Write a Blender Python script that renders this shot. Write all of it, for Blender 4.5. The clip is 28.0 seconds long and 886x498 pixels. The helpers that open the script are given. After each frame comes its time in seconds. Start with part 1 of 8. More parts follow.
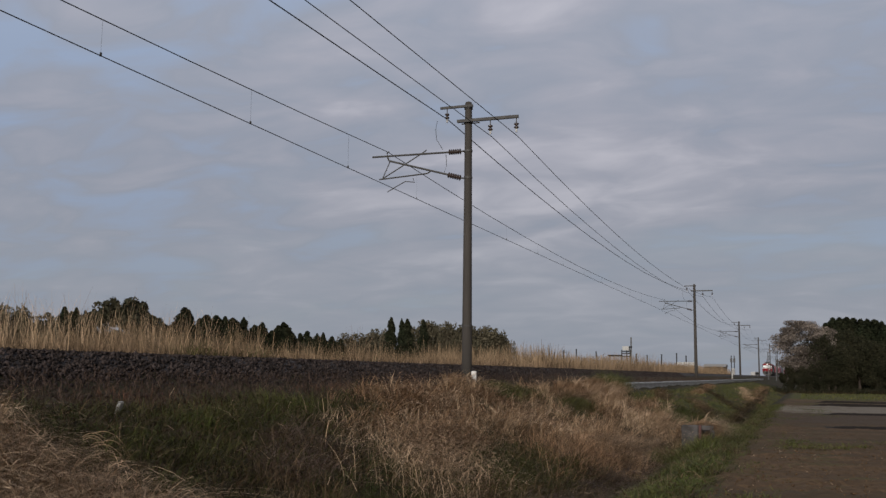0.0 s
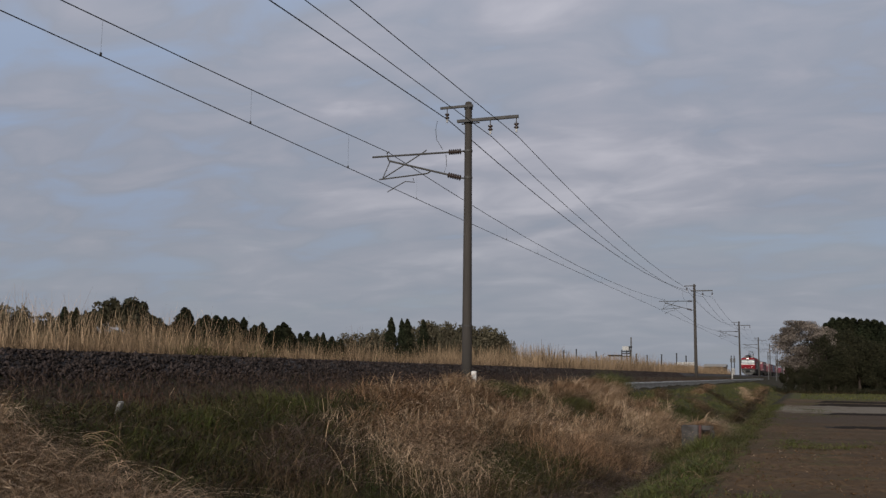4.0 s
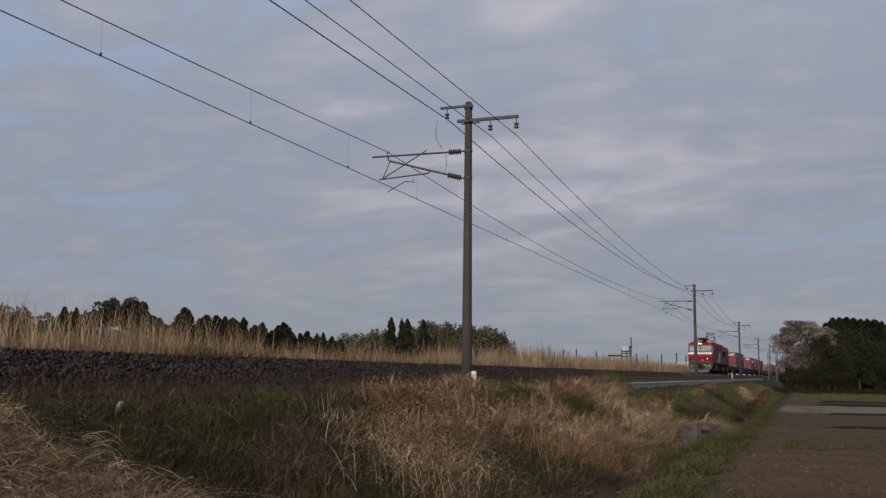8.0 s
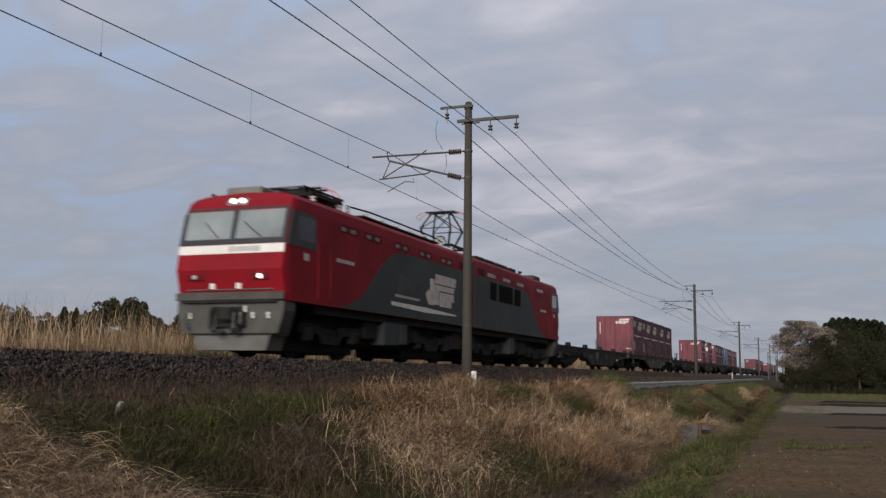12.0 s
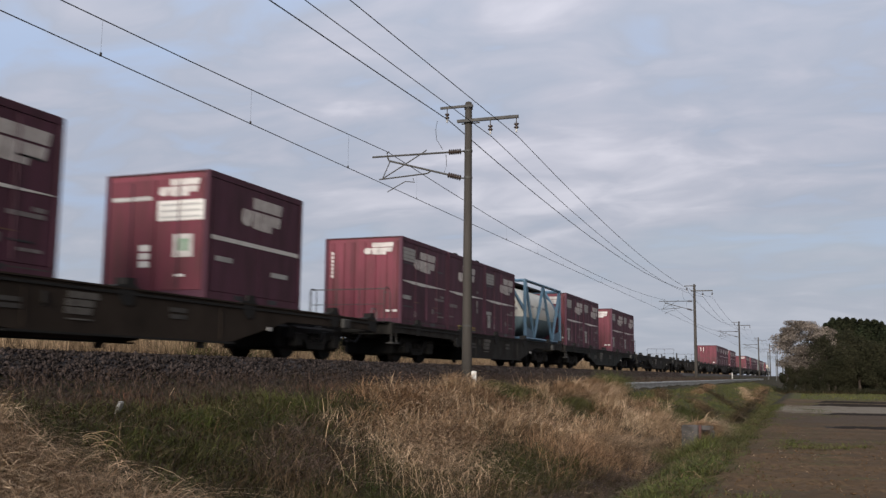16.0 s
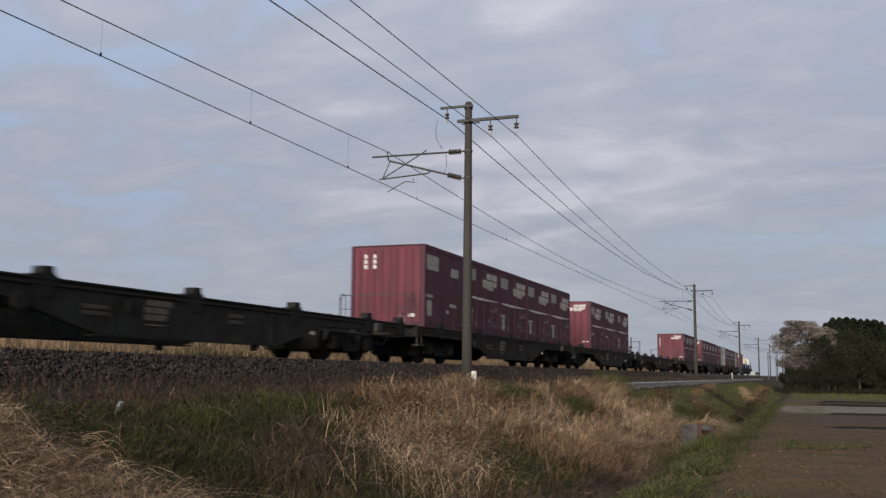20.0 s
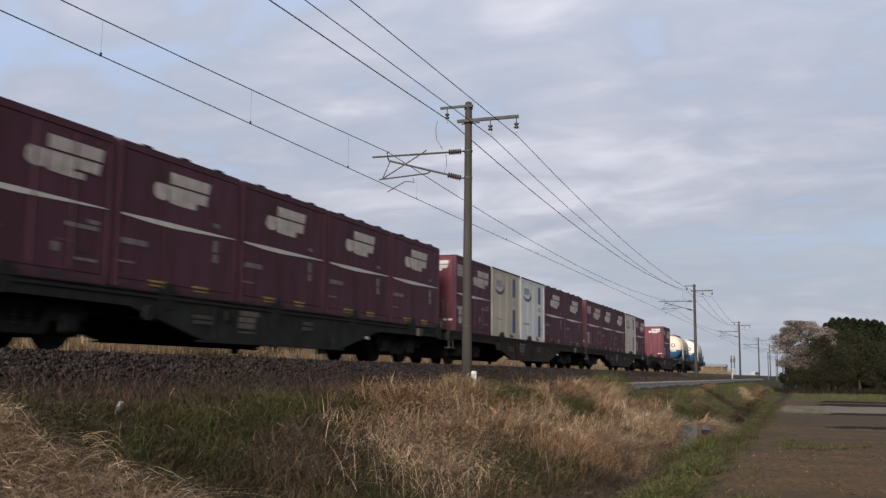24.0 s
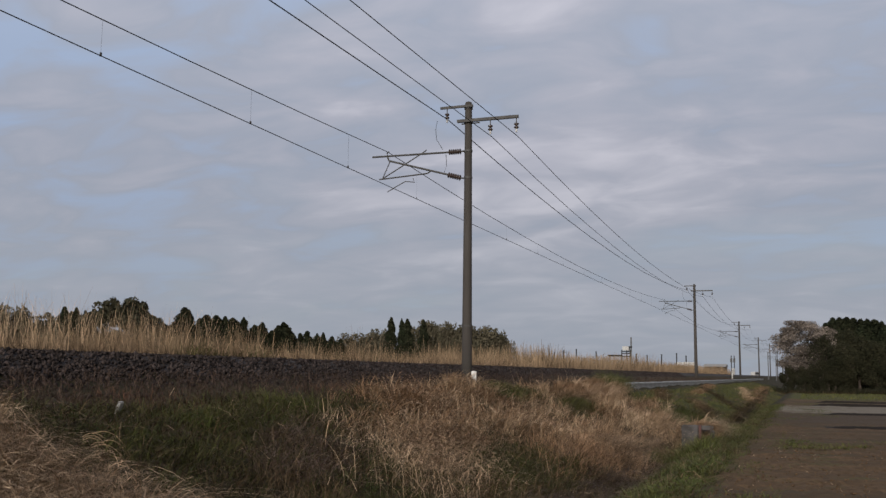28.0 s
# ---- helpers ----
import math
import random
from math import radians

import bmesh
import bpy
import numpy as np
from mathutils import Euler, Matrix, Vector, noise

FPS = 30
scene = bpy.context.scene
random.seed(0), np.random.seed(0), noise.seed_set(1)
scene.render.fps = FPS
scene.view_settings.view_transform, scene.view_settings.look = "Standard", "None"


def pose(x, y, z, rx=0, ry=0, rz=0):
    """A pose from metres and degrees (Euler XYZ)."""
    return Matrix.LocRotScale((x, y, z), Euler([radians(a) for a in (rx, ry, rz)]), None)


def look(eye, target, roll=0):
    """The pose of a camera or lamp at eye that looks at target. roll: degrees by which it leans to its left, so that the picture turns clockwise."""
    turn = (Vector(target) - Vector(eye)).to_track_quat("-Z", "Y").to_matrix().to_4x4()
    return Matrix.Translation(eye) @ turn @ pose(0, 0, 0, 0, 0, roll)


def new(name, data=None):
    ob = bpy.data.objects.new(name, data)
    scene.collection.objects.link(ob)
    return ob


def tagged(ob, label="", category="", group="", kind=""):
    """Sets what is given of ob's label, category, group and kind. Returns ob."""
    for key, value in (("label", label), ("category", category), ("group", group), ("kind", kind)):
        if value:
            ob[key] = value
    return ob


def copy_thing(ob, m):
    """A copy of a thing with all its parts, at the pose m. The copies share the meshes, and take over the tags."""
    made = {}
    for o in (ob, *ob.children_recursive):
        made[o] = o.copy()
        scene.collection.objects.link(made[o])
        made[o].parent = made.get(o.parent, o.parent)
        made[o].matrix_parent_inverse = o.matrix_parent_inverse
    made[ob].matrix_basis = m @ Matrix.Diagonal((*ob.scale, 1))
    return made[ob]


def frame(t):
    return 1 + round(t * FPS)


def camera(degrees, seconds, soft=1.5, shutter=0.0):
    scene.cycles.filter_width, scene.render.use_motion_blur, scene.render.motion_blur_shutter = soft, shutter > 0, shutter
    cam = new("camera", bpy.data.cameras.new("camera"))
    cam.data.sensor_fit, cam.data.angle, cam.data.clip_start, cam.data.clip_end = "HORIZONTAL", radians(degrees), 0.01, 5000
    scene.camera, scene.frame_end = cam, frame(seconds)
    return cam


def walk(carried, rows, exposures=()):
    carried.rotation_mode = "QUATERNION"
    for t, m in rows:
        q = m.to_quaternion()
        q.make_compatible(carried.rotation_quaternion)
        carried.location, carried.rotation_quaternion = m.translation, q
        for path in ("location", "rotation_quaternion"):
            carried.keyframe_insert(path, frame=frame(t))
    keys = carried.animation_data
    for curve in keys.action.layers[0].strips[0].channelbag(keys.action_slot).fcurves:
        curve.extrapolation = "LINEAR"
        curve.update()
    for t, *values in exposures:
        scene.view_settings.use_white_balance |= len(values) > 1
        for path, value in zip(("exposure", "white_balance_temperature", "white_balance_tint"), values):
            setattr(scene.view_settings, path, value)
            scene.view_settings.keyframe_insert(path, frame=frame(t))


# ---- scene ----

# ---------------------------------------------------------------- camera
EYE = Vector((11.94, 0.0, -0.371))
YAW, TILT, LEAN = radians(20.584), radians(7.292), 0.588
WAY = Vector((-math.sin(YAW) * math.cos(TILT), math.cos(YAW) * math.cos(TILT), math.sin(TILT)))
cam = camera(48.94, 28.0, soft=1.4, shutter=0.22)
walk(cam, [(0.0, look(EYE, EYE + WAY, LEAN)), (28.0, look(EYE, EYE + WAY, LEAN))],
     exposures=[(0.0, 0.0), (10.5, 0.0), (12.0, 0.25), (13.0, 0.52), (14.5, 0.6), (15.0, 0.44), (16.0, 0.55), (17.0, 0.6), (19.0, 0.32), (20.0, 0.36), (21.0, 0.58), (23.0, 0.6), (25.6, 0.68), (26.8, 0.40), (27.5, 0.28), (28.0, 0.22)])

# ---------------------------------------------------------------- sky and sun
SUN_EL, SUN_AZ = radians(17), radians(174)
world = bpy.data.worlds.new("sky")
scene.world = world
world.use_nodes = True


def build_sky():
    nt = world.node_tree
    nt.nodes.clear()
    N, L = nt.nodes.new, nt.links.new
    out = N("ShaderNodeOutputWorld")
    sky = N("ShaderNodeTexSky")
    sky.sky_type = "NISHITA"
    sky.sun_disc = False
    sky.sun_elevation, sky.sun_rotation = SUN_EL, SUN_AZ
    clear = N("ShaderNodeBackground")
    clear.inputs["Strength"].default_value = 0.10
    L(sky.outputs[0], clear.inputs["Color"])
    tc = N("ShaderNodeTexCoord")
    sep = N("ShaderNodeSeparateXYZ")
    L(tc.outputs["Generated"], sep.inputs[0])
    add = N("ShaderNodeMath")
    add.operation = "MAXIMUM"
    add.inputs[1].default_value = 0.0
    L(sep.outputs["Z"], add.inputs[0])
    add2 = N("ShaderNodeMath")
    add2.operation = "ADD"
    add2.inputs[1].default_value = 0.22
    L(add.outputs[0], add2.inputs[0])
    div = N("ShaderNodeVectorMath")
    div.operation = "DIVIDE"
    comb = N("ShaderNodeCombineXYZ")
    for k in range(2):
        L(add2.outputs[0], comb.inputs[k])
    comb.inputs[2].default_value = 1.0
    L(tc.outputs["Generated"], div.inputs[0])
    L(comb.outputs[0], div.inputs[1])
    mp = N("ShaderNodeMapping")
    mp.inputs["Rotation"].default_value = (0, 0, radians(-32))
    mp.inputs["Scale"].default_value = (0.85, 1.30, 0.0)
    L(div.outputs[0], mp.inputs["Vector"])
    n1 = N("ShaderNodeTexNoise")
    n1.inputs["Scale"].default_value = 1.15
    n1.inputs["Detail"].default_value = 5
    n1.inputs["Roughness"].default_value = 0.50
    n1.inputs["Distortion"].default_value = 0.55
    n2 = N("ShaderNodeTexNoise")
    n2.inputs["Scale"].default_value = 4.2
    n2.inputs["Detail"].default_value = 5
    n2.inputs["Roughness"].default_value = 0.50
    n2.inputs["Distortion"].default_value = 0.5
    L(mp.outputs[0], n1.inputs["Vector"])
    L(mp.outputs[0], n2.inputs["Vector"])
    mixn = N("ShaderNodeMix")
    mixn.inputs[0].default_value = 0.47
    L(n1.outputs[0], mixn.inputs[2])
    L(n2.outputs[0], mixn.inputs[3])
    # thinner cloud in two directions, where blue shows between the banks
    last = mixn.outputs[0]
    for way, c0, c1, deep in (((-0.687, 0.675, 0.271), 0.950, 0.998, 0.095), ((0.06, 0.921, 0.385), 0.955, 0.999, 0.10)):
        dot = N("ShaderNodeVectorMath")
        dot.operation = "DOT_PRODUCT"
        dot.inputs[1].default_value = way
        L(tc.outputs["Generated"], dot.inputs[0])
        gap = N("ShaderNodeMapRange")
        gap.interpolation_type = "SMOOTHSTEP"
        for k, v in ((1, c0), (2, c1), (3, 0.0), (4, deep)):
            gap.inputs[k].default_value = v
        L(dot.outputs["Value"], gap.inputs[0])
        less = N("ShaderNodeMath")
        less.operation = "SUBTRACT"
        L(last, less.inputs[0])
        L(gap.outputs[0], less.inputs[1])
        last = less.outputs[0]
    ramp = N("ShaderNodeValToRGB")
    r = ramp.color_ramp
    r.elements[0].position, r.elements[0].color = 0.34, (0.298, 0.366, 0.500, 1)
    r.elements[1].position, r.elements[1].color = 0.64, (0.492, 0.490, 0.552, 1)
    e = r.elements.new(0.43)
    e.color = (0.302, 0.331, 0.404, 1)
    e = r.elements.new(0.52)
    e.color = (0.358, 0.371, 0.438, 1)
    L(last, ramp.inputs[0])
    cloud = N("ShaderNodeBackground")
    high = N("ShaderNodeMapRange")
    high.inputs[1].default_value, high.inputs[2].default_value = 0.0, 0.42
    high.inputs[3].default_value, high.inputs[4].default_value = 0.80, 1.12
    L(sep.outputs["Z"], high.inputs[0])
    # sky dimmed towards +x, out of view, to shade the near side of the train
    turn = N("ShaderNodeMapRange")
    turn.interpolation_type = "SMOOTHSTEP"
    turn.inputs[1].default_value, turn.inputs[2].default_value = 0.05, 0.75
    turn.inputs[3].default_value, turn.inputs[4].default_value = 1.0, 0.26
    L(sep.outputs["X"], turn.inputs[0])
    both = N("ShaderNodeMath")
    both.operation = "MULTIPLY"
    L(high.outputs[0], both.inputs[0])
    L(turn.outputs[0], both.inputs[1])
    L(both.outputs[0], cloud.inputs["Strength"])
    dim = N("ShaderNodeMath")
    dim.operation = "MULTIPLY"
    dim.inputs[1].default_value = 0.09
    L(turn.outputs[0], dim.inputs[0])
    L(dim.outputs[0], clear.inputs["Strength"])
    # even blue-grey haze towards the horizon
    low = N("ShaderNodeMapRange")
    low.interpolation_type = "SMOOTHSTEP"
    for k, v in ((1, 0.02), (2, 0.24), (3, 0.66), (4, 0.0)):
        low.inputs[k].default_value = v
    L(sep.outputs["Z"], low.inputs[0])
    haze = N("ShaderNodeMix")
    haze.data_type = "RGBA"
    haze.inputs[7].default_value = (0.345, 0.380, 0.436, 1)
    L(low.outputs[0], haze.inputs[0])
    L(ramp.outputs[0], haze.inputs[6])
    L(haze.outputs[2], cloud.inputs["Color"])
    cover = N("ShaderNodeMapRange")
    cover.inputs[1].default_value, cover.inputs[2].default_value = 0.30, 0.46
    cover.inputs[3].default_value, cover.inputs[4].default_value = 0.93, 1.0
    L(n1.outputs[0], cover.inputs[0])
    mix = N("ShaderNodeMixShader")
    L(cover.outputs[0], mix.inputs[0])
    L(clear.outputs[0], mix.inputs[1])
    L(cloud.outputs[0], mix.inputs[2])
    L(mix.outputs[0], out.inputs[0])


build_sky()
sun = new("sun", bpy.data.lights.new("sun", "SUN"))
sun.data.energy, sun.data.angle, sun.data.color = 3.0, radians(30), (1.0, 0.93, 0.84)
sun.matrix_world = look((0, 0, 0), (-math.sin(SUN_AZ) * math.cos(SUN_EL), -math.cos(SUN_AZ) * math.cos(SUN_EL), -math.sin(SUN_EL)))

# ---------------------------------------------------------------- materials


def shade(name, color, rough=0.7, metal=0.0, second=None, scale=6.0, bump=0.15, fine=60.0, stretch=(1, 1, 1), rand=0.0, island=0.0, spread=0.5, spec=0.5, amount=1.0, coords="Object"):
    """A painted or natural surface: two scales of variation, relief, and random tone from piece to piece."""
    m = bpy.data.materials.new(name)
    m.use_nodes = True
    nt = m.node_tree
    N, L = nt.nodes.new, nt.links.new
    b = nt.nodes["Principled BSDF"]
    b.inputs["Metallic"].default_value = metal
    b.inputs["Specular IOR Level"].default_value = spec
    second = second or tuple(c * 0.72 for c in color)
    tc, mp = N("ShaderNodeTexCoord"), N("ShaderNodeMapping")
    mp.inputs["Scale"].default_value = stretch
    if coords == "World":
        L(N("ShaderNodeNewGeometry").outputs["Position"], mp.inputs[0])
    else:
        L(tc.outputs["Object"], mp.inputs[0])
    big, small = N("ShaderNodeTexNoise"), N("ShaderNodeTexNoise")
    big.inputs["Scale"].default_value, big.inputs["Detail"].default_value = scale, 5
    small.inputs["Scale"].default_value, small.inputs["Detail"].default_value = fine, 3
    L(mp.outputs[0], big.inputs["Vector"])
    L(mp.outputs[0], small.inputs["Vector"])
    rng = N("ShaderNodeMapRange")
    rng.inputs[1].default_value, rng.inputs[2].default_value = 0.5 - spread / 2, 0.5 + spread / 2
    rng.inputs[4].default_value = amount
    L(big.outputs[0], rng.inputs[0])
    mix = N("ShaderNodeMix")
    mix.data_type = "RGBA"
    mix.inputs[6].default_value = (*color, 1)
    mix.inputs[7].default_value = (*second, 1)
    L(rng.outputs[0], mix.inputs[0])
    hsv = N("ShaderNodeHueSaturation")
    L(mix.outputs[2], hsv.inputs["Color"])
    val = N("ShaderNodeMapRange")
    val.inputs[3].default_value, val.inputs[4].default_value = 0.86, 1.14
    L(small.outputs[0], val.inputs[0])
    last = val.outputs[0]
    if rand or island:
        src = N("ShaderNodeObjectInfo").outputs["Random"] if rand else N("ShaderNodeNewGeometry").outputs["Random Per Island"]
        r2 = N("ShaderNodeMapRange")
        k = rand or island
        r2.inputs[3].default_value, r2.inputs[4].default_value = 1 - k, 1 + k
        L(src, r2.inputs[0])
        mul = N("ShaderNodeMath")
        mul.operation = "MULTIPLY"
        L(last, mul.inputs[0])
        L(r2.outputs[0], mul.inputs[1])
        last = mul.outputs[0]
    L(last, hsv.inputs["Value"])
    L(hsv.outputs[0], b.inputs["Base Color"])
    rr = N("ShaderNodeMapRange")
    rr.inputs[3].default_value, rr.inputs[4].default_value = max(0.03, rough - 0.1), min(1, rough + 0.1)
    L(big.outputs[0], rr.inputs[0])
    L(rr.outputs[0], b.inputs["Roughness"])
    if bump:
        bp = N("ShaderNodeBump")
        bp.inputs["Strength"].default_value = bump
        bp.inputs["Distance"].default_value = 0.02
        L(small.outputs[0], bp.inputs["Height"])
        L(bp.outputs[0], b.inputs["Normal"])
    return m


def leafy(name, color, second, island=0.3, rough=0.8):
    """Grass and leaves: tone changes from blade to blade and from patch to patch."""
    return shade(name, color, rough, 0, second, 0.55, 0, 9.0, (1, 1, 1), 0, island, 0.35, 0.15, 1.0, "World")


def glow(name, color, strength):
    m = bpy.data.materials.new(name)
    m.use_nodes = True
    b = m.node_tree.nodes["Principled BSDF"]
    b.inputs["Base Color"].default_value = (*color, 1)
    b.inputs["Emission Color"].default_value = (*color, 1)
    b.inputs["Emission Strength"].default_value = strength
    return m


def mat_ground():
    """Soil, verge and ploughed field on the one sheet of ground."""
    m = bpy.data.materials.new("ground")
    m.use_nodes = True
    nt = m.node_tree
    N, L = nt.nodes.new, nt.links.new
    b = nt.nodes["Principled BSDF"]
    b.inputs["Roughness"].default_value = 0.95
    b.inputs["Specular IOR Level"].default_value = 0.15
    g = N("ShaderNodeNewGeometry")
    sep = N("ShaderNodeSeparateXYZ")
    L(g.outputs["Position"], sep.inputs[0])

    def noise_at(scale, detail, sx=1, sy=1):
        mp, n = N("ShaderNodeMapping"), N("ShaderNodeTexNoise")
        mp.inputs["Scale"].default_value = (sx, sy, 1)
        n.inputs["Scale"].default_value, n.inputs["Detail"].default_value = scale, detail
        L(g.outputs["Position"], mp.inputs[0])
        L(mp.outputs[0], n.inputs["Vector"])
        return n.outputs[0]

    def mixc(f, a, c):
        x = N("ShaderNodeMix")
        x.data_type = "RGBA"
        L(f, x.inputs[0])
        for k, v in ((6, a), (7, c)):
            if isinstance(v, tuple):
                x.inputs[k].default_value = (*v, 1)
            else:
                L(v, x.inputs[k])
        return x.outputs[2]

    def span(v, lo, hi, a=0.0, c=1.0):
        x = N("ShaderNodeMapRange")
        for k, q in ((1, lo), (2, hi), (3, a), (4, c)):
            x.inputs[k].default_value = q
        L(v, x.inputs[0])
        return x.outputs[0]

    def calc(op, a, c):
        x = N("ShaderNodeMath")
        x.operation = op
        for k, v in ((0, a), (1, c)):
            if isinstance(v, (int, float)):
                x.inputs[k].default_value = v
            else:
                L(v, x.inputs[k])
        return x.outputs[0]

    verge = mixc(span(noise_at(0.6, 6), 0.38, 0.62), (0.024, 0.025, 0.010), (0.052, 0.038, 0.022))
    clods = mixc(span(noise_at(9.0, 7), 0.35, 0.65), (0.078, 0.048, 0.026), (0.136, 0.086, 0.047))
    clods = mixc(span(noise_at(0.35, 4, 0.4, 2.2), 0.4, 0.65), clods, (0.072, 0.050, 0.030))
    clods = mixc(calc("MULTIPLY", span(noise_at(1.6, 6, 0.5, 2.0), 0.56, 0.68), 0.55), clods, (0.074, 0.074, 0.030))
    # plots across the field: straw-pale wet strips, dark soil, green crop
    yy = calc("ADD", sep.outputs["Y"], calc("MULTIPLY", calc("SUBTRACT", noise_at(0.15, 3), 0.5), 2.2))
    pale = calc("MULTIPLY", span(noise_at(0.5, 5, 0.12, 1.6), 0.30, 0.52), calc("MULTIPLY", span(yy, 46.4, 47.2), span(yy, 58.0, 59.0, 1, 0)))
    dark = calc("MULTIPLY", span(yy, 36, 37.5), span(yy, 46, 47.5, 1, 0))
    green = calc("MULTIPLY", span(yy, 73, 77), span(yy, 106, 110, 1, 0))
    soil = mixc(dark, clods, (0.074, 0.053, 0.036))
    soil = mixc(pale, soil, (0.185, 0.160, 0.125))
    soil = mixc(calc("MULTIPLY", green, span(noise_at(0.3, 5, 0.3, 2), 0.35, 0.55)), soil, (0.072, 0.078, 0.024))
    far = span(noise_at(0.02, 4), 0.4, 0.6)
    left = mixc(far, (0.16, 0.125, 0.07), (0.075, 0.080, 0.035))
    edge = calc("ADD", sep.outputs["X"], calc("MULTIPLY", calc("SUBTRACT", noise_at(0.8, 5), 0.5), 1.3))
    c = mixc(span(edge, 10.15, 10.5), verge, soil)
    c = mixc(span(sep.outputs["X"], -5.0, -3.0, 1, 0), c, left)
    L(c, b.inputs["Base Color"])
    bp = N("ShaderNodeBump")
    bp.inputs["Strength"].default_value, bp.inputs["Distance"].default_value = 0.7, 0.06
    L(noise_at(7.0, 8), bp.inputs["Height"])
    L(bp.outputs[0], b.inputs["Normal"])
    return m


M = {}
M["ground"] = mat_ground()
M["ballast"] = shade("ballast", (0.034, 0.026, 0.025), 0.9, 0, (0.020, 0.015, 0.015), 3.0, 0.9, 45.0, coords="World")
M["stone"] = shade("ballast_stone", (0.048, 0.037, 0.034), 0.92, 0, (0.028, 0.021, 0.019), 2.0, 0.3, 60.0, island=0.75, spec=0.2, coords="World")
# soil darkened to draw the shadow lines of the plot edges
M["wet_soil"] = shade("wet_soil", (0.020, 0.015, 0.012), 0.95, 0, (0.011, 0.009, 0.008), 1.5, 0.5, 20.0, spec=0.2, coords="World")
M["clod"] = shade("soil_clod", (0.110, 0.070, 0.041), 0.95, 0, (0.084, 0.052, 0.030), 2.0, 0.3, 60.0, island=0.25, spec=0.1, coords="World")
M["rail"] = shade("rail_steel", (0.13, 0.075, 0.05), 0.6, 0.6, (0.06, 0.035, 0.025), 4, 0.2)
M["concrete"] = shade("concrete", (0.34, 0.33, 0.31), 0.85, 0, (0.22, 0.21, 0.19), 2.5, 0.3, 40, rand=0.08)
M["trough"] = shade("grey_trough_concrete", (0.35, 0.355, 0.36), 0.9, 0, (0.28, 0.28, 0.275), 1.2, 0.3, 40, rand=0.06)
M["arm"] = shade("weathered_arm_steel", (0.075, 0.072, 0.068), 0.7, 0.2, (0.045, 0.042, 0.040), 5, 0.15)
M["old_concrete"] = shade("old_concrete", (0.092, 0.083, 0.082), 0.9, 0, (0.024, 0.021, 0.017), 5, 0.5, 40)
M["pole"] = shade("pole_concrete", (0.055, 0.047, 0.041), 0.88, 0, (0.031, 0.027, 0.023), 1.6, 0.25, 30, (1, 1, 0.25), rand=0.08)
M["steel"] = shade("galvanised_steel", (0.20, 0.20, 0.20), 0.55, 0.6, (0.12, 0.12, 0.12), 5, 0.1)
M["wire"] = shade("wire", (0.035, 0.033, 0.032), 0.6, 0.3)
M["porcelain"] = shade("insulator_brown", (0.05, 0.035, 0.03), 0.3)
M["porcelain_white"] = shade("insulator_pale", (0.55, 0.54, 0.52), 0.3)
M["white"] = shade("white_paint", (0.72, 0.70, 0.68), 0.55, 0, (0.55, 0.53, 0.50), 2.0, 0.05)
M["mark_white"] = shade("weathered_white_mark", (0.62, 0.59, 0.57), 0.6, 0, (0.36, 0.32, 0.31), 5.0, 0.05, spread=0.45)
M["red"] = shade("loco_red", (0.235, 0.007, 0.015), 0.55, 0, (0.155, 0.009, 0.014), 1.1, 0.03, spec=0.12)
M["loco_grey"] = shade("loco_grey", (0.050, 0.056, 0.058), 0.5, 0, (0.036, 0.040, 0.040), 0.7, 0.04, spec=0.12)
M["skirt_grey"] = shade("skirt_grey", (0.070, 0.069, 0.064), 0.75, 0, (0.030, 0.028, 0.025), 1.8, 0.1)
M["plough_grey"] = shade("plough_grey", (0.125, 0.122, 0.118), 0.75, 0, (0.06, 0.057, 0.053), 1.6, 0.1)
M["roof_grey"] = shade("roof_unit_grey", (0.16, 0.15, 0.14), 0.75, 0, (0.11, 0.10, 0.092), 1.6, 0.1)
M["black"] = shade("black_trim", (0.022, 0.022, 0.024), 0.45)
M["intake"] = shade("intake_black", (0.008, 0.008, 0.009), 0.8, spec=0.1)
M["vent_red"] = shade("vent_dark_red", (0.10, 0.012, 0.018), 0.7, spec=0.1)
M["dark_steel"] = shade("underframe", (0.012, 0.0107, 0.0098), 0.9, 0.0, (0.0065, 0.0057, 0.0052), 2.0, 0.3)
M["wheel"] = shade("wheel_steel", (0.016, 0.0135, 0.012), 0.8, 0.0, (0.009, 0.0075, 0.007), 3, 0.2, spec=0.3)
M["wagon"] = shade("wagon_paint", (0.038, 0.037, 0.034), 0.88, 0, (0.019, 0.015, 0.013), 2.2, 0.2, spec=0.2, stretch=(1, 1, 0.6), spread=0.4)
M["wagon_green"] = shade("wagon_paint_green_black", (0.034, 0.039, 0.038), 0.85, 0, (0.017, 0.015, 0.014), 2.2, 0.15, spec=0.2)
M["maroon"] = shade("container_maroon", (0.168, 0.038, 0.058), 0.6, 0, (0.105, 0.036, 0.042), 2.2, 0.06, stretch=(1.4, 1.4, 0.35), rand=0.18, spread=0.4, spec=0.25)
# the same maroon, darkened for the shade on the container sides
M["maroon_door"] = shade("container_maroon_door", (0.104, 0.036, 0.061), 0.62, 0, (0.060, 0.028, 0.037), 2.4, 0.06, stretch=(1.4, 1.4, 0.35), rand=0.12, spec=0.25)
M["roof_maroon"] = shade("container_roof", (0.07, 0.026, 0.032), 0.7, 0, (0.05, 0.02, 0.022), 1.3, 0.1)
M["cream"] = shade("container_cream", (0.62, 0.585, 0.48), 0.5, 0, (0.46, 0.42, 0.32), 1.6, 0.05, stretch=(1.3, 1.3, 0.25), spread=0.45)
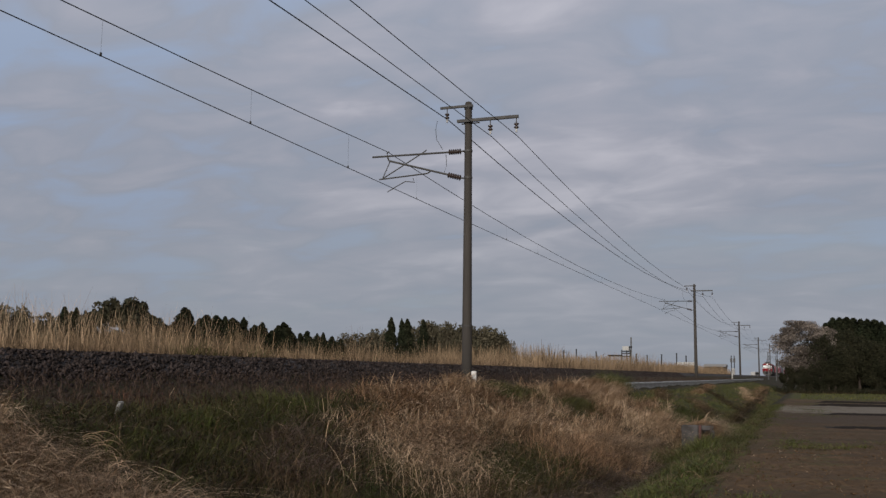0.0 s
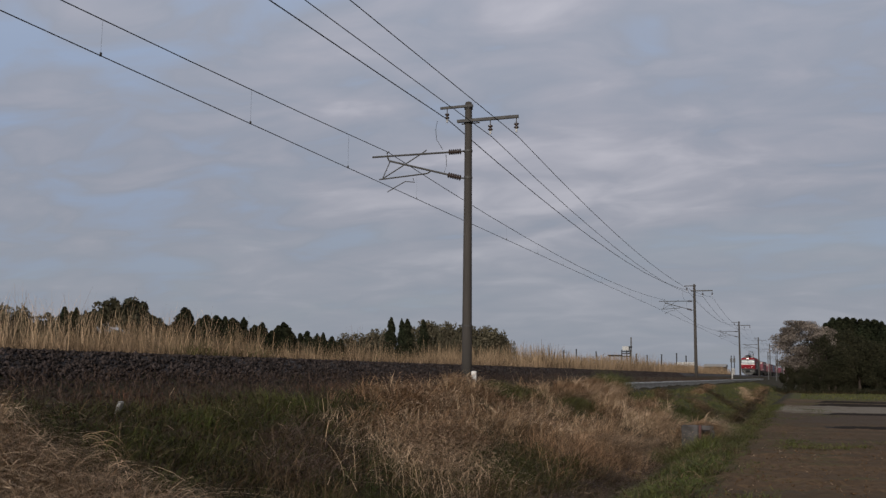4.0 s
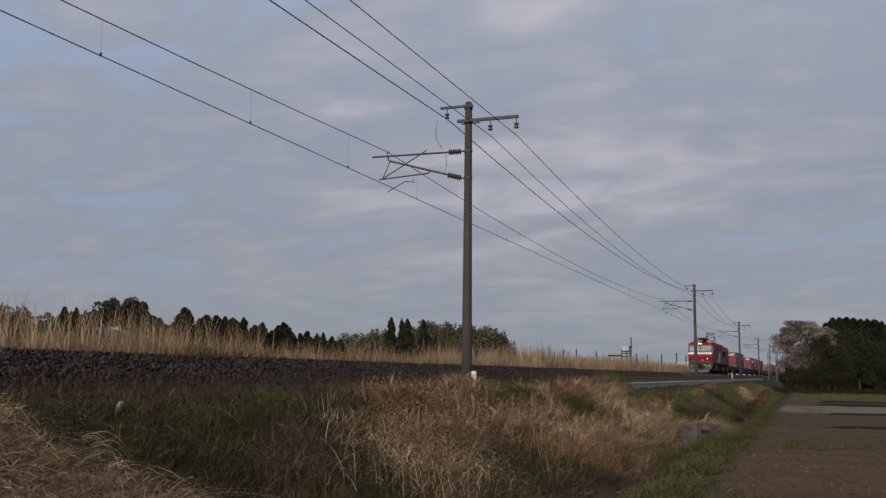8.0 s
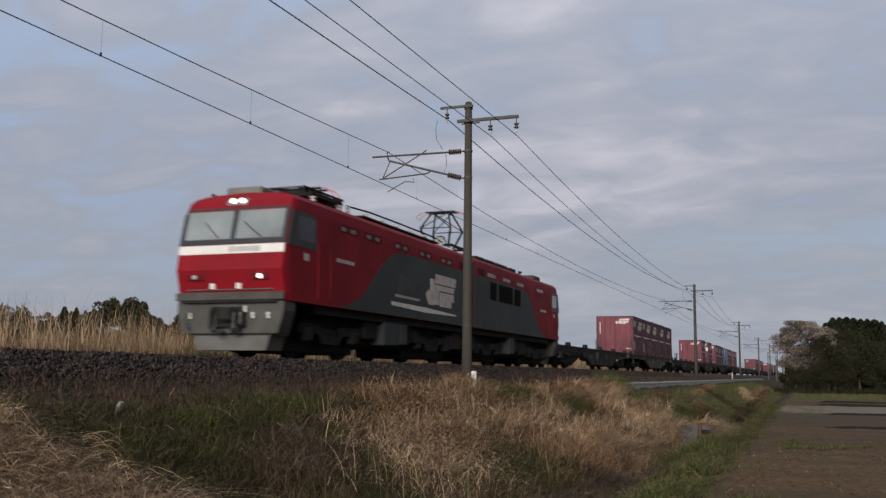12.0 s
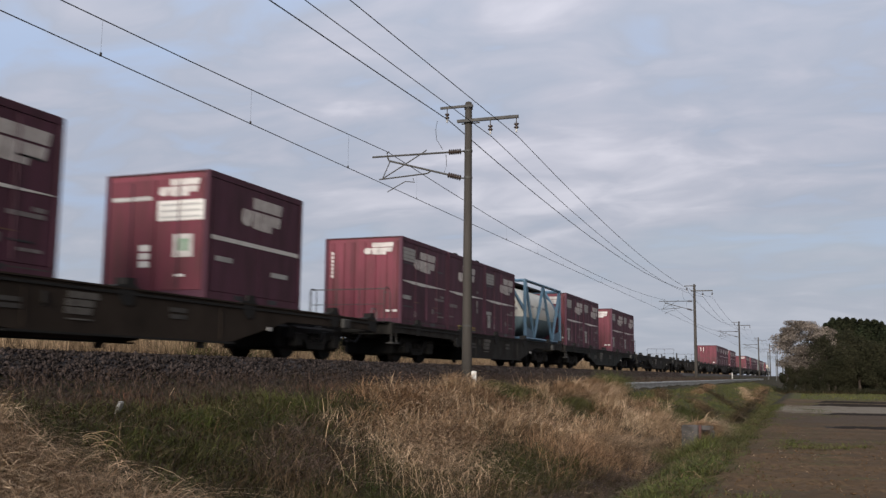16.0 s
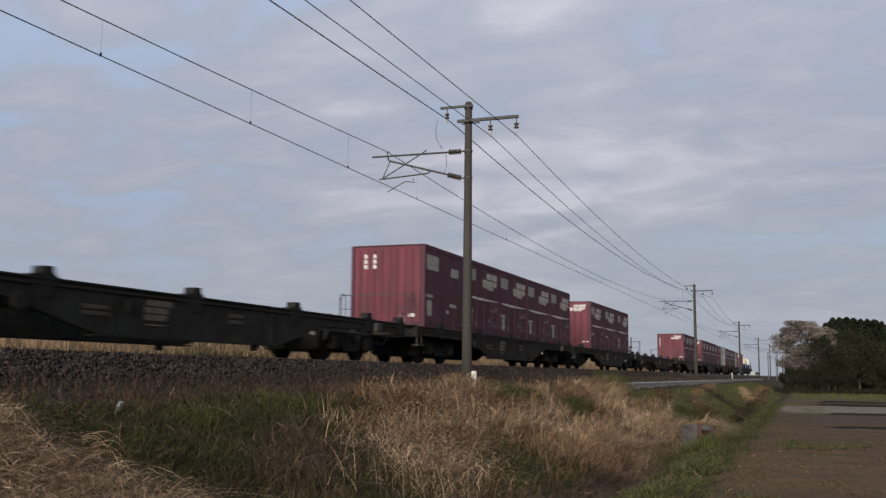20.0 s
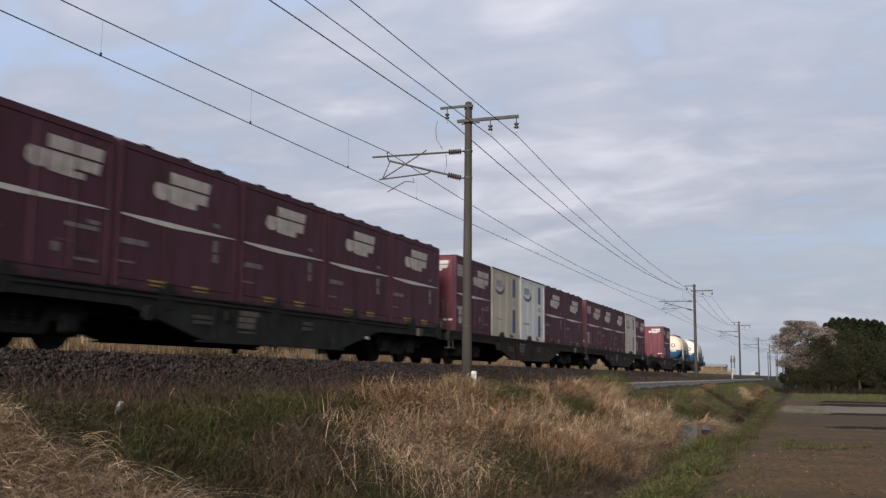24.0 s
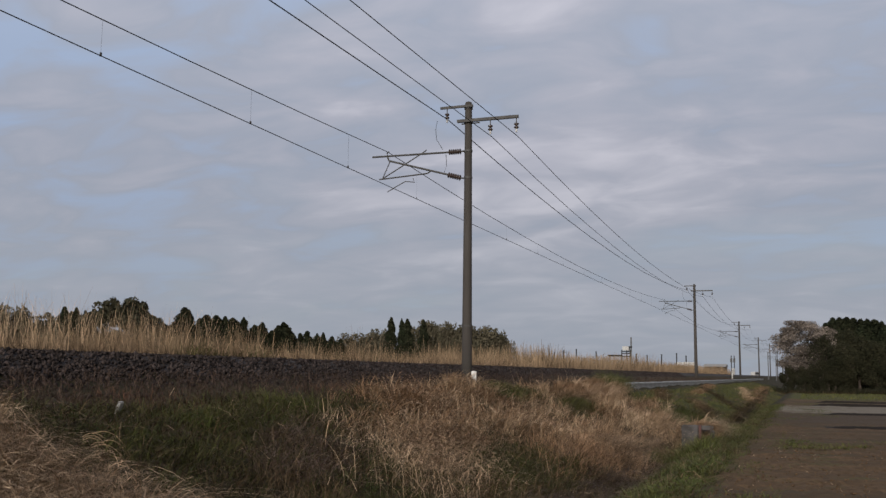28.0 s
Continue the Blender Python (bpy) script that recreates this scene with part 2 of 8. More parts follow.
M["clean_white"] = shade("container_clean_white", (0.78, 0.80, 0.82), 0.5, 0, (0.66, 0.67, 0.66), 1.6, 0.05, stretch=(1.3, 1.3, 0.25))
M["offwhite"] = shade("container_white", (0.69, 0.68, 0.63), 0.5, 0, (0.42, 0.375, 0.29), 2.1, 0.05, stretch=(1.3, 1.3, 0.25), spread=0.45)
M["rust_stain"] = shade("rust_stain", (0.26, 0.18, 0.11), 0.8, 0, (0.46, 0.41, 0.33), 9.0, 0.1)
M["navy"] = shade("navy_stripe", (0.024, 0.070, 0.175), 0.55, 0, (0.062, 0.105, 0.20), 3.0, 0.03, spread=0.4)
M["mark_teal"] = shade("pale_teal_mark", (0.33, 0.43, 0.40), 0.6, 0, (0.45, 0.46, 0.42), 5.0)
M["mark_steel_blue"] = shade("grey_blue_mark", (0.20, 0.23, 0.33), 0.6, 0, (0.32, 0.33, 0.38), 5.0)
M["frame_blue"] = shade("frame_blue", (0.092, 0.172, 0.255), 0.55, 0, (0.066, 0.115, 0.165), 2, 0.05)
M["tank_teal"] = shade("tank_teal", (0.185, 0.262, 0.295), 0.5, 0, (0.14, 0.20, 0.225), 1.5, 0.05)
M["tank_blue"] = shade("tank_blue", (0.019, 0.080, 0.175), 0.45, 0, (0.015, 0.06, 0.125), 1.2, 0.05)
M["wagon_pale"] = shade("wagon_paint_faded", (0.105, 0.098, 0.086), 0.8, 0, (0.050, 0.042, 0.034), 1.2, 0.15, spec=0.2)
M["wagon_rust"] = shade("wagon_paint_rusty", (0.046, 0.034, 0.026), 0.85, 0, (0.024, 0.018, 0.014), 1.4, 0.15, spec=0.2)
M["pocket_yellow"] = shade("pocket_yellow", (0.36, 0.25, 0.05), 0.6, 0, (0.20, 0.13, 0.04), 4)
M["mark_orange"] = shade("mark_orange", (0.40, 0.20, 0.07), 0.5)
M["mark_red"] = shade("mark_red", (0.34, 0.07, 0.05), 0.5)
# tank blue darkened for the weaker light on saddles and side frame
M["tank_blue_shaded"] = shade("tank_frame_navy", (0.018, 0.058, 0.122), 0.5, 0, (0.014, 0.042, 0.088), 1.4, 0.05)
M["tank_cream"] = shade("tank_cream", (0.70, 0.60, 0.47), 0.45, 0, (0.55, 0.46, 0.36), 0.9, 0.03, stretch=(1.5, 1.5, 0.4))
M["tank_white"] = shade("tank_white", (0.74, 0.72, 0.66), 0.4, 0, (0.62, 0.60, 0.53), 0.9, 0.03)
M["label_grey"] = shade("label_grey", (0.45, 0.45, 0.44), 0.6, 0, (0.30, 0.29, 0.28), 3)
M["label_dull"] = shade("label_dull", (0.24, 0.215, 0.215), 0.65, 0, (0.12, 0.10, 0.10), 6.0)
M["label_green"] = shade("label_green", (0.16, 0.30, 0.19), 0.6, 0, (0.36, 0.40, 0.34), 4.0)
M["label_orange"] = shade("label_orange", (0.15, 0.080, 0.048), 0.6)
M["yellow"] = shade("faded_yellow", (0.14, 0.115, 0.06), 0.6)
M["mark_dirty"] = shade("sill_lettering", (0.16, 0.15, 0.135), 0.8, 0, (0.07, 0.062, 0.055), 5.0, 0.05)
M["mark_faint"] = shade("sill_lettering_faint", (0.075, 0.070, 0.064), 0.8, 0, (0.036, 0.033, 0.030), 5.0, 0.05)
M["lamp"] = glow("head_lamp", (1.0, 0.96, 0.88), 2.6)
M["thatch"] = leafy("matted_thatch", (0.070, 0.047, 0.026), (0.034, 0.025, 0.014), 0.7)
M["dull_straw"] = leafy("dull_dry_grass", (0.175, 0.117, 0.067), (0.090, 0.061, 0.037), 0.7)
M["panto_red"] = shade("panto_horn_red", (0.52, 0.15, 0.14), 0.5)
# pale base colour stands in for sky mirrored in and seen through the panes
M["glass"] = shade("cab_glass", (0.27, 0.30, 0.30), 0.07, 0, (0.13, 0.15, 0.15), 1.0, 0, spec=1.0)
M["dark_glass"] = shade("dark_cab_glass", (0.02, 0.025, 0.027), 0.08, 0, (0.012, 0.015, 0.016), 1.0, 0, spec=0.7)
M["rust_post"] = shade("rusty_post", (0.085, 0.032, 0.026), 0.8, 0, (0.05, 0.025, 0.02), 6, 0.3)
M["bark"] = shade("bark", (0.070, 0.052, 0.040), 0.95, 0, (0.04, 0.03, 0.024), 3, 0.6)
M["conifer"] = leafy("conifer_needles", (0.016, 0.021, 0.010), (0.025, 0.025, 0.013), 0.35)
M["spring"] = leafy("spring_leaves", (0.098, 0.083, 0.055), (0.064, 0.058, 0.037), 0.3)
M["evergreen"] = leafy("evergreen_leaves", (0.038, 0.038, 0.022), (0.046, 0.040, 0.023), 0.3)
M["blossom"] = leafy("cherry_blossom", (0.222, 0.184, 0.158), (0.074, 0.060, 0.046), 0.7)
M["twig"] = leafy("bare_twigs", (0.029, 0.027, 0.014), (0.019, 0.020, 0.010), 0.4)
M["reed"] = leafy("dry_reed", (0.285, 0.202, 0.124), (0.165, 0.113, 0.070), 0.7)
M["straw"] = leafy("dry_grass", (0.315, 0.198, 0.116), (0.185, 0.110, 0.064), 0.8)
M["pale_straw"] = leafy("pale_dry_grass", (0.55, 0.405, 0.268), (0.32, 0.215, 0.132), 0.75)
M["weed"] = leafy("dead_weeds", (0.072, 0.047, 0.036), (0.046, 0.032, 0.024), 0.6)
M["rust"] = leafy("rusty_weeds", (0.12, 0.062, 0.038), (0.08, 0.044, 0.030), 0.5)
M["green"] = leafy("green_grass", (0.045, 0.062, 0.015), (0.070, 0.068, 0.024), 0.65)
M["fresh"] = leafy("fresh_grass", (0.070, 0.086, 0.021), (0.090, 0.082, 0.031), 0.55)
M["lip"] = leafy("ditch_lip_thatch", (0.160, 0.113, 0.090), (0.088, 0.062, 0.050), 0.7)

# ---------------------------------------------------------------- mesh helpers


def box(bm, x0, x1, y0, y1, z0, z1, bev=0.0):
    vs = [bm.verts.new((x, y, z)) for z in (z0, z1) for y in (y0, y1) for x in (x0, x1)]
    fs = [bm.faces.new([vs[i] for i in q]) for q in ((0, 2, 3, 1), (4, 5, 7, 6), (0, 1, 5, 4), (2, 6, 7, 3), (0, 4, 6, 2), (1, 3, 7, 5))]
    if bev:
        bmesh.ops.bevel(bm, geom=list({e for f in fs for e in f.edges}), offset=bev, segments=1, affect="EDGES", clamp_overlap=True)
    return bm


def made_box(*a, bev=0.0):
    return box(bmesh.new(), *a, bev=bev)


def tube(bm, pts, r, n=6, cap=True):
    """A round bar through the points, with radius r or a radius per point."""
    pts = [Vector(q) for q in pts]
    rings = []
    for i, q in enumerate(pts):
        d = (pts[min(i + 1, len(pts) - 1)] - pts[max(i - 1, 0)]).normalized()
        a = d.cross(Vector((0, 0, 1)) if abs(d.z) < 0.95 else Vector((1, 0, 0))).normalized()
        c = d.cross(a)
        rad = r[i] if isinstance(r, (list, tuple)) else r
        rings.append([bm.verts.new(q + (a * math.cos(k * math.tau / n) + c * math.sin(k * math.tau / n)) * rad) for k in range(n)])
    for u, w in zip(rings, rings[1:]):
        for k in range(n):
            bm.faces.new((u[k], u[(k + 1) % n], w[(k + 1) % n], w[k]))
    if cap:
        bm.faces.new(rings[0][::-1])
        bm.faces.new(rings[-1])
    return bm


def made_tube(pts, r, n=6):
    return tube(bmesh.new(), pts, r, n)


def plate(bm, outline, axis, at, thick):
    """A flat plate: its outline (two coordinates a point) pulled out from `at` by `thick` along an axis."""
    def put(u, w, d):
        return {"x": (d, u, w), "y": (u, d, w), "z": (u, w, d)}[axis]
    a = [bm.verts.new(put(u, w, at)) for u, w in outline]
    c = [bm.verts.new(put(u, w, at + thick)) for u, w in outline]
    n = len(a)
    bm.faces.new(a)
    bm.faces.new(c[::-1])
    for k in range(n):
        bm.faces.new((a[k], c[k], c[(k + 1) % n], a[(k + 1) % n]))
    return bm


def finish(bm, name, material, smooth=False):
    bmesh.ops.recalc_face_normals(bm, faces=bm.faces)
    me = bpy.data.meshes.new(name)
    bm.to_mesh(me)
    bm.free()
    me.materials.append(material)
    if smooth:
        for f in me.polygons:
            f.use_smooth = True
    return me


def part(name, bm, material, parent, label="", smooth=False):
    ob = new(name, finish(bm, name, material, smooth))
    ob.parent = parent
    if label:
        ob["label"] = label
    return ob


def again(ob, x=0.0, y=0.0, z=0.0, rz=0.0, parent=None):
    """The same part once more, on the same mesh."""
    o = new(ob.name.split(".")[0], ob.data)
    o.parent = parent or ob.parent
    o.location = (x, y, z)
    o.rotation_euler = (0, 0, rz)
    if "label" in ob:
        o["label"] = ob["label"]
    return o


def thing(name, label, category, group="", kind=""):
    return tagged(new(name), label, category, group, kind)


def sheet(name, verts, faces, material, smooth=False):
    """A mesh from arrays of points and of quads or triangles."""
    verts, faces = np.asarray(verts, dtype=np.float32), np.asarray(faces, dtype=np.int32)
    n, k = faces.shape
    me = bpy.data.meshes.new(name)
    me.vertices.add(len(verts))
    me.vertices.foreach_set("co", verts.ravel())
    me.loops.add(n * k)
    me.loops.foreach_set("vertex_index", faces.ravel())
    me.polygons.add(n)
    me.polygons.foreach_set("loop_start", np.arange(0, n * k, k, dtype=np.int32))
    me.polygons.foreach_set("loop_total", np.full(n, k, dtype=np.int32))
    if smooth:
        me.polygons.foreach_set("use_smooth", np.ones(n, dtype=bool))
    me.update()
    me.validate()
    me.materials.append(material)
    return me


# ---------------------------------------------------------------- lie of the land
RNG = np.random.default_rng(7)


def bend(y):
    """How far the line leaves the straight, far off."""
    y = np.asarray(y, dtype=float)
    return -0.48 / (1 + np.exp(-np.clip((y - 145) / 25, -40, 40)))


NEAR = np.array([(-400, -1.3), (-30, -1.1), (-9, -0.75), (-4.5, -0.70), (-3.3, -0.66), (-2.0, -0.19), (2.0, -0.19), (3.25, -0.66), (4.6, -0.95), (6.0, -1.45),
                 (7.6, -2.15), (8.3, -2.55), (8.9, -2.58), (9.4, -2.15), (10.0, -1.97), (11, -1.95), (400, -1.95)])
AWAY = np.array([(-400, -1.3), (-30, -1.1), (-9, -0.75), (-4.5, -0.70), (-3.3, -0.66), (-2.0, -0.19), (2.0, -0.19), (3.25, -0.60), (4.20, -0.78), (4.75, -1.00),
                 (7.2, -1.42), (9.2, -1.95), (9.6, -2.12), (10.0, -1.97), (10.6, -1.90), (11, -1.95), (400, -1.95)])


def lie(x, y):
    x, y = np.asarray(x, dtype=float), np.asarray(y, dtype=float)
    xs = x - bend(y)
    k = np.clip((y - 31) / 7, 0, 1)
    z = np.interp(xs, NEAR[:, 0], NEAR[:, 1]) * (1 - k) + np.interp(xs, AWAY[:, 0], AWAY[:, 1]) * k
    soft = (np.abs(xs) > 3.4) * (1 - 0.85 * np.clip((x - 10.6) / 1.5, 0, 1))
    z = z + soft * (0.05 * np.sin(x * 1.3 + y * 0.55) * np.sin(y * 0.9 - x * 0.4) + 0.02 * np.sin(x * 4.1) * np.sin(y * 3.7))
    # bunds between the plots, and furrows
    fld = np.clip((x - 10.6) / 0.5, 0, 1)
    for at, high, wide in ((25.1, 0.05, 0.9), (29.0, 0.04, 0.5), (47.6, 0.03, 0.4)):
        z = z + fld * high * np.exp(-((y - at - 0.02 * x) / wide) ** 2)
    # earth heaped over the culvert
    z = z + 0.72 * np.exp(-((x - 8.85) / 0.6) ** 2 - ((y - 27.1) / 0.6) ** 2)
    fur = fld * (y < 25) * 0.018 * np.sin(y * 7.0 + 0.4 * np.sin(x * 0.9))
    z = z + fur
    return z


def build_ground():
    xs = np.unique(np.concatenate([-np.geomspace(12, 4000, 26), np.arange(-12, -3.4, 0.6), np.arange(-3.4, 14, 0.16), np.arange(14, 40, 0.8), np.geomspace(40, 4000, 24)]))
    ys = np.unique(np.concatenate([-np.geomspace(3, 4000, 20), np.arange(-3, 45, 0.2), np.arange(45, 80, 0.5), np.arange(80, 340, 4.0), np.geomspace(340, 4500, 20)]))
    gx, gy = np.meshgrid(xs, ys)
    gz = lie(gx, gy)
    rough = np.exp(-((gx - 9) / 9) ** 2) * (np.abs(gy) < 60)
    gz = gz + rough * (np.abs(gx) > 3.4) * RNG.normal(0, 0.018, gx.shape)
    v = np.stack([gx, gy, gz], -1).reshape(-1, 3)
    i = np.arange(len(xs) * len(ys)).reshape(len(ys), len(xs))
    f = np.stack([i[:-1, :-1], i[:-1, 1:], i[1:, 1:], i[1:, :-1]], -1).reshape(-1, 4)
    tagged(new("ground", sheet("ground", v, f, M["ground"], True)), "rough verge and bare brown ploughed field", "ground", kind="structure")


build_ground()


def build_track():
    """Ballast bed, sleepers and rails."""
    prof = [(-3.25, -0.74), (-2.05, -0.15), (-1.6, -0.15), (-1.1, -0.23), (0, -0.23), (1.1, -0.23), (1.55, -0.15), (2.05, -0.145), (3.25, -0.74)]
    ys = np.concatenate([np.arange(-60, 60, 0.5), np.arange(60, 900, 6.0)])
    v = np.array([(x + float(bend(y)), y, z + 0.03 * math.sin(y * 5 + x * 3) * math.sin(y * 1.7)) for y in ys for x, z in prof])
    n = len(prof)
    i = np.arange(len(v)).reshape(len(ys), n)
    f = np.stack([i[:-1, :-1], i[:-1, 1:], i[1:, 1:], i[1:, :-1]], -1).reshape(-1, 4)
    bed = tagged(new("ballast_bed", sheet("ballast_bed", v, f, M["ballast"], True)), "dark brown crushed stone track bed", "ballast", kind="structure")
    head = [(-0.035, -0.06), (0.035, -0.06), (0.035, -0.10), (0.01, -0.11), (0.01, -0.19), (0.062, -0.21), (-0.062, -0.21), (-0.01, -0.19), (-0.01, -0.11), (-0.035, -0.10)]
    for side in (-0.565, 0.565):
        yy = np.concatenate([np.arange(-60, 120, 20.0), np.arange(120, 900, 10.0)])
        bm = bmesh.new()
        rings = [[bm.verts.new((x + side + float(bend(y)), y, z)) for x, z in head] for y in yy]
        for a, c in zip(rings, rings[1:]):
            for k in range(len(head)):
                bm.faces.new((a[k], a[(k + 1) % 10], c[(k + 1) % 10], c[k]))
        tagged(new("rail", finish(bm, "rail", M["rail"])), "rusty steel rail with a worn head", "rail", "rails of the track", "structure")
    first = None
    for k in range(190):
        y = -6 + 0.6 * k
        if first is None:
            bm = bmesh.new()
            plate(bm, [(-1.0, -0.225), (1.0, -0.225), (1.0, -0.36), (-1.0, -0.36)], "y", -0.11, 0.22)
            first = part("sleeper", bm, M["concrete"], bed)
            first.location = (0, y, 0.012)
        else:
            again(first, 0, y, 0.012)


build_track()


def build_stones():
    """Loose crushed stone on the shoulder beside the rails."""
    count = 60000
    x = RNG.uniform(1.15, 3.45, count)
    y = 5 + 75 * RNG.random(count) ** 1.5
    keep = ~((x < 0.7))
    x, y = x[keep], y[keep]
    z = np.interp(x, [0.6, 1.1, 1.55, 2.05, 3.25, 3.6], [-0.23, -0.22, -0.145, -0.14, -0.71, -0.74]) + RNG.uniform(-0.01, 0.03, len(x))
    base = np.array([(1, 0, 0), (-1, 0, 0), (0, 1, 0), (0, -1, 0), (0, 0, 1), (0, 0, -1)], dtype=float)
    tri = np.array([(0, 2, 4), (2, 1, 4), (1, 3, 4), (3, 0, 4), (2, 0, 5), (1, 2, 5), (3, 1, 5), (0, 3, 5)])
    n = len(x)
    size = RNG.uniform(0.014, 0.036, n)
    jit = base[None] * RNG.uniform(0.6, 1.3, (n, 6, 1)) + RNG.normal(0, 0.30, (n, 6, 3))
    v = jit * size[:, None, None] + np.stack([x, y, z], -1)[:, None, :]
    f = tri[None] + (np.arange(n) * 6)[:, None, None]
    tagged(new("ballast_stones", sheet("ballast_stones", v.reshape(-1, 3), f.reshape(-1, 3), M["stone"])), "loose angular crushed stones of dark brown and grey", "ballast", kind="stuff")


build_stones()

# ---------------------------------------------------------------- line side: poles and wires
POLE_X, POLE_Y, SPAN = 2.72, 26.6, 60.9


def insulator(bm, a, c, r, sheds):
    a, c = Vector(a), Vector(c)
    pts, rad = [], []
    for k in range(sheds):
        for u, q in ((0.1, 0.45), (0.35, 1.0), (0.6, 1.0), (0.9, 0.45)):
            pts.append(a.lerp(c, (k + u) / sheds))
            rad.append(r * q)
    return tube(bm, pts, rad, 8)


def build_pole(y, tall, near):
    po = thing("catenary_pole", "round grey concrete railway mast with wire brackets" if near else "distant concrete railway mast with wire brackets", "utility pole", "masts along the line")
    px = POLE_X + float(bend(y))
    po.location = (px, y, 0)
    t = tall
    part("shaft", made_tube([(0, 0, -1.3), (0, 0, 0), (0, 0, t - 0.06), (0, 0, t - 0.02), (0, 0, t)], [0.152, 0.145, 0.103, 0.09, 0.04], 20), M["pole"], po, smooth=True)
    for z in (t - 0.2, t - 0.62, t - 1.5, t - 2.3, 1.0):
        part("clamp_band", made_tube([(0, 0, z - 0.03), (0, 0, z + 0.03)], 0.128 if z > 3 else 0.148, 16), M["arm"], po, "galvanised clamp band")
    # upper bracket towards the track and long cross arm away from it
    part("top_bracket", made_box(-0.84, 0.18, -0.16, -0.10, t - 0.20, t - 0.13), M["arm"], po)
    part("cross_arm", made_box(-0.30, 1.58, -0.19, -0.11, t - 0.66, t - 0.57, bev=0.006), M["arm"], po)
    if near:
        part("arm_strut", made_tube([(-0.26, 0.13, t - 0.63), (0.3, 0.14, t - 0.62)], 0.02), M["arm"], po)
    for dx, z0, r in ((-0.62, t - 0.2, 0.07), (0.73, t - 0.66, 0.075), (1.52, t - 0.66, 0.075)):
        part("hanger", made_tube([(dx, -0.15, z0), (dx, -0.15, z0 - 0.16)], 0.014), M["arm"], po)
        part("insulator", insulator(bmesh.new(), (dx, -0.15, z0 - 0.13), (dx, -0.15, z0 - 0.33), r, 2), M["porcelain"], po, "brown porcelain line insulator", True)
        part("wire_clamp", made_tube([(dx, -0.15, z0 - 0.32), (dx, -0.15, z0 - 0.42)], 0.028), M["porcelain_white"], po)
    # cantilever that carries the wires over the track
    zt, zb = t - 1.49, t - 2.31
    part("bracket_pin", made_tube([(-0.1, 0, zt), (-0.3, 0, zt)], 0.025), M["arm"], po)
    part("bracket_pin", made_tube([(-0.1, 0, zb), (-0.3, 0, zb + 0.03)], 0.025), M["arm"], po)
    part("insulator", insulator(bmesh.new(), (-0.22, 0, zt), (-0.62, 0, zt), 0.085, 6), M["porcelain"], po, "ribbed brown rod insulator", True)
    part("insulator", insulator(bmesh.new(), (-0.22, 0, zb + 0.02), (-0.64, 0, zb + 0.14), 0.085, 6), M["porcelain"], po, "ribbed brown rod insulator", True)
    part("top_tube", made_tube([(-0.6, 0, zt), (-3.1, 0, zt + 0.02)], 0.03, 8), M["arm"], po)
    part("brace_tube", made_tube([(-0.62, 0, zb + 0.14), (-2.55, 0, zt - 0.13), (-2.6, 0, zt)], 0.03, 8), M["arm"], po)
    part("steady_tube", made_tube([(-2.86, 0, zb + 0.13), (-1.3, 0, zb + 0.22), (-1.15, 0, zb + 0.3)], 0.022, 8), M["arm"], po)
    part("stay_rod", made_tube([(-2.75, 0, zb + 0.15), (-1.48, 0, zt + 0.02), (-1.32, 0, zt + 0.12)], 0.018), M["arm"], po)
    part("stay_rod", made_tube([(-2.5, 0, zt - 0.12), (-2.75, 0, zb + 0.15)], 0.015), M["arm"], po)
    part("steady_arm", made_tube([(-1.75, 0, zb + 0.1), (-1.7, 0, zb - 0.02), (-2.0, 0, zb + 0.02), (-2.3, 0, zb - 0.12), (-2.58, 0, zb - 0.27)], 0.014), M["arm"], po)
    part("wire_saddle", made_tube([(-2.6, 0, zt), (-2.62, 0, zt + 0.12), (-2.55, 0, zt + 0.15)], 0.022), M["arm"], po)
    if near:
        part("jumper_wire", made_tube([(-0.93, -0.15, t - 0.55), (-1.0, -0.1, t - 0.8), (-0.98, -0.05, t - 1.1), (-0.8, 0, t - 1.4)], 0.008), M["wire"], po)
        part("jumper_wire", made_tube([(-0.7, 0, zt - 0.05), (-0.68, 0, zt - 0.4), (-0.75, 0, zb + 0.22)], 0.008), M["wire"], po)
        part("step_bracket", made_tube([(-0.2, -0.1, 1.02), (-0.05, -0.15, 1.0), (0.1, -0.12, 1.0)], 0.012), M["arm"], po)
    return po


for k in range(-1, 8):
    build_pole(POLE_Y + SPAN * k, 7.65 if k != 4 else 8.3, k in (0, 1))


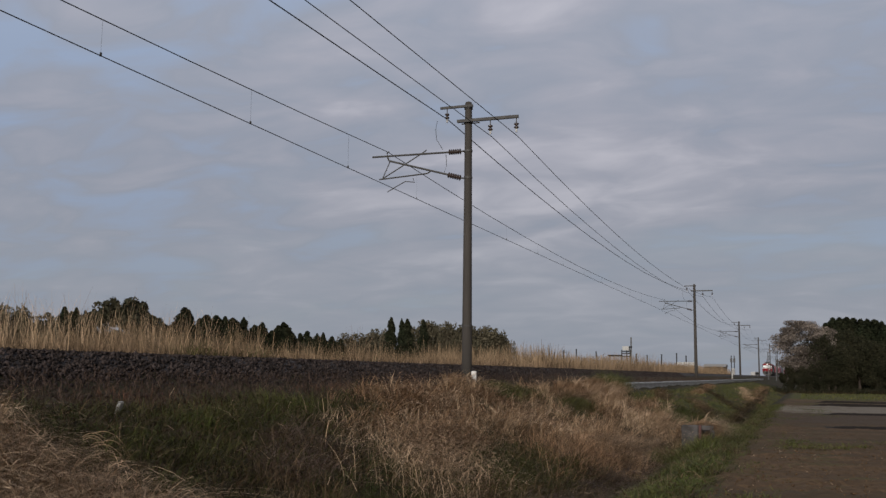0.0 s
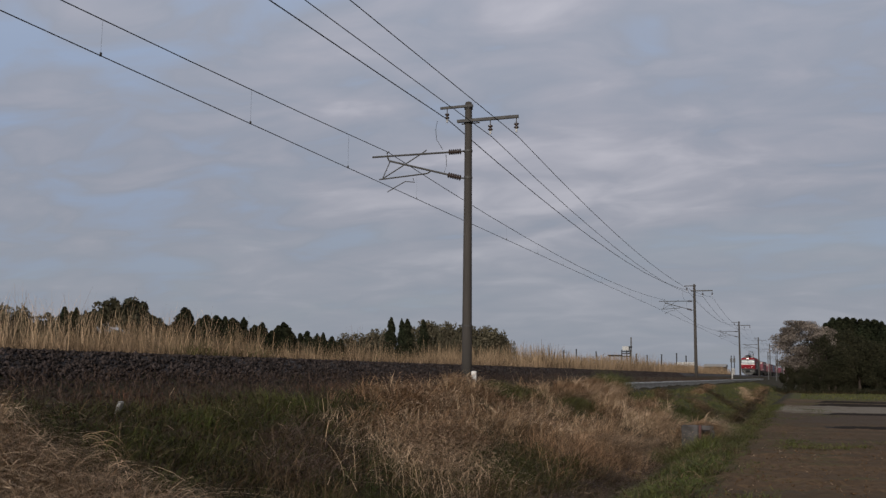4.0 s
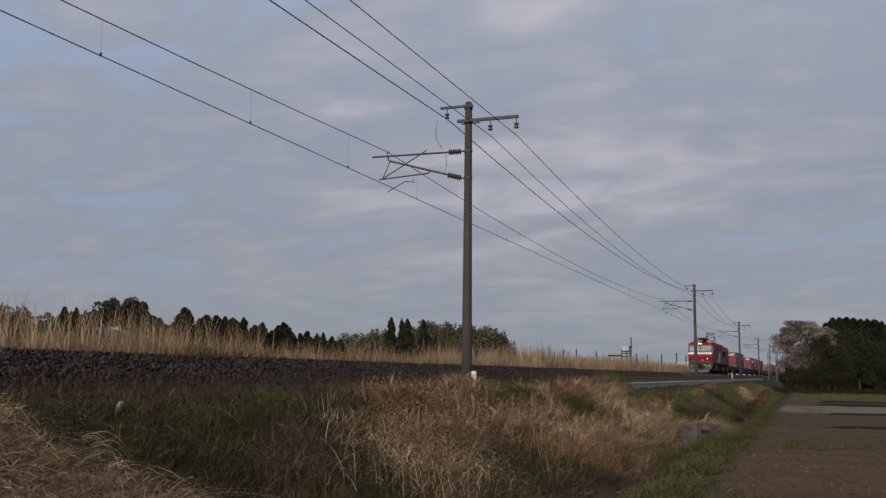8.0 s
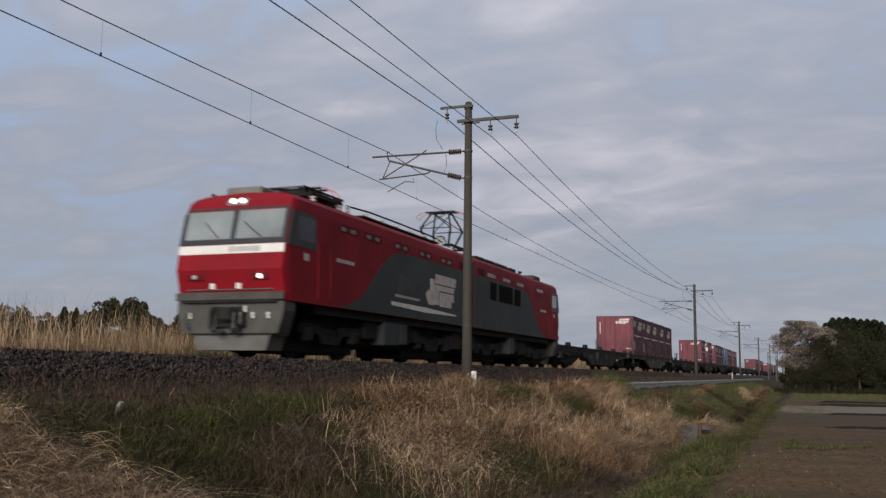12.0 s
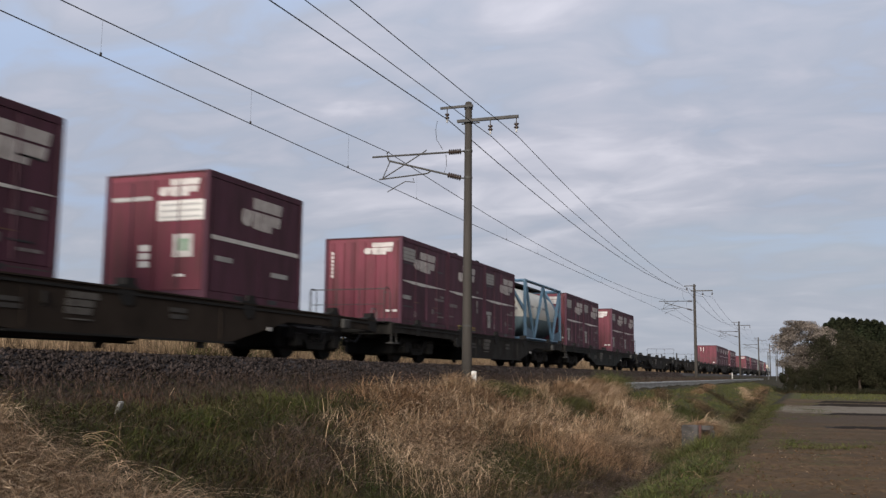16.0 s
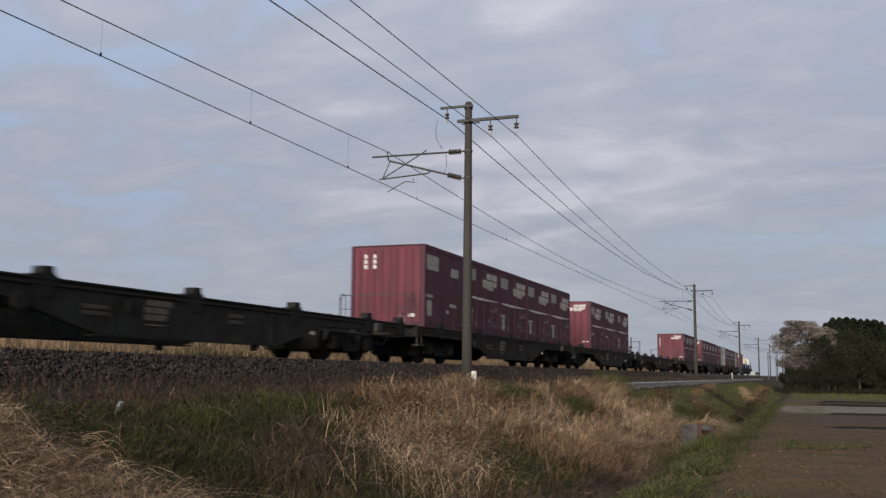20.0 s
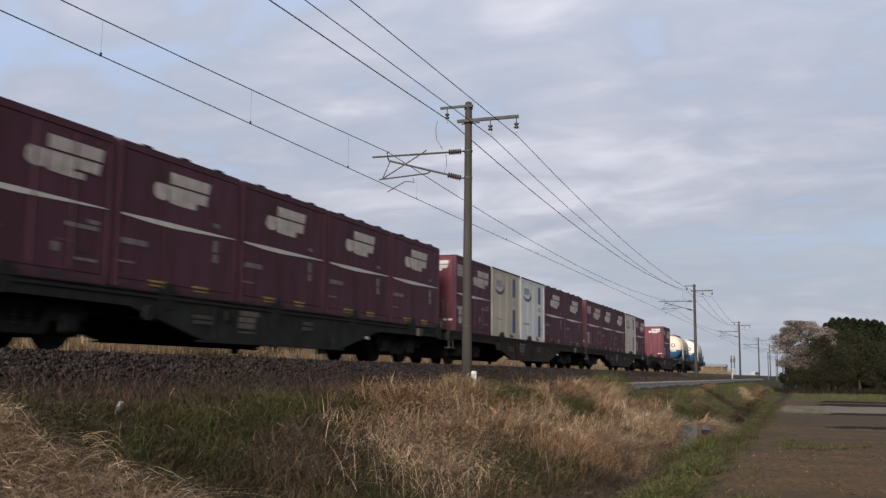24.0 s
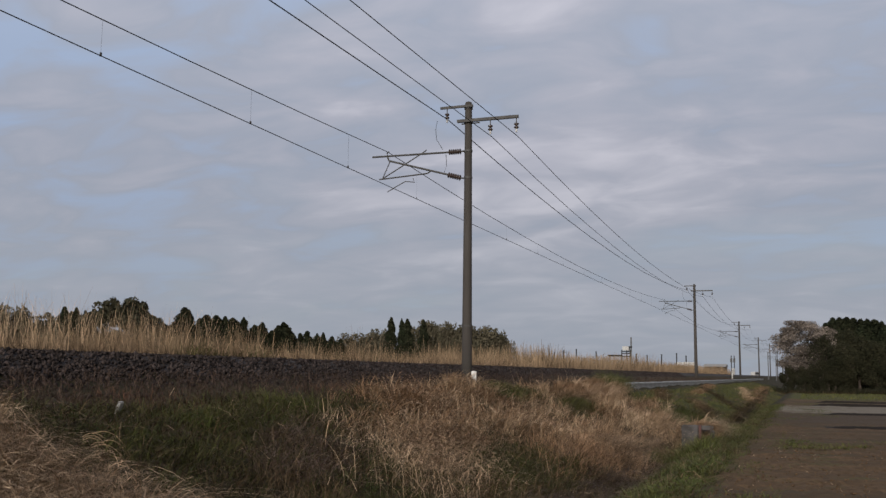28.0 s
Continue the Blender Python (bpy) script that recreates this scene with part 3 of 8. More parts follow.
def build_wires():
    spans = [POLE_Y + SPAN * k for k in range(-1, 8)]
    for name, dx, z0, sags, r, label in (("contact_wire", -2.6, 5.27, (0.0, 0.0), 0.011, "grooved copper contact wire over the track"), ("messenger_wire", -2.6, 6.31, (0.55, 0.70), 0.0115, "messenger wire that carries the contact wire"),
                                         ("feeder_wire", -0.62, 7.13, (0.25, 0.88), 0.0145, "feeder wire under the mast top"), ("feeder_wire", 0.73, 6.53, (0.14, 0.98), 0.0105, "feeder wire under the cross arm"), ("feeder_wire", 1.52, 6.48, (0.06, 0.98), 0.0105, "feeder wire under the cross arm")):
        pts = []
        for a, c in zip(spans, spans[1:]):
            sag = sags[0] if a < 0 else sags[1]
            for k in range(12):
                u = k / 12
                y = a + (c - a) * u
                x = POLE_X + dx + float(bend(a)) * (1 - u) + float(bend(c)) * u
                pts.append((x, y, z0 - 4 * sag * u * (1 - u)))
        w = tagged(new(name, finish(made_tube(pts, r, 5), name, M["wire"])), label, "overhead wire", "wires of the line")
        if name == "messenger_wire":
            for a in spans[:-1]:
                for q in range(12):
                    u = (q + 0.47) / 12
                    y = a + SPAN * u
                    x = POLE_X - 2.6 + float(bend(y))
                    d = part("dropper", made_tube([(x, y, 6.31 - 4 * (0.55 if a < 0 else 0.70) * u * (1 - u)), (x, y, 5.27)], 0.0025 if a < 0 else 0.0015, 4), M["wire"], w)
                    part("dropper_clip", made_tube([(x, y, 5.26), (x, y, 5.33)], 0.022 if a < 0 else 0.012, 5), M["wire"], w)


build_wires()

# ---------------------------------------------------------------- the train
TRAIN = []  # (object, metres behind the buffer beam of the engine)


def ride(ob, s):
    TRAIN.append((ob, s))
    return ob


def bogie(parent, y, base, rad, name="bogie", loco=False):
    """A four-wheel truck: side frames, axle boxes, springs, wheelsets."""
    bg = part(name, made_box(-0.5, 0.5, -0.25, 0.25, rad + 0.02, rad + 0.25), M["dark_steel"], parent, "dark grimy bogie")
    bg.location = (0, y, -0.06)
    h = base / 2
    for sx in (-1, 1):
        x = sx * (0.98 if loco else 0.86)
        bm = bmesh.new()
        plate(bm, [(-h - 0.45, rad + 0.05), (-h - 0.35, rad + 0.28), (-0.5, rad + 0.22), (-0.35, rad - 0.02), (0.35, rad - 0.02), (0.5, rad + 0.22), (h + 0.35, rad + 0.28), (h + 0.45, rad + 0.05),
                   (h + 0.2, rad + 0.02), (0.6, rad + 0.02), (0.4, rad - 0.2), (-0.4, rad - 0.2), (-0.6, rad + 0.02), (-h - 0.2, rad + 0.02)], "x", x - 0.06, 0.12)
        part("side_frame", bm, M["dark_steel"], bg)
        for yy in (-h, h):
            part("axle_box", made_box(x - 0.1, x + 0.14, yy - 0.17, yy + 0.17, rad - 0.16, rad + 0.16, bev=0.03), M["dark_steel"], bg)
        for yy in (-0.16, 0.16):
            bm = bmesh.new()
            tube(bm, [(x, yy, rad - 0.1 + 0.03 * k) for k in range(10)], [0.10 if k % 2 else 0.075 for k in range(10)], 8)
            part("spring", bm, M["dark_steel"], bg)
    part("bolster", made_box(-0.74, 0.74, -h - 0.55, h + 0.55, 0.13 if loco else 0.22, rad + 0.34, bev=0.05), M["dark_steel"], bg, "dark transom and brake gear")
    # wheelsets are the bogie's own pieces, wheels joined with their axle
    for yy in (-h, h):
        bm = bmesh.new()
        tube(bm, [(-0.62, yy, rad), (0.62, yy, rad)], 0.075, 10)
        for sx in (-1, 1):
            tube(bm, [(sx * 0.52, yy, rad), (sx * 0.545, yy, rad), (sx * 0.55, yy, rad), (sx * 0.66, yy, rad)], [rad + 0.028, rad + 0.028, rad, rad * 0.985], 26)
            tube(bm, [(sx * 0.655, yy, rad), (sx * 0.70, yy, rad)], [rad * 0.35, rad * 0.28], 12)
        part("wheelset", bm, M["wheel"], bg, "steel wheels on their axle")
    return bg


def coupler(parent, y, sign):
    bm = bmesh.new()
    box(bm, -0.09, 0.09, min(y, y + sign * 0.55), max(y, y + sign * 0.55), 0.80, 0.96)
    box(bm, -0.17, 0.17, min(y, y - sign * 0.22), max(y, y - sign * 0.22), 0.72, 1.02, bev=0.05)
    part("coupler", bm, M["dark_steel"], parent, "knuckle coupler")
    part("air_hose", made_tube([(0.35, y + sign * 0.4, 0.8), (0.36, y + sign * 0.1, 0.62), (0.3, y - sign * 0.05, 0.45), (0.2, y - sign * 0.12, 0.5)], 0.03), M["black"], parent)


LOCO_LEN = 25.0


def front_y(z):
    return float(np.interp(z, [1.17, 1.40, 1.86, 2.30, 3.20, 3.45, 3.78], [0.36, 0.34, 0.20, 0.27, 0.50, 0.62, 0.95]))


BODY = [(1.40, 1.17), (1.40, 1.40), (1.40, 1.86), (1.40, 2.22), (1.40, 2.44), (1.40, 3.24), (1.38, 3.46), (1.28, 3.57), (0.95, 3.65), (0.0, 3.70)]


def shell(y_in, y_out, cab):
    """Half engine body: rings of its section from the inner end to the outer one; the cab end slopes and is chamfered."""
    bm = bmesh.new()
    half = BODY
    ring = [(x, z) for x, z in half] + [(-x, z) for x, z in half[-2::-1]]
    sgn = 1 if y_out < y_in else -1

    def row(fn):
        return [bm.verts.new((x * s, y, z)) for x, z, s, y in fn]
    inner = row([(x, z, 1, y_in) for x, z in ring])
    shoulder = row([(x, z, 1, y_out + sgn * (front_y(z) - 0.2 + 0.16)) for x, z in ring])
    face = row([(x, z, 0.965, y_out + sgn * (front_y(z) - 0.2)) for x, z in ring])
    n = len(ring)
    for a, c in ((inner, shoulder), (shoulder, face)):
        for k in range(n - 1):
            bm.faces.new((a[k], a[k + 1], c[k + 1], c[k]))
        bm.faces.new((a[n - 1], a[0], c[0], c[n - 1]))
    for k in range(n // 2 - 1):
        bm.faces.new((face[k], face[k + 1], face[n - 2 - k], face[n - 1 - k]))
    m = n // 2
    bm.faces.new((face[m - 1], face[m], face[m + 1]))
    bm.faces.new(inner)
    return bm


def front_band(y_out, sgn, z0, z1, x0, x1, proud, steps=4):
    """A strip that lies on the sloping cab front, wrapped to its slope."""
    bm = bmesh.new()
    rows = []
    for k in range(steps + 1):
        z = z0 + (z1 - z0) * k / steps
        y = y_out + sgn * (front_y(z) - 0.2)
        rows.append([bm.verts.new((x, y - sgn * d, z)) for d in (proud, -0.03) for x in (x0, x1)])
    for a, c in zip(rows, rows[1:]):
        bm.faces.new((a[0], a[1], c[1], c[0]))
        bm.faces.new((a[2], c[2], c[3], a[3]))
        bm.faces.new((a[0], c[0], c[2], a[2]))
        bm.faces.new((a[1], a[3], c[3], c[1]))
    bm.faces.new((rows[0][0], rows[0][2], rows[0][3], rows[0][1]))
    bm.faces.new((rows[-1][0], rows[-1][1], rows[-1][3], rows[-1][2]))
    return bm


def build_cab(lo, y_out, sgn, lit):
    """Everything on one driving end."""
    def fb(name, mat, z0, z1, x0, x1, proud, label=""):
        return part(name, front_band(y_out, sgn, z0, z1, x0, x1, proud), mat, lo, label)
    fb("window_band", M["black"], 2.43, 3.30, -1.35, 1.35, 0.006, "black windscreen surround")
    fb("windscreen", M["glass"], 2.56, 3.22, -1.25, -0.07, 0.014, "tall sloping windscreen pane")
    fb("windscreen", M["glass"], 2.56, 3.22, 0.07, 1.25, 0.014, "tall sloping windscreen pane")
    fb("white_band", M["white"], 2.22, 2.42, -1.35, 1.35, 0.008, "white band under the windscreen")
    fb("number_plate", M["label_grey"], 2.26, 2.38, -0.05, 0.75, 0.012, "plain grey plate")
    # pale paint here imitates the glow around the headlamps
    fb("lamp_recess", M["label_dull"], 3.36, 3.54, -0.34, 0.20, 0.02, "headlamp panel, coloured pale for the lamp glow")
    for x in (-0.18, 0.06):
        y = y_out + sgn * (front_y(3.45) - 0.2)
        part("headlamp", made_tube([(x, y + sgn * 0.05, 3.45), (x, y - sgn * 0.035, 3.45)], 0.072, 14), M["lamp"] if lit else M["label_grey"], lo, "round headlamp")
    for x in (-0.86, 0.80):
        y = y_out + sgn * (front_y(1.75) - 0.2)
        part("lamp_housing", made_box(x - 0.20, x + 0.20, y - 0.012, y + 0.012, 1.63, 1.77, bev=0.01), M["vent_red"], lo)
        lamp_on = lit and x > 0
        part("marker_lamp", made_tube([(x, y + sgn * 0.05, 1.70), (x, y - sgn * 0.05, 1.70)], 0.048, 12), M["lamp"] if lamp_on else M["label_grey"], lo, "small front lamp")
    for x in (-0.45, 0.22):
        y = y_out + sgn * (front_y(1.5) - 0.2)
        part("front_plate", made_box(x - 0.06, x + 0.06, y - 0.02, y + 0.02, 1.44, 1.58), M["white"], lo, "small white plate")
    yb = y_out + sgn * (front_y(1.40) - 0.2)
    part("handrail", made_tube([(-1.1, yb - sgn * 0.04, 1.42), (1.1, yb - sgn * 0.04, 1.42)], 0.015), M["steel"], lo)
    for x0, x1 in ((-0.75, -0.35), (0.25, 0.75)):
        ya, yb2 = (y_out + sgn * (front_y(z) - 0.2) - sgn * 0.04 for z in (2.62, 2.95))
        part("wiper", made_tube([(x1, ya, 2.58), ((x0 + x1) / 2, (ya + yb2) / 2, 2.75), (x0, yb2, 2.95)], 0.012), M["black"], lo)
    # grey buffer beam, apron and plough
    bm = bmesh.new()
    y0, y1 = sorted((y_out + sgn * 0.12, y_out + sgn * 0.62))
    plate(bm, [(-1.36, 1.16), (1.36, 1.16), (1.36, 0.95), (1.22, 0.46), (-1.22, 0.46), (-1.36, 0.95)], "y", y0, y1 - y0)
    part("apron", bm, M["skirt_grey"], lo, "dusty grey front apron")
    y0, y1 = sorted((y_out + sgn * 0.04, y_out + sgn * 0.14))
    part("buffer_beam", made_box(-1.38, 1.38, y0, y1, 1.18, 1.36, bev=0.02), M["skirt_grey"], lo)
    y0, y1 = sorted((y_out + sgn * 0.02, y_out + sgn * 0.12))
    part("foot_step", made_box(-1.2, 1.2, y0, y1, 1.13, 1.17), M["dark_steel"], lo)
    bm = bmesh.new()
    y0, y1 = sorted((y_out + sgn * 0.22, y_out + sgn * 0.9))
    plate(bm, [(-0.98, 0.42), (0.98, 0.42), (0.88, 0.09), (-0.88, 0.09)], "y", y0, y1 - y0)
    part("snow_plough", bm, M["plough_grey"], lo, "light grey rail guard")
    part("plough_lip", made_box(-1.05, 1.05, y0 - 0.02, y1, 0.42, 0.46), M["black"], lo)
    for x, z in ((-1.0, 0.9), (0.62, 0.9), (1.0, 0.9), (0.42, 1.04)):
        y = y_out + sgn * 0.10
        part("hose_valve", made_tube([(x, y + sgn * 0.05, z), (x, y - sgn * 0.03, z), (x + 0.02, y - sgn * 0.03, z - 0.12)], 0.03), M["white"], lo)
    for x, sag in ((-0.34, 0.5), (-0.2, 0.42), (0.22, 0.46), (0.36, 0.55)):
        part("brake_hose", made_tube([(x, y_out + sgn * 0.12, 1.02), (x * 1.1, y_out - sgn * 0.06, 0.9), (x * 1.15, y_out - sgn * 0.10, sag + 0.1), (x * 0.9, y_out - sgn * 0.05, sag), (x * 0.5, y_out, sag + 0.12)], 0.035), M["black"], lo, "black rubber brake hose")
    y0, y1 = sorted((y_out + sgn * 0.07, y_out + sgn * 0.20))
    part("coupler_pocket", made_box(-0.50, 0.46, y0, y1, 0.56, 1.04, bev=0.05), M["dark_steel"], lo, "grimy dark coupler pocket")
    part("hose", made_tube([(-1.0, y_out, 0.9), (-1.06, y_out - sgn * 0.05, 0.72), (-0.95, y_out - sgn * 0.04, 0.55)], 0.028), M["black"], lo)
    coupler(lo, y_out + sgn * 0.1, sgn)
    # side of the cab: window and door
    for sx in (-1, 1):
        x = sx * 1.40
        y0, y1 = sorted((y_out + sgn * 0.60, y_out + sgn * 1.36))
        pane_x = sorted((x - sx * 0.02, x + sx * 0.012))
        rim_x = sorted((x - sx * 0.02, x + sx * 0.006))
        bm = bmesh.new()
        plate(bm, [(y_out + sgn * (front_y(z) - 0.2 + 0.03), z) for z in (2.40, 2.7, 2.95, 3.20)] + [(y_out + sgn * 1.40, 3.20), (y_out + sgn * 1.52, 2.40)], "x", rim_x[0], rim_x[1] - rim_x[0])
        part("side_window_rim", bm, M["black"], lo, "black surround from windscreen to side window")
        part("side_window", made_box(*pane_x, y0, y1, 2.56, 3.10), M["dark_glass"] if lit else M["glass"], lo, "cab side window")
        y0, y1 = sorted((y_out + sgn * 1.55, y_out + sgn * 2.05))
        part("cab_door", made_box(*rim_x, y0, y1, 1.24, 3.2, bev=0.004), M["red"], lo, "narrow red cab door")
        for yy in (y0 - 0.06, y1 + 0.06):
            part("grab_rail", made_tube([(x + sx * 0.05, yy, 1.35), (x + sx * 0.05, yy, 2.5)], 0.009), M["red"], lo)
        part("side_badge", made_box(*pane_x, y_out + sgn * 1.0 - 0.1, y_out + sgn * 1.0 + 0.1, 2.12, 2.28), M["label_grey"], lo)


def pantograph(lo, y, raised):
    """Diamond current collector on the roof."""
    base = 3.98
    bm = bmesh.new()
    for x in (-0.62, 0.62):
        box(bm, x - 0.04, x + 0.04, y - 0.85, y + 0.85, base - 0.04, base + 0.04)
    for yy in (y - 0.75, y + 0.75):
        box(bm, -0.66, 0.66, yy - 0.04, yy + 0.04, base - 0.03, base + 0.05)
    part("collector_base", bm, M["dark_steel"], lo)
    for x in (-0.62, 0.62):
        for yy in (y - 0.7, y + 0.7):
            part("roof_insulator", insulator(bmesh.new(), (x, yy, 3.64), (x, yy, base - 0.03), 0.09, 4), M["porcelain_white"], lo, smooth=True)
    top = 5.22 if raised else base + 0.24
    mid = (base + top) / 2 + 0.02
    reach = 0.62 if raised else 1.05
    bm = bmesh.new()
    for x0, x1 in ((-0.34, -0.56), (0.34, 0.56)):
        for sg in (-1, 1):
            tube(bm, [(x0, y + sg * 0.28, base), (x1, y + sg * reach, mid)], 0.038)
            tube(bm, [(x1, y + sg * reach, mid), (x0 * 0.9, y + sg * 0.16, top)], 0.030)
            tube(bm, [(x1, y + sg * reach, mid), (-x0 * 0.9, y + sg * 0.16, top)], 0.018)
    for sg in (-1, 1):
        tube(bm, [(-0.56, y + sg * reach, mid), (0.56, y + sg * reach, mid)], 0.018)
    part("collector_arms", bm, M["dark_steel"], lo, "lattice arms, raised" if raised else "lattice arms, folded down")
    if not raised:
        part("collector_springs", made_box(-0.48, 0.48, y - 0.62, y + 0.55, base + 0.02, base + 0.15, bev=0.03), M["dark_steel"], lo, "dark spring box between the folded arms")
    bm = bmesh.new()
    for yy in (y - 0.17, y + 0.17):
        box(bm, -0.55, 0.55, yy - 0.03, yy + 0.03, top, top + 0.05)
    box(bm, -0.3, 0.3, y - 0.17, y + 0.17, top + 0.005, top + 0.03)
    part("collector_head", bm, M["dark_steel"], lo)
    for sx in (-1, 1):
        for yy in (y - 0.17, y + 0.17):
            part("collector_horn", made_tube([(sx * 0.55, yy, top + 0.03), (sx * 0.72, yy, top + 0.0), (sx * 0.86, yy, top - 0.1), (sx * 0.92, yy, top - 0.2)], 0.013), M["panto_red"], lo, "red curved horn")


def build_loco():
    lo = thing("electric_locomotive", "two-section red and dark grey electric locomotive, headlamps lit", "locomotive")
    part("front_body", shell(12.28, -0.07, True), M["red"], lo, "red front section")
    part("rear_body", shell(12.72, LOCO_LEN - 0.22, True), M["red"], lo, "red rear section")
    part("gangway_bellows", made_box(-1.392, 1.392, 12.2, 12.8, 1.16, 3.44, bev=0.05), M["loco_grey"], lo, "dark grey gangway between the sections")
    for sx in (-1, 1):
        at, th = (1.396, 0.010) if sx > 0 else (-1.406, 0.010)
        bm = bmesh.new()
        plate(bm, [(2.6, 1.18), (12.26, 1.18), (12.26, 2.96), (6.5, 2.95), (6.0, 2.90), (5.6, 2.76), (5.1, 2.48), (4.5, 2.02), (4.1, 1.70), (3.7, 1.46), (3.2, 1.31)], "x", at, th)
        part("side_panel", bm, M["loco_grey"], lo, "dark grey side panel with a curved edge")
        bm = bmesh.new()
        plate(bm, [(12.74, 1.18), (22.2, 1.18), (21.9, 1.28), (21.4, 1.44), (20.9, 1.74), (20.2, 2.25), (19.7, 2.66), (19.3, 2.88), (18.7, 2.96), (12.74, 2.97)], "x", at, th)
        part("side_panel", bm, M["loco_grey"], lo, "dark grey side panel with a curved edge")
        a2, t2 = (1.405, 0.008) if sx > 0 else (-1.413, 0.008)
        for base in (0.0, 1.0):
            def yy(v):
                return v if base == 0 else LOCO_LEN - v
            # slim louvred vents under the roof edge; the rear half has rows of small pale panes instead
            for c in (3.05, 4.5, 6.4, 8.2, 10.0) if base == 0 else ():
                v = part("vent_frame", made_box(*sorted((a2, a2 + t2)), c - 0.5, c + 0.5, 3.03, 3.20), M["vent_red"], lo, "dark red louvred vent")
                for u in (-0.30, 0.22):
                    part("vent_pane", made_box(*sorted((a2, a2 + t2 + sx * 0.004)), c + u - 0.13, c + u + 0.13, 3.05, 3.15), M["label_dull"], v, "small pale pane of the vent")
            for c in (14.6, 16.45, 18.3, 21.3) if base else ():
                for k in range(3):
                    part("roof_pane", made_box(*sorted((a2, a2 + t2)), c - 0.42 + k * 0.32, c - 0.20 + k * 0.32, 3.05, 3.17), M["label_grey"], lo, "small pale pane under the roof edge")
            u0, u1 = sorted((yy(11.2), yy(11.85)))
            part("vent_frame", made_box(*sorted((a2, a2 + t2)), u0, u1, 3.02, 3.24), M["vent_red"], lo)
        # air intakes of the rear half
        for u0, u1 in ((14.48, 15.22), (15.51, 17.26), (17.51, 18.35)):
            fr = part("intake_frame", made_box(*sorted((a2, a2 + t2)), u0, u1, 2.25, 2.88), M["intake"], lo, "black louvred air intake")
            for k in range(9):
                part("intake_slat", made_box(*sorted((a2, a2 + t2 + sx * 0.015)), u0 + 0.03, u1 - 0.03, 2.275 + k * 0.066, 2.30 + k * 0.066), M["intake"], fr)
        # lettering as plain white shapes, long thin swooshes, a faded emblem
        for j, o in enumerate(([(8.25, 1.95), (8.5, 1.66), (8.95, 1.66), (8.95, 2.45), (8.62, 2.45), (8.62, 2.0), (8.5, 2.12)], [(9.0, 1.70), (9.35, 1.70), (9.35, 2.14), (10.65, 2.14), (10.72, 2.30), (9.0, 2.30)],
                               [(9.45, 1.66), (9.95, 1.66), (9.95, 2.1), (9.45, 2.1)], [(10.02, 1.66), (10.45, 1.66), (10.45, 1.86), (10.66, 1.86), (10.66, 2.1), (10.02, 2.1)], [(9.0, 2.34), (10.8, 2.34), (10.86, 2.62), (9.06, 2.62)])):
            bm = bmesh.new()
            plate(bm, o, "x", a2, t2)
            part("side_mark", bm, M["mark_white"], lo, "plain white lettering shape")
        bm = bmesh.new()
        plate(bm, [(5.75, 1.46), (8.2, 1.40), (10.9, 1.44), (10.9, 1.48), (8.3, 1.55), (5.75, 1.56)], "x", a2, t2)
        part("side_swoosh", bm, M["white"], lo, "long thin white swoosh")
        bm = bmesh.new()
        plate(bm, [(6.0, 1.70), (7.75, 1.70), (7.75, 1.76), (6.0, 1.78)], "x", a2, t2)
        part("side_swoosh", bm, M["label_grey"], lo)
        bm = bmesh.new()
        plate(bm, [(6.1, 1.80), (6.75, 1.80), (6.62, 2.1), (6.5, 2.38), (6.38, 2.36), (6.25, 2.05)], "x", a2, t2)
        part("emblem", bm, M["skirt_grey"], lo, "faded plain emblem patch")
        bm = bmesh.new()
        plate(bm, [(6.85, 1.82), (7.7, 1.82), (7.7, 2.15), (6.85, 2.15)], "x", a2, t2)
        part("emblem", bm, M["skirt_grey"], lo, "faded plain emblem patch")
        for u0 in (2.42, 21.4):
            for k in range(6):
                part("number_bar", made_box(*sorted((a2, a2 + t2)), u0 + k * 0.165, u0 + k * 0.165 + 0.12, 2.26, 2.35), M["label_grey"], lo)
    build_cab(lo, -0.07, 1, True)
    build_cab(lo, LOCO_LEN - 0.22, -1, False)
    # roof: boxes, collectors, bus bars
    part("roof_unit", made_box(-0.86, 0.10, 1.05, 1.85, 3.64, 3.94, bev=0.04), M["roof_grey"], lo, "grey roof cooling box")
    part("roof_unit", made_box(-0.75, 0.75, 22.7, 23.8, 3.66, 3.95, bev=0.04), M["skirt_grey"], lo, "grey roof cooling box")
    pantograph(lo, 3.3, False)
    pantograph(lo, 13.25, True)
    for x in (0.55, -0.55):
        part("bus_bar", made_tube([(x, 4.6, 4.02), (x, 6.0, 4.08), (x, 8.0, 4.08), (x, 10.8, 4.06), (x, 11.8, 4.0)], 0.025), M["dark_steel"], lo)
        for y in (4.7, 5.8, 6.9, 8.0, 9.1, 10.2, 11.3):
            part("roof_insulator", insulator(bmesh.new(), (x, y, 3.66), (x, y, 4.03), 0.07, 4), M["porcelain_white"], lo, smooth=True)
    part("walkway", made_box(0.75, 1.05, 4.6, 10.2, 3.71, 3.75), M["dark_steel"], lo)
    part("roof_switch", made_box(-0.35, 0.35, 4.3, 4.75, 3.68, 4.2, bev=0.03), M["dark_steel"], lo)
    part("bushing", insulator(bmesh.new(), (0.45, 12.0, 3.66), (0.45, 12.0, 4.2), 0.10, 5), M["porcelain_white"], lo, smooth=True)
    part("bushing", insulator(bmesh.new(), (0.45, 14.4, 3.66), (0.45, 14.4, 4.2), 0.10, 5), M["porcelain_white"], lo, smooth=True)
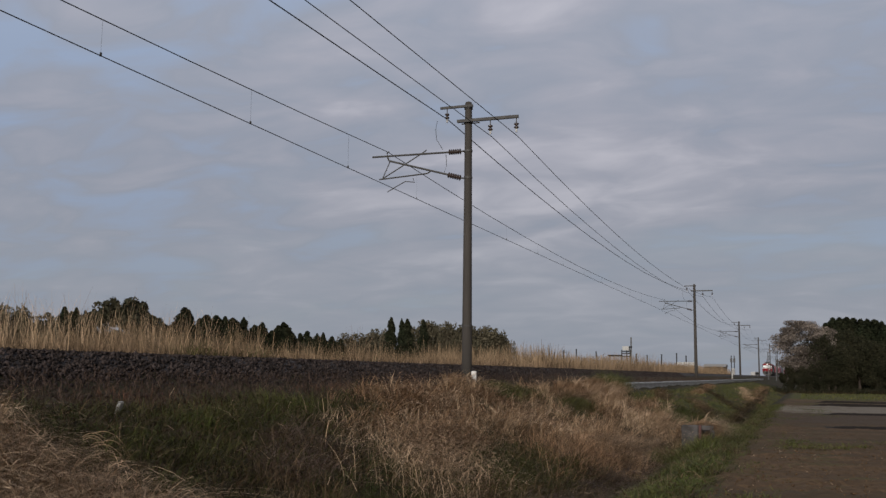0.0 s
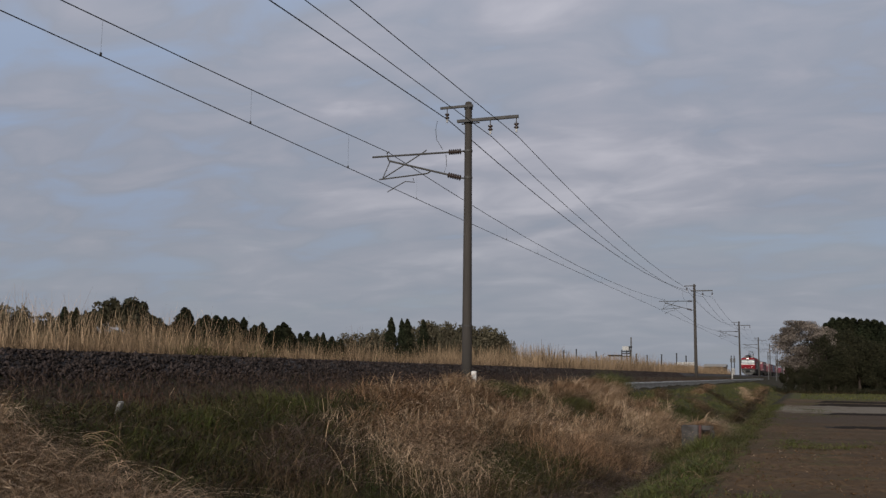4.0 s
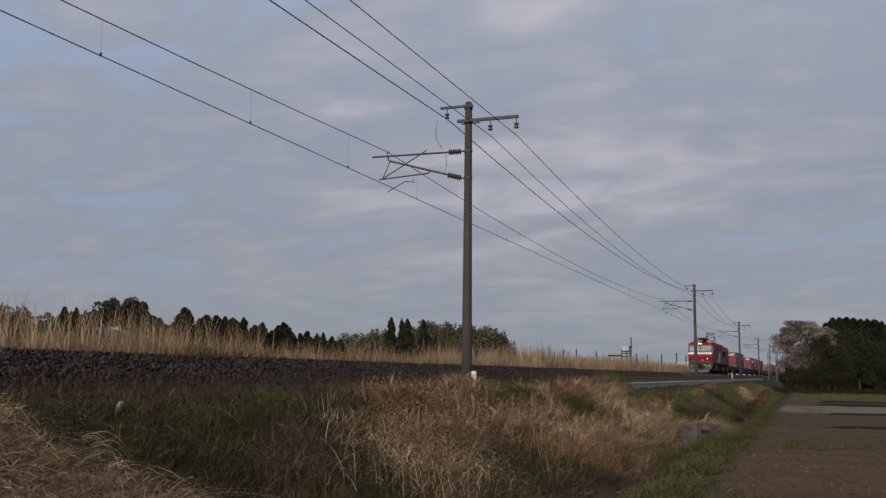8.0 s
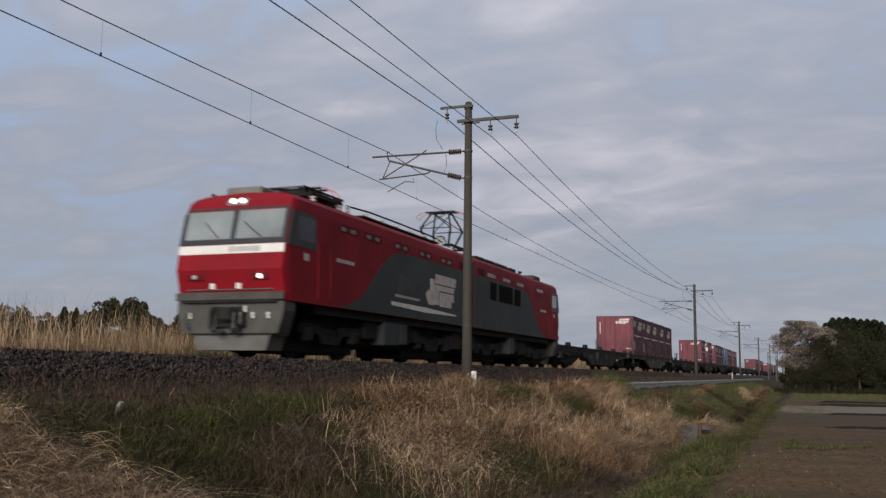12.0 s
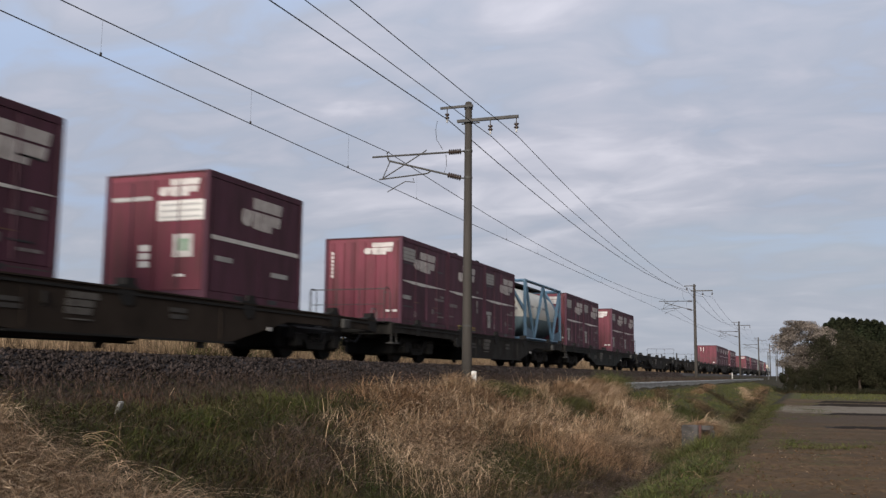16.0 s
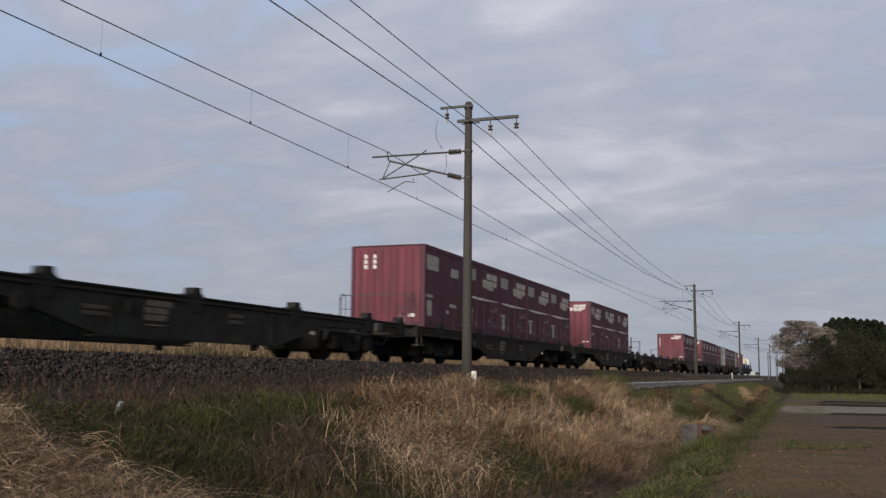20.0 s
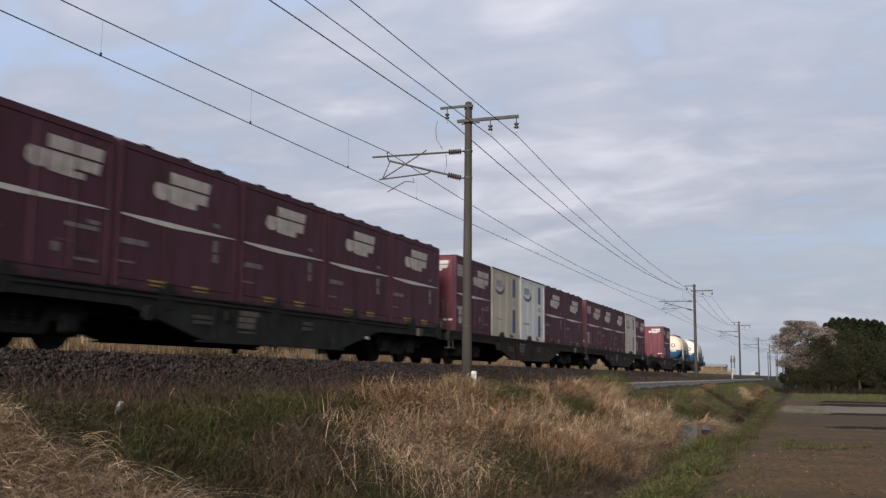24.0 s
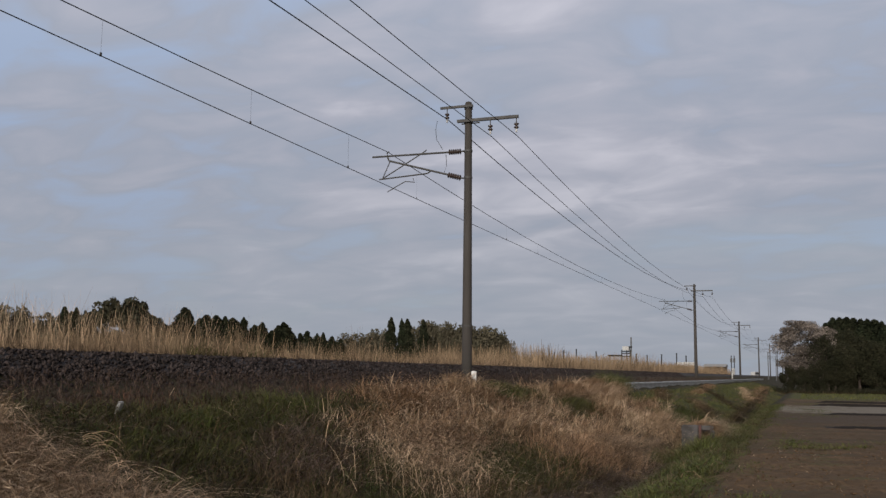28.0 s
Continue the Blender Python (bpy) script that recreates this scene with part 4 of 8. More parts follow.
    part("bus_bar", made_tube([(0.45, 11.6, 4.15), (0.45, 12.0, 4.22), (0.45, 12.3, 4.22), (0.45, 12.5, 4.05)], 0.022), M["dark_steel"], lo)
    for y0, y1 in ((14.9, 15.7), (16.0, 17.0), (17.3, 18.6), (19.0, 19.8)):
        u = part("roof_vent_box", made_box(-0.8, 0.8, y0, y1, 3.66, 3.88, bev=0.03), M["dark_steel"], lo)
        for k in range(4):
            part("vent_slat", made_box(-0.7, 0.7, y0 + 0.1 + k * 0.2, y0 + 0.2 + k * 0.2, 3.88, 3.91), M["steel"], u)
    part("horn", made_tube([(0.5, 21.3, 3.66), (0.5, 21.3, 3.95), (0.5, 21.6, 3.95)], 0.05, 8), M["dark_steel"], lo)
    part("antenna", made_tube([(-1.0, 0.75, 3.5), (-1.0, 0.75, 3.74)], 0.05, 8), M["dark_steel"], lo)
    # running gear and underfloor boxes
    part("solebar", made_box(-1.25, 1.25, 1.7, 12.2, 0.98, 1.19), M["dark_steel"], lo)
    part("solebar", made_box(-1.25, 1.25, 12.8, 23.3, 0.98, 1.19), M["dark_steel"], lo)
    for y in (2.95, 9.75, 15.25, 22.05):
        bogie(lo, y, 2.5, 0.56, "bogie", True)
    for y0, y1, z0, pale in ((5.55, 6.55, 0.36, 1), (6.62, 7.15, 0.40, 1), (7.2, 7.9, 0.45, 0), (17.3, 17.9, 0.38, 1), (18.1, 19.0, 0.5, 0), (19.2, 20.1, 0.4, 0), (11.3, 12.2, 0.4, 0), (12.9, 13.7, 0.42, 0), (8.0, 8.4, 0.5, 0), (4.7, 5.4, 0.5, 0)):
        for sx in (-1, 1):
            part("equipment_box", made_box(*sorted((sx * 0.6, sx * (1.3 if pale else 1.12))), y0, y1, z0, 1.0, bev=0.03), M["loco_grey" if pale else "dark_steel"], lo, "dusty grey underfloor box" if pale else "grimy black underfloor box")
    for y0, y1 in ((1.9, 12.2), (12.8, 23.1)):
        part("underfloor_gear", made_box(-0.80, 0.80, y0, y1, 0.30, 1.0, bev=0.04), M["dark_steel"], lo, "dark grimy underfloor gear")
    part("air_tank", made_tube([(0.9, 11.0, 0.7), (0.9, 12.4, 0.7)], 0.2, 12), M["dark_steel"], lo)
    return ride(lo, 0.0)


build_loco()

# ---------------------------------------------------------------- wagons
PITCH, SLOT0, SLOT = 20.4, 0.65, 3.82


def sill_outline():
    return [(0.55, 0.98), (19.85, 0.98), (19.85, 0.74), (15.3, 0.71), (13.2, 0.23), (12.9, 0.20), (7.5, 0.20), (7.2, 0.23), (5.1, 0.71), (0.55, 0.74)]


def build_wagon():
    wg = thing("container_wagon", "grimy dark grey flat container wagon on two bogies", "railway wagon", "wagons of the freight train")
    for sx in (-1, 1):
        bm = bmesh.new()
        plate(bm, sill_outline(), "x", sx * 1.20 - 0.06, 0.12)
        part("side_sill", bm, M["wagon"], wg, "deep fish-bellied side sill")
        part("sill_flange", made_box(sx * 1.20 - 0.12, sx * 1.20 + 0.09, 0.5, 19.9, 0.975, 1.005), M["wagon"], wg)
        part("belly_flange", made_box(sx * 1.20 - 0.10, sx * 1.20 + 0.085, 7.2, 13.2, 0.17, 0.205), M["dark_steel"], wg, "dark flange under the belly")
        # dark strip stands in for the shadow that the flange drops on the sill
        part("rope_rail", made_box(*sorted((sx * 1.262, sx * 1.285)), 0.6, 19.8, 0.885, 0.93), M["dark_steel"], wg, "thin dark strip for the flange shade along the sill")
        for y in (7.6, 12.7):
            part("stiffener", made_box(sx * 1.20 - 0.09, sx * 1.20 + 0.075, y, y + 0.05, 0.24, 0.97), M["wagon"], wg)
        part("drain_spout", made_box(*sorted((sx * 1.12, sx * 1.24)), 12.1, 12.25, 0.06, 0.18), M["dark_steel"], wg)
        x0, x1 = sorted((sx * 1.262, sx * 1.272))
        for k, (u0, u1) in enumerate(((8.52, 9.22), (8.48, 9.10), (8.46, 9.06))):
            part("sill_mark", made_box(x0, x1, u0, u1, 0.74 - 0.125 * k, 0.845 - 0.125 * k), M["mark_dirty"], wg, "dirty pale lettering bar")
        part("sill_mark", made_box(x0, x1, 8.5, 9.1, 0.40, 0.425), M["mark_dirty"], wg)
        for k in range(2):
            part("sill_mark", made_box(x0, x1, 6.9, 7.55, 0.50 + k * 0.10, 0.57 + k * 0.10), M["mark_faint"], wg)
            part("sill_mark", made_box(x0, x1, 11.1, 11.6, 0.56 + k * 0.12, 0.64 + k * 0.12), M["mark_faint"], wg)
        part("pull_handle", made_tube([(sx * 1.27, 8.0, 0.80), (sx * 1.29, 8.0, 0.62), (sx * 1.27, 8.0, 0.58)], 0.03, 6), M["dark_steel"], wg)
        part("white_tip", made_box(*sorted((sx * 1.27, sx * 1.30)), 14.45, 14.60, 0.48, 0.56), M["label_grey"], wg, "small white tipped lever end")
        part("junction_box", made_box(*sorted((sx * 1.262, sx * 1.36)), 17.9, 18.25, 0.70, 0.93, bev=0.02), M["skirt_grey"], wg, "grey box at the wagon end")
        for k in range(6):
            y = SLOT0 + k * SLOT + (1.66 if k < 5 else -0.05)
            bm = bmesh.new()
            plate(bm, [(y - 0.42, 1.0), (y - 0.30, 1.045), (y - 0.14, 1.06), (y - 0.12, 1.17), (y + 0.10, 1.18), (y + 0.13, 1.07), (y + 0.24, 1.0)], "x", sx * 1.20 - 0.12, 0.21)
            part("corner_guide", bm, M["dark_steel"], wg, "black hump-shaped container guide")
            bm = bmesh.new()
            plate(bm, [(y - 0.30, 0.97), (y - 0.22, 0.80), (y - 0.10, 0.70), (y + 0.08, 0.72), (y + 0.20, 0.97)], "x", sx * 1.20 + (0.062 if sx > 0 else -0.082), 0.02)
            part("guide_bracket", bm, M["dark_steel"], wg, "greasy dark bracket plate below a guide")
        part("hand_wheel", made_tube([(sx * 1.22, 5.6, 0.62), (sx * 1.31, 5.6, 0.62)], 0.14, 12), M["dark_steel"], wg)
        for y in (0.4, 0.75):
            part("step_iron", made_tube([(sx * 1.22, y, 0.95), (sx * 1.24, y, 0.45)], 0.02), M["arm"], wg)
        part("step_tread", made_box(*sorted((sx * 1.10, sx * 1.30)), 0.36, 0.80, 0.43, 0.47), M["arm"], wg)
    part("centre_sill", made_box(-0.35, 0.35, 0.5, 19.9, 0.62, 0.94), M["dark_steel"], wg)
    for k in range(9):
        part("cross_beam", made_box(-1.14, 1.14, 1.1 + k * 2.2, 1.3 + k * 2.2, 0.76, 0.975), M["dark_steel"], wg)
    for y0, y1 in ((0.35, 0.6), (19.8, 20.05)):
        part("end_beam", made_box(-1.26, 1.26, y0, y1, 0.68, 1.0, bev=0.02), M["wagon"], wg)
    part("brake_tank", made_tube([(0.5, 8.6, 0.55), (0.5, 10.2, 0.55)], 0.19, 12), M["dark_steel"], wg)
    part("end_deck", made_box(-1.2, 1.2, 0.1, 0.62, 1.005, 1.03), M["dark_steel"], wg)
    # railing at the end platform
    bm = bmesh.new()
    for x in (-1.12, -0.35, 0.35, 1.12):
        tube(bm, [(x, 0.16, 1.0), (x, 0.16, 1.92)], 0.011)
    tube(bm, [(-1.16, 0.16, 1.80), (-1.10, 0.16, 1.92), (1.10, 0.16, 1.92), (1.16, 0.16, 1.80)], 0.016)
    tube(bm, [(-1.12, 0.16, 1.5), (1.12, 0.16, 1.5)], 0.010)
    part("end_railing", bm, M["arm"], wg, "thin steel end railing")
    for sx in (-1, 1):
        x = sx * 1.14
        part("hand_rail", made_tube([(x, 0.10, 0.98), (x, 0.10, 1.82), (x, 0.15, 1.93), (x, 0.24, 1.96), (x, 0.36, 1.96), (x, 0.45, 1.93), (x, 0.50, 1.82), (x, 0.50, 0.98)], 0.013), M["arm"], wg, "curved steel hand rail")
        part("hand_rail", made_tube([(x, PITCH - 0.14, 0.72), (x, PITCH - 0.14, 1.25), (x, PITCH - 0.2, 1.32), (x, PITCH - 0.42, 1.32), (x, PITCH - 0.48, 1.25), (x, PITCH - 0.48, 0.98)], 0.016), M["steel"], wg, "low curved steel hand rail")
    for y in (3.1, 17.3):
        bogie(wg, y, 1.9, 0.43)
    coupler(wg, 0.12, 1)
    coupler(wg, PITCH - 0.12, -1)
    return wg


SLACK = {1: -0.35, 2: -0.75, 3: -0.65, 4: -0.40, 5: -0.45, 6: -0.50, 7: -0.60, 8: -0.40, 9: -0.20, 10: -0.40, 11: -0.20, 13: -0.10, 14: -0.15, 15: -0.10, 17: 0.30}
first_wagon = build_wagon()
ride(first_wagon, LOCO_LEN)
for k in range(1, 18):
    ride(copy_thing(first_wagon, pose(0, 0, 0)), LOCO_LEN + PITCH * k + SLACK.get(k, 0.0))
for n, paint in ((1, "wagon_pale"), (14, "wagon_rust"), (7, "wagon_rust"), (3, "wagon_rust"), (8, "wagon_green"), (12, "wagon_pale"), (13, "wagon_green"), (5, "wagon_green")):
    for ob in TRAIN[n + 1][0].children:
        if ob.name.startswith(("side_sill", "sill_flange", "stiffener")):
            ob.data = ob.data.copy()
            ob.data.materials[0] = M[paint]
last_wagon = TRAIN[-1][0]
for ob in [o for o in TRAIN[8][0].children if o.name.startswith("hand_rail")] + [o for o in last_wagon.children if o.name.startswith(("end_railing", "hand_rail"))]:
    bpy.data.objects.remove(ob)

# ---------------------------------------------------------------- containers
CL, CW, CH = 3.715, 1.225, 2.5
Z0 = 1.012


def logo(parent, axis, at, thick, u0, w0, wide, tall):
    """Plain white blocks where a company mark stands: a top bar over a stepped lower row."""
    for o in ([(0.0, 0.20), (0.05, 0.07), (0.13, 0.05), (0.22, 0.10), (0.26, 0.56), (0.05, 0.57), (0.01, 0.46)], [(0.265, 0.03), (0.45, 0.0), (0.49, 0.57), (0.275, 0.57)],
              [(0.465, 0.0), (0.73, 0.0), (0.745, 0.22), (0.93, 0.22), (0.96, 0.57), (0.505, 0.57)], [(0.27, 0.64), (0.97, 0.64), (1.0, 1.0), (0.27, 1.0)]):
        bm = bmesh.new()
        plate(bm, [(u0 + q * wide, w0 + w * tall) for q, w in o], axis, at, thick)
        part("company_mark", bm, M["mark_white"], parent, "plain weathered white shape")


def container_shell(name, label, paint, door, roof, group, pocket="black"):
    c = thing(name, label, "shipping container", group)
    part("floor_frame", made_box(-CW + 0.02, CW - 0.02, 0.02, CL - 0.02, 0.0, 0.16), door, c)
    part("inner_body", made_box(-CW + 0.045, CW - 0.045, 0.045, CL - 0.045, 0.15, CH - 0.03), paint, c)
    part("roof_panel", made_box(-CW + 0.01, CW - 0.01, 0.01, CL - 0.01, CH - 0.035, CH, bev=0.012), roof, c, "weathered roof sheet")
    for x in (-1, 1):
        for y in ((0.62, 1.75, 2.85) if group.startswith("maroon") and pocket != "black" else ()):
            part("roof_bracket", made_box(*sorted((x * (CW - 0.005), x * (CW - 0.12))), y, y + 0.26, CH - 0.01, CH + 0.035, bev=0.01), M["dark_steel"], c, "dark lifting bracket at the roof edge")
        for y in (0.0, CL - 0.11):
            part("corner_post", made_box(*sorted((x * CW, x * (CW - 0.10))), y, y + 0.11, 0.0, CH - 0.01, bev=0.015), door, c)
        part("top_rail", made_box(*sorted((x * (CW - 0.002), x * (CW - 0.07))), 0.1, CL - 0.1, CH - 0.13, CH - 0.02), door, c)
        part("bottom_rail", made_box(*sorted((x * (CW - 0.002), x * (CW - 0.08))), 0.1, CL - 0.1, 0.0, 0.14), door, c)
        for k in range(2):
            part("fork_pocket", made_box(*sorted((x * CW, x * (CW - 0.05))), 1.0 + k * 1.3, 1.36 + k * 1.3, 0.03, 0.12), M["black"], c)
            if pocket != "black":
                part("pocket_rim", made_box(*sorted((x * (CW + 0.006), x * (CW - 0.05))), 0.95 + k * 1.3, 1.41 + k * 1.3, 0.15, 0.19), M[pocket], c, "yellow rim over a fork pocket")
                part("pocket_rim", made_box(*sorted((x * (CW + 0.006), x * (CW - 0.05))), 0.97 + k * 1.3, 1.39 + k * 1.3, 0.085, 0.11), M[pocket], c, "yellow rim over a fork pocket")
    return c


def end_ribs(c, paint, y, sgn, n=7):
    for k in range(n):
        x = -CW + 0.22 + k * (2 * CW - 0.44) / (n - 1)
        yy = sorted((y + sgn * 0.045, y + sgn * 0.008))
        part("end_rib", made_box(x - 0.075, x + 0.075, *yy, 0.16, CH - 0.13, bev=0.012), paint, c)


def build_maroon(kind, label):
    """Twelve-foot steel container. kind: 'doors' with side doors and many labels, 'middle' the same with its mark in the middle, 'plain' with plain sheets."""
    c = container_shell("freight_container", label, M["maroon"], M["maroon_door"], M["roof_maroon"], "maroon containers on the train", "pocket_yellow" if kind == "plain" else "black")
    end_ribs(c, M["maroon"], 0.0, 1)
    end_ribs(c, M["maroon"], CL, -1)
    for sx in (-1, 1):
        a, t = (CW - 0.030, 0.022) if sx > 0 else (-CW + 0.008, 0.022)
        la, lt = (CW - 0.008, 0.007) if sx > 0 else (-CW + 0.001, 0.007)
        ys = (0.14, 1.0, 1.86, 2.72, CL - 0.14) if kind != "plain" else (0.14, 1.29, 2.43, CL - 0.14)
        for y0, y1 in zip(ys, ys[1:]):
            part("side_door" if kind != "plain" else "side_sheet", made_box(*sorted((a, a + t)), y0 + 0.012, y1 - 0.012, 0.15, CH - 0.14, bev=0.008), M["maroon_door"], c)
        if kind != "plain":
            for y in (1.0, 1.86, 2.72):
                part("lock_rod", made_tube([(sx * (CW - 0.004), y + 0.08, 0.2), (sx * (CW - 0.004), y + 0.08, CH - 0.2)], 0.014, 6), M["maroon_door"], c)
            for z, y0, y1 in ((1.74, 0.12, 0.85), (1.72, 2.75, 3.3), (0.50, 0.15, 0.8), (0.46, 2.7, 3.2)):
                part("hinge_bar", made_box(*sorted((la, la + lt)), y0, y1, z, z + 0.035), M["black"], c)
        x = sorted((la, la + lt))
        z1 = 1.18
        bm = bmesh.new()
        plate(bm, [(0.14, z1 + 0.045), (0.9, z1 + 0.005), (1.6, z1 - 0.005), (CL - 0.14, z1 + 0.055), (CL - 0.14, z1 + 0.07), (1.6, z1 + 0.085), (0.9, z1 + 0.085), (0.14, z1 + 0.075)], "x", x[0], x[1] - x[0])
        part("white_stripe", bm, M["white"], c, "tapering white stripe along the side")
        at, wide = {"doors": (1.76, 1.68), "middle": (0.95, 1.70), "plain": (0.97, 1.70)}[kind]
        logo(c, "x", la, lt, at, 1.61, wide, 0.58)
        part("base_edge", made_box(*x, 0.12, CL - 0.12, 0.075, 0.095), M["mark_faint"], c, "pale worn edge of the floor rail")
        if kind != "plain":
            part("label_plate", made_box(*x, 0.06, 0.99, 1.82, 2.20), M["label_grey"], c, "pale plate with plain bars")
            for k in range(3):
                part("label_bar", made_box(*sorted((la, la + lt + 0.003 * sx)), 0.10, 0.94, 1.885 + k * 0.11, 1.90 + k * 0.11), M["label_dull"], c)
            if kind == "doors":
                part("label_plate", made_box(*x, 0.28, 0.60, 0.26, 0.70), M["label_grey"], c, "pale grey-green data plate")
            part("label_plate", made_box(*x, 0.08, 0.70, 0.72, 0.83), M["label_grey"], c)
            part("orange_bar", made_box(*x, 0.95, 1.35, 0.655, 0.68), M["label_orange"], c, "thin orange-brown latch bar")
            part("orange_bar", made_box(*x, 2.45, 2.85, 0.60, 0.62), M["label_orange"], c, "thin orange-brown latch bar")
        for y0, y1, z0, tall in (((1.0, 1.14, 0.24, 0.17), (2.40, 2.54, 0.42, 0.14), (2.66, 3.40, 0.84, 0.07), (3.15, 3.42, 0.94, 0.07), (2.90, 3.38, 0.33, 0.05)) if kind != "plain" else ((0.16, 0.83, 0.74, 0.10), (2.86, 3.00, 0.70, 0.16), (2.86, 3.00, 0.90, 0.22), (2.84, 3.02, 1.38, 0.08), (0.1, 0.5, 0.42, 0.03))):
            part("text_bar", made_box(*x, y0, y1, z0, z0 + tall), M["label_dull"], c)
    logo(c, "y", 0.001, 0.006, 0.04, 1.98, 0.92, 0.34)
    for k in range(7):
        part("text_bar", made_box(-1.0, -0.94, 0.001, 0.007, 1.35 + k * 0.11, 1.43 + k * 0.11), M["white"], c)
    for x in (0.82, 1.02):
        part("text_bar", made_box(x - 0.07, x + 0.07, 0.001, 0.007, 0.34, 0.40), M["white"], c)
    return c


def build_special():
    """The taller-marked container with no stripe, with two small marks on its end."""
    c = container_shell("freight_container", "maroon ribbed steel container, no stripe", M["maroon"], M["maroon_door"], M["roof_maroon"], "maroon containers on the train")
    end_ribs(c, M["maroon"], 0.0, 1, 9)
    end_ribs(c, M["maroon"], CL, -1, 9)
    for sx in (-1, 1):
        a, t = (CW - 0.030, 0.022) if sx > 0 else (-CW + 0.008, 0.022)
        la, lt = (CW - 0.008, 0.007) if sx > 0 else (-CW + 0.001, 0.007)
        for y0, y1 in ((0.14, 1.2), (1.2, 2.5), (2.5, CL - 0.14)):
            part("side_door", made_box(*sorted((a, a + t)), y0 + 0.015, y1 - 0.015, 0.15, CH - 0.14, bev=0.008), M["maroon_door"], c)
        x = sorted((la, la + lt))
        part("label_plate", made_box(*x, 0.2, 1.15, 1.75, 2.2), M["label_grey"], c, "pale blank plate")
        part("label_plate", made_box(*x, 2.35, 3.0, 1.70, 1.98), M["label_grey"], c)
        part("label_plate", made_box(*x, 0.25, 0.6, 0.35, 0.82), M["label_grey"], c, "pale grey-green data plate")
        for y0, y1, z0 in ((0.15, 0.7, 0.9), (2.2, 2.8, 0.72), (1.9, 2.1, 0.5)):
            part("text_bar", made_box(*x, y0, y1, z0, z0 + 0.1), M["label_grey"], c)
    for x0 in (-0.78, -0.48):
        for k in range(3):
            part("text_bar", made_box(x0, x0 + 0.10, 0.001, 0.007, 1.78 + k * 0.16, 1.90 + k * 0.16), M["white"], c)
    part("text_bar", made_box(0.70, 0.90, 0.001, 0.007, 0.30, 0.40), M["white"], c)
    part("end_hook", made_tube([(0.72, -0.02, 0.35), (0.72, -0.02, 0.86), (0.9, -0.02, 0.86), (0.9, -0.02, 0.6)], 0.012), M["maroon_door"], c)
    return c


def build_end_door():
    """Container turned with its labelled doors to the engine."""
    c = container_shell("freight_container", "maroon container with labelled end doors", M["maroon"], M["maroon_door"], M["roof_maroon"], "maroon containers on the train")
    for x0, x1 in ((-CW + 0.12, -0.01), (0.01, CW - 0.12)):
        part("end_door", made_box(x0, x1, 0.012, 0.05, 0.16, CH - 0.14, bev=0.01), M["maroon"], c)
        part("lock_rod", made_tube([((x0 + x1) / 2, 0.0, 0.2), ((x0 + x1) / 2, 0.0, CH - 0.2)], 0.016), M["maroon_door"], c)
    logo(c, "y", 0.001, 0.008, 0.06, 2.0, 0.95, 0.34)
    part("label_plate", made_box(0.05, 1.12, 0.001, 0.009, 1.52, 1.92), M["white"], c, "white plate with plain bars")
    for k in range(3):
        part("label_bar", made_box(0.12, 1.05, -0.003, 0.005, 1.57 + k * 0.12, 1.61 + k * 0.12), M["label_grey"], c)
    part("label_plate", made_box(0.44, 0.90, 0.003, 0.011, 0.80, 1.25), M["mark_white"], c, "white square label with a pale green patch")
    part("label_bar", made_box(0.52, 0.80, 0.000, 0.008, 0.92, 1.16), M["label_green"], c)
    part("text_bar", made_box(0.50, 0.72, 0.001, 0.009, 0.42, 0.47), M["white"], c)
    for k in range(3):
        part("text_bar", made_box(-0.35, -0.1, 0.001, 0.009, 0.62 + k * 0.16, 0.74 + k * 0.16), M["white"], c)
    part("text_bar", made_box(-1.05, -0.1, 0.001, 0.009, 1.95, 2.03), M["label_grey"], c)
    for sx in (-1, 1):
        a, t = (CW - 0.030, 0.022) if sx > 0 else (-CW + 0.008, 0.022)
        la, lt = (CW - 0.008, 0.007) if sx > 0 else (-CW + 0.001, 0.007)
        for y0, y1 in ((0.14, 1.9), (1.9, CL - 0.14)):
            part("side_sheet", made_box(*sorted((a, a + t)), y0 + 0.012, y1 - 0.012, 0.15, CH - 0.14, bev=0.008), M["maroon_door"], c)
        part("white_stripe", made_box(*sorted((la, la + lt)), 0.16, CL - 0.16, 1.16, 1.245), M["white"], c)
        logo(c, "x", la, lt, 1.2, 1.55, 1.6, 0.66)
        for y0, y1, z0 in ((0.3, 0.9, 0.75), (2.4, 3.1, 0.62)):
            part("text_bar", made_box(*sorted((la, la + lt)), y0, y1, z0, z0 + 0.1), M["label_grey"], c)
    return c


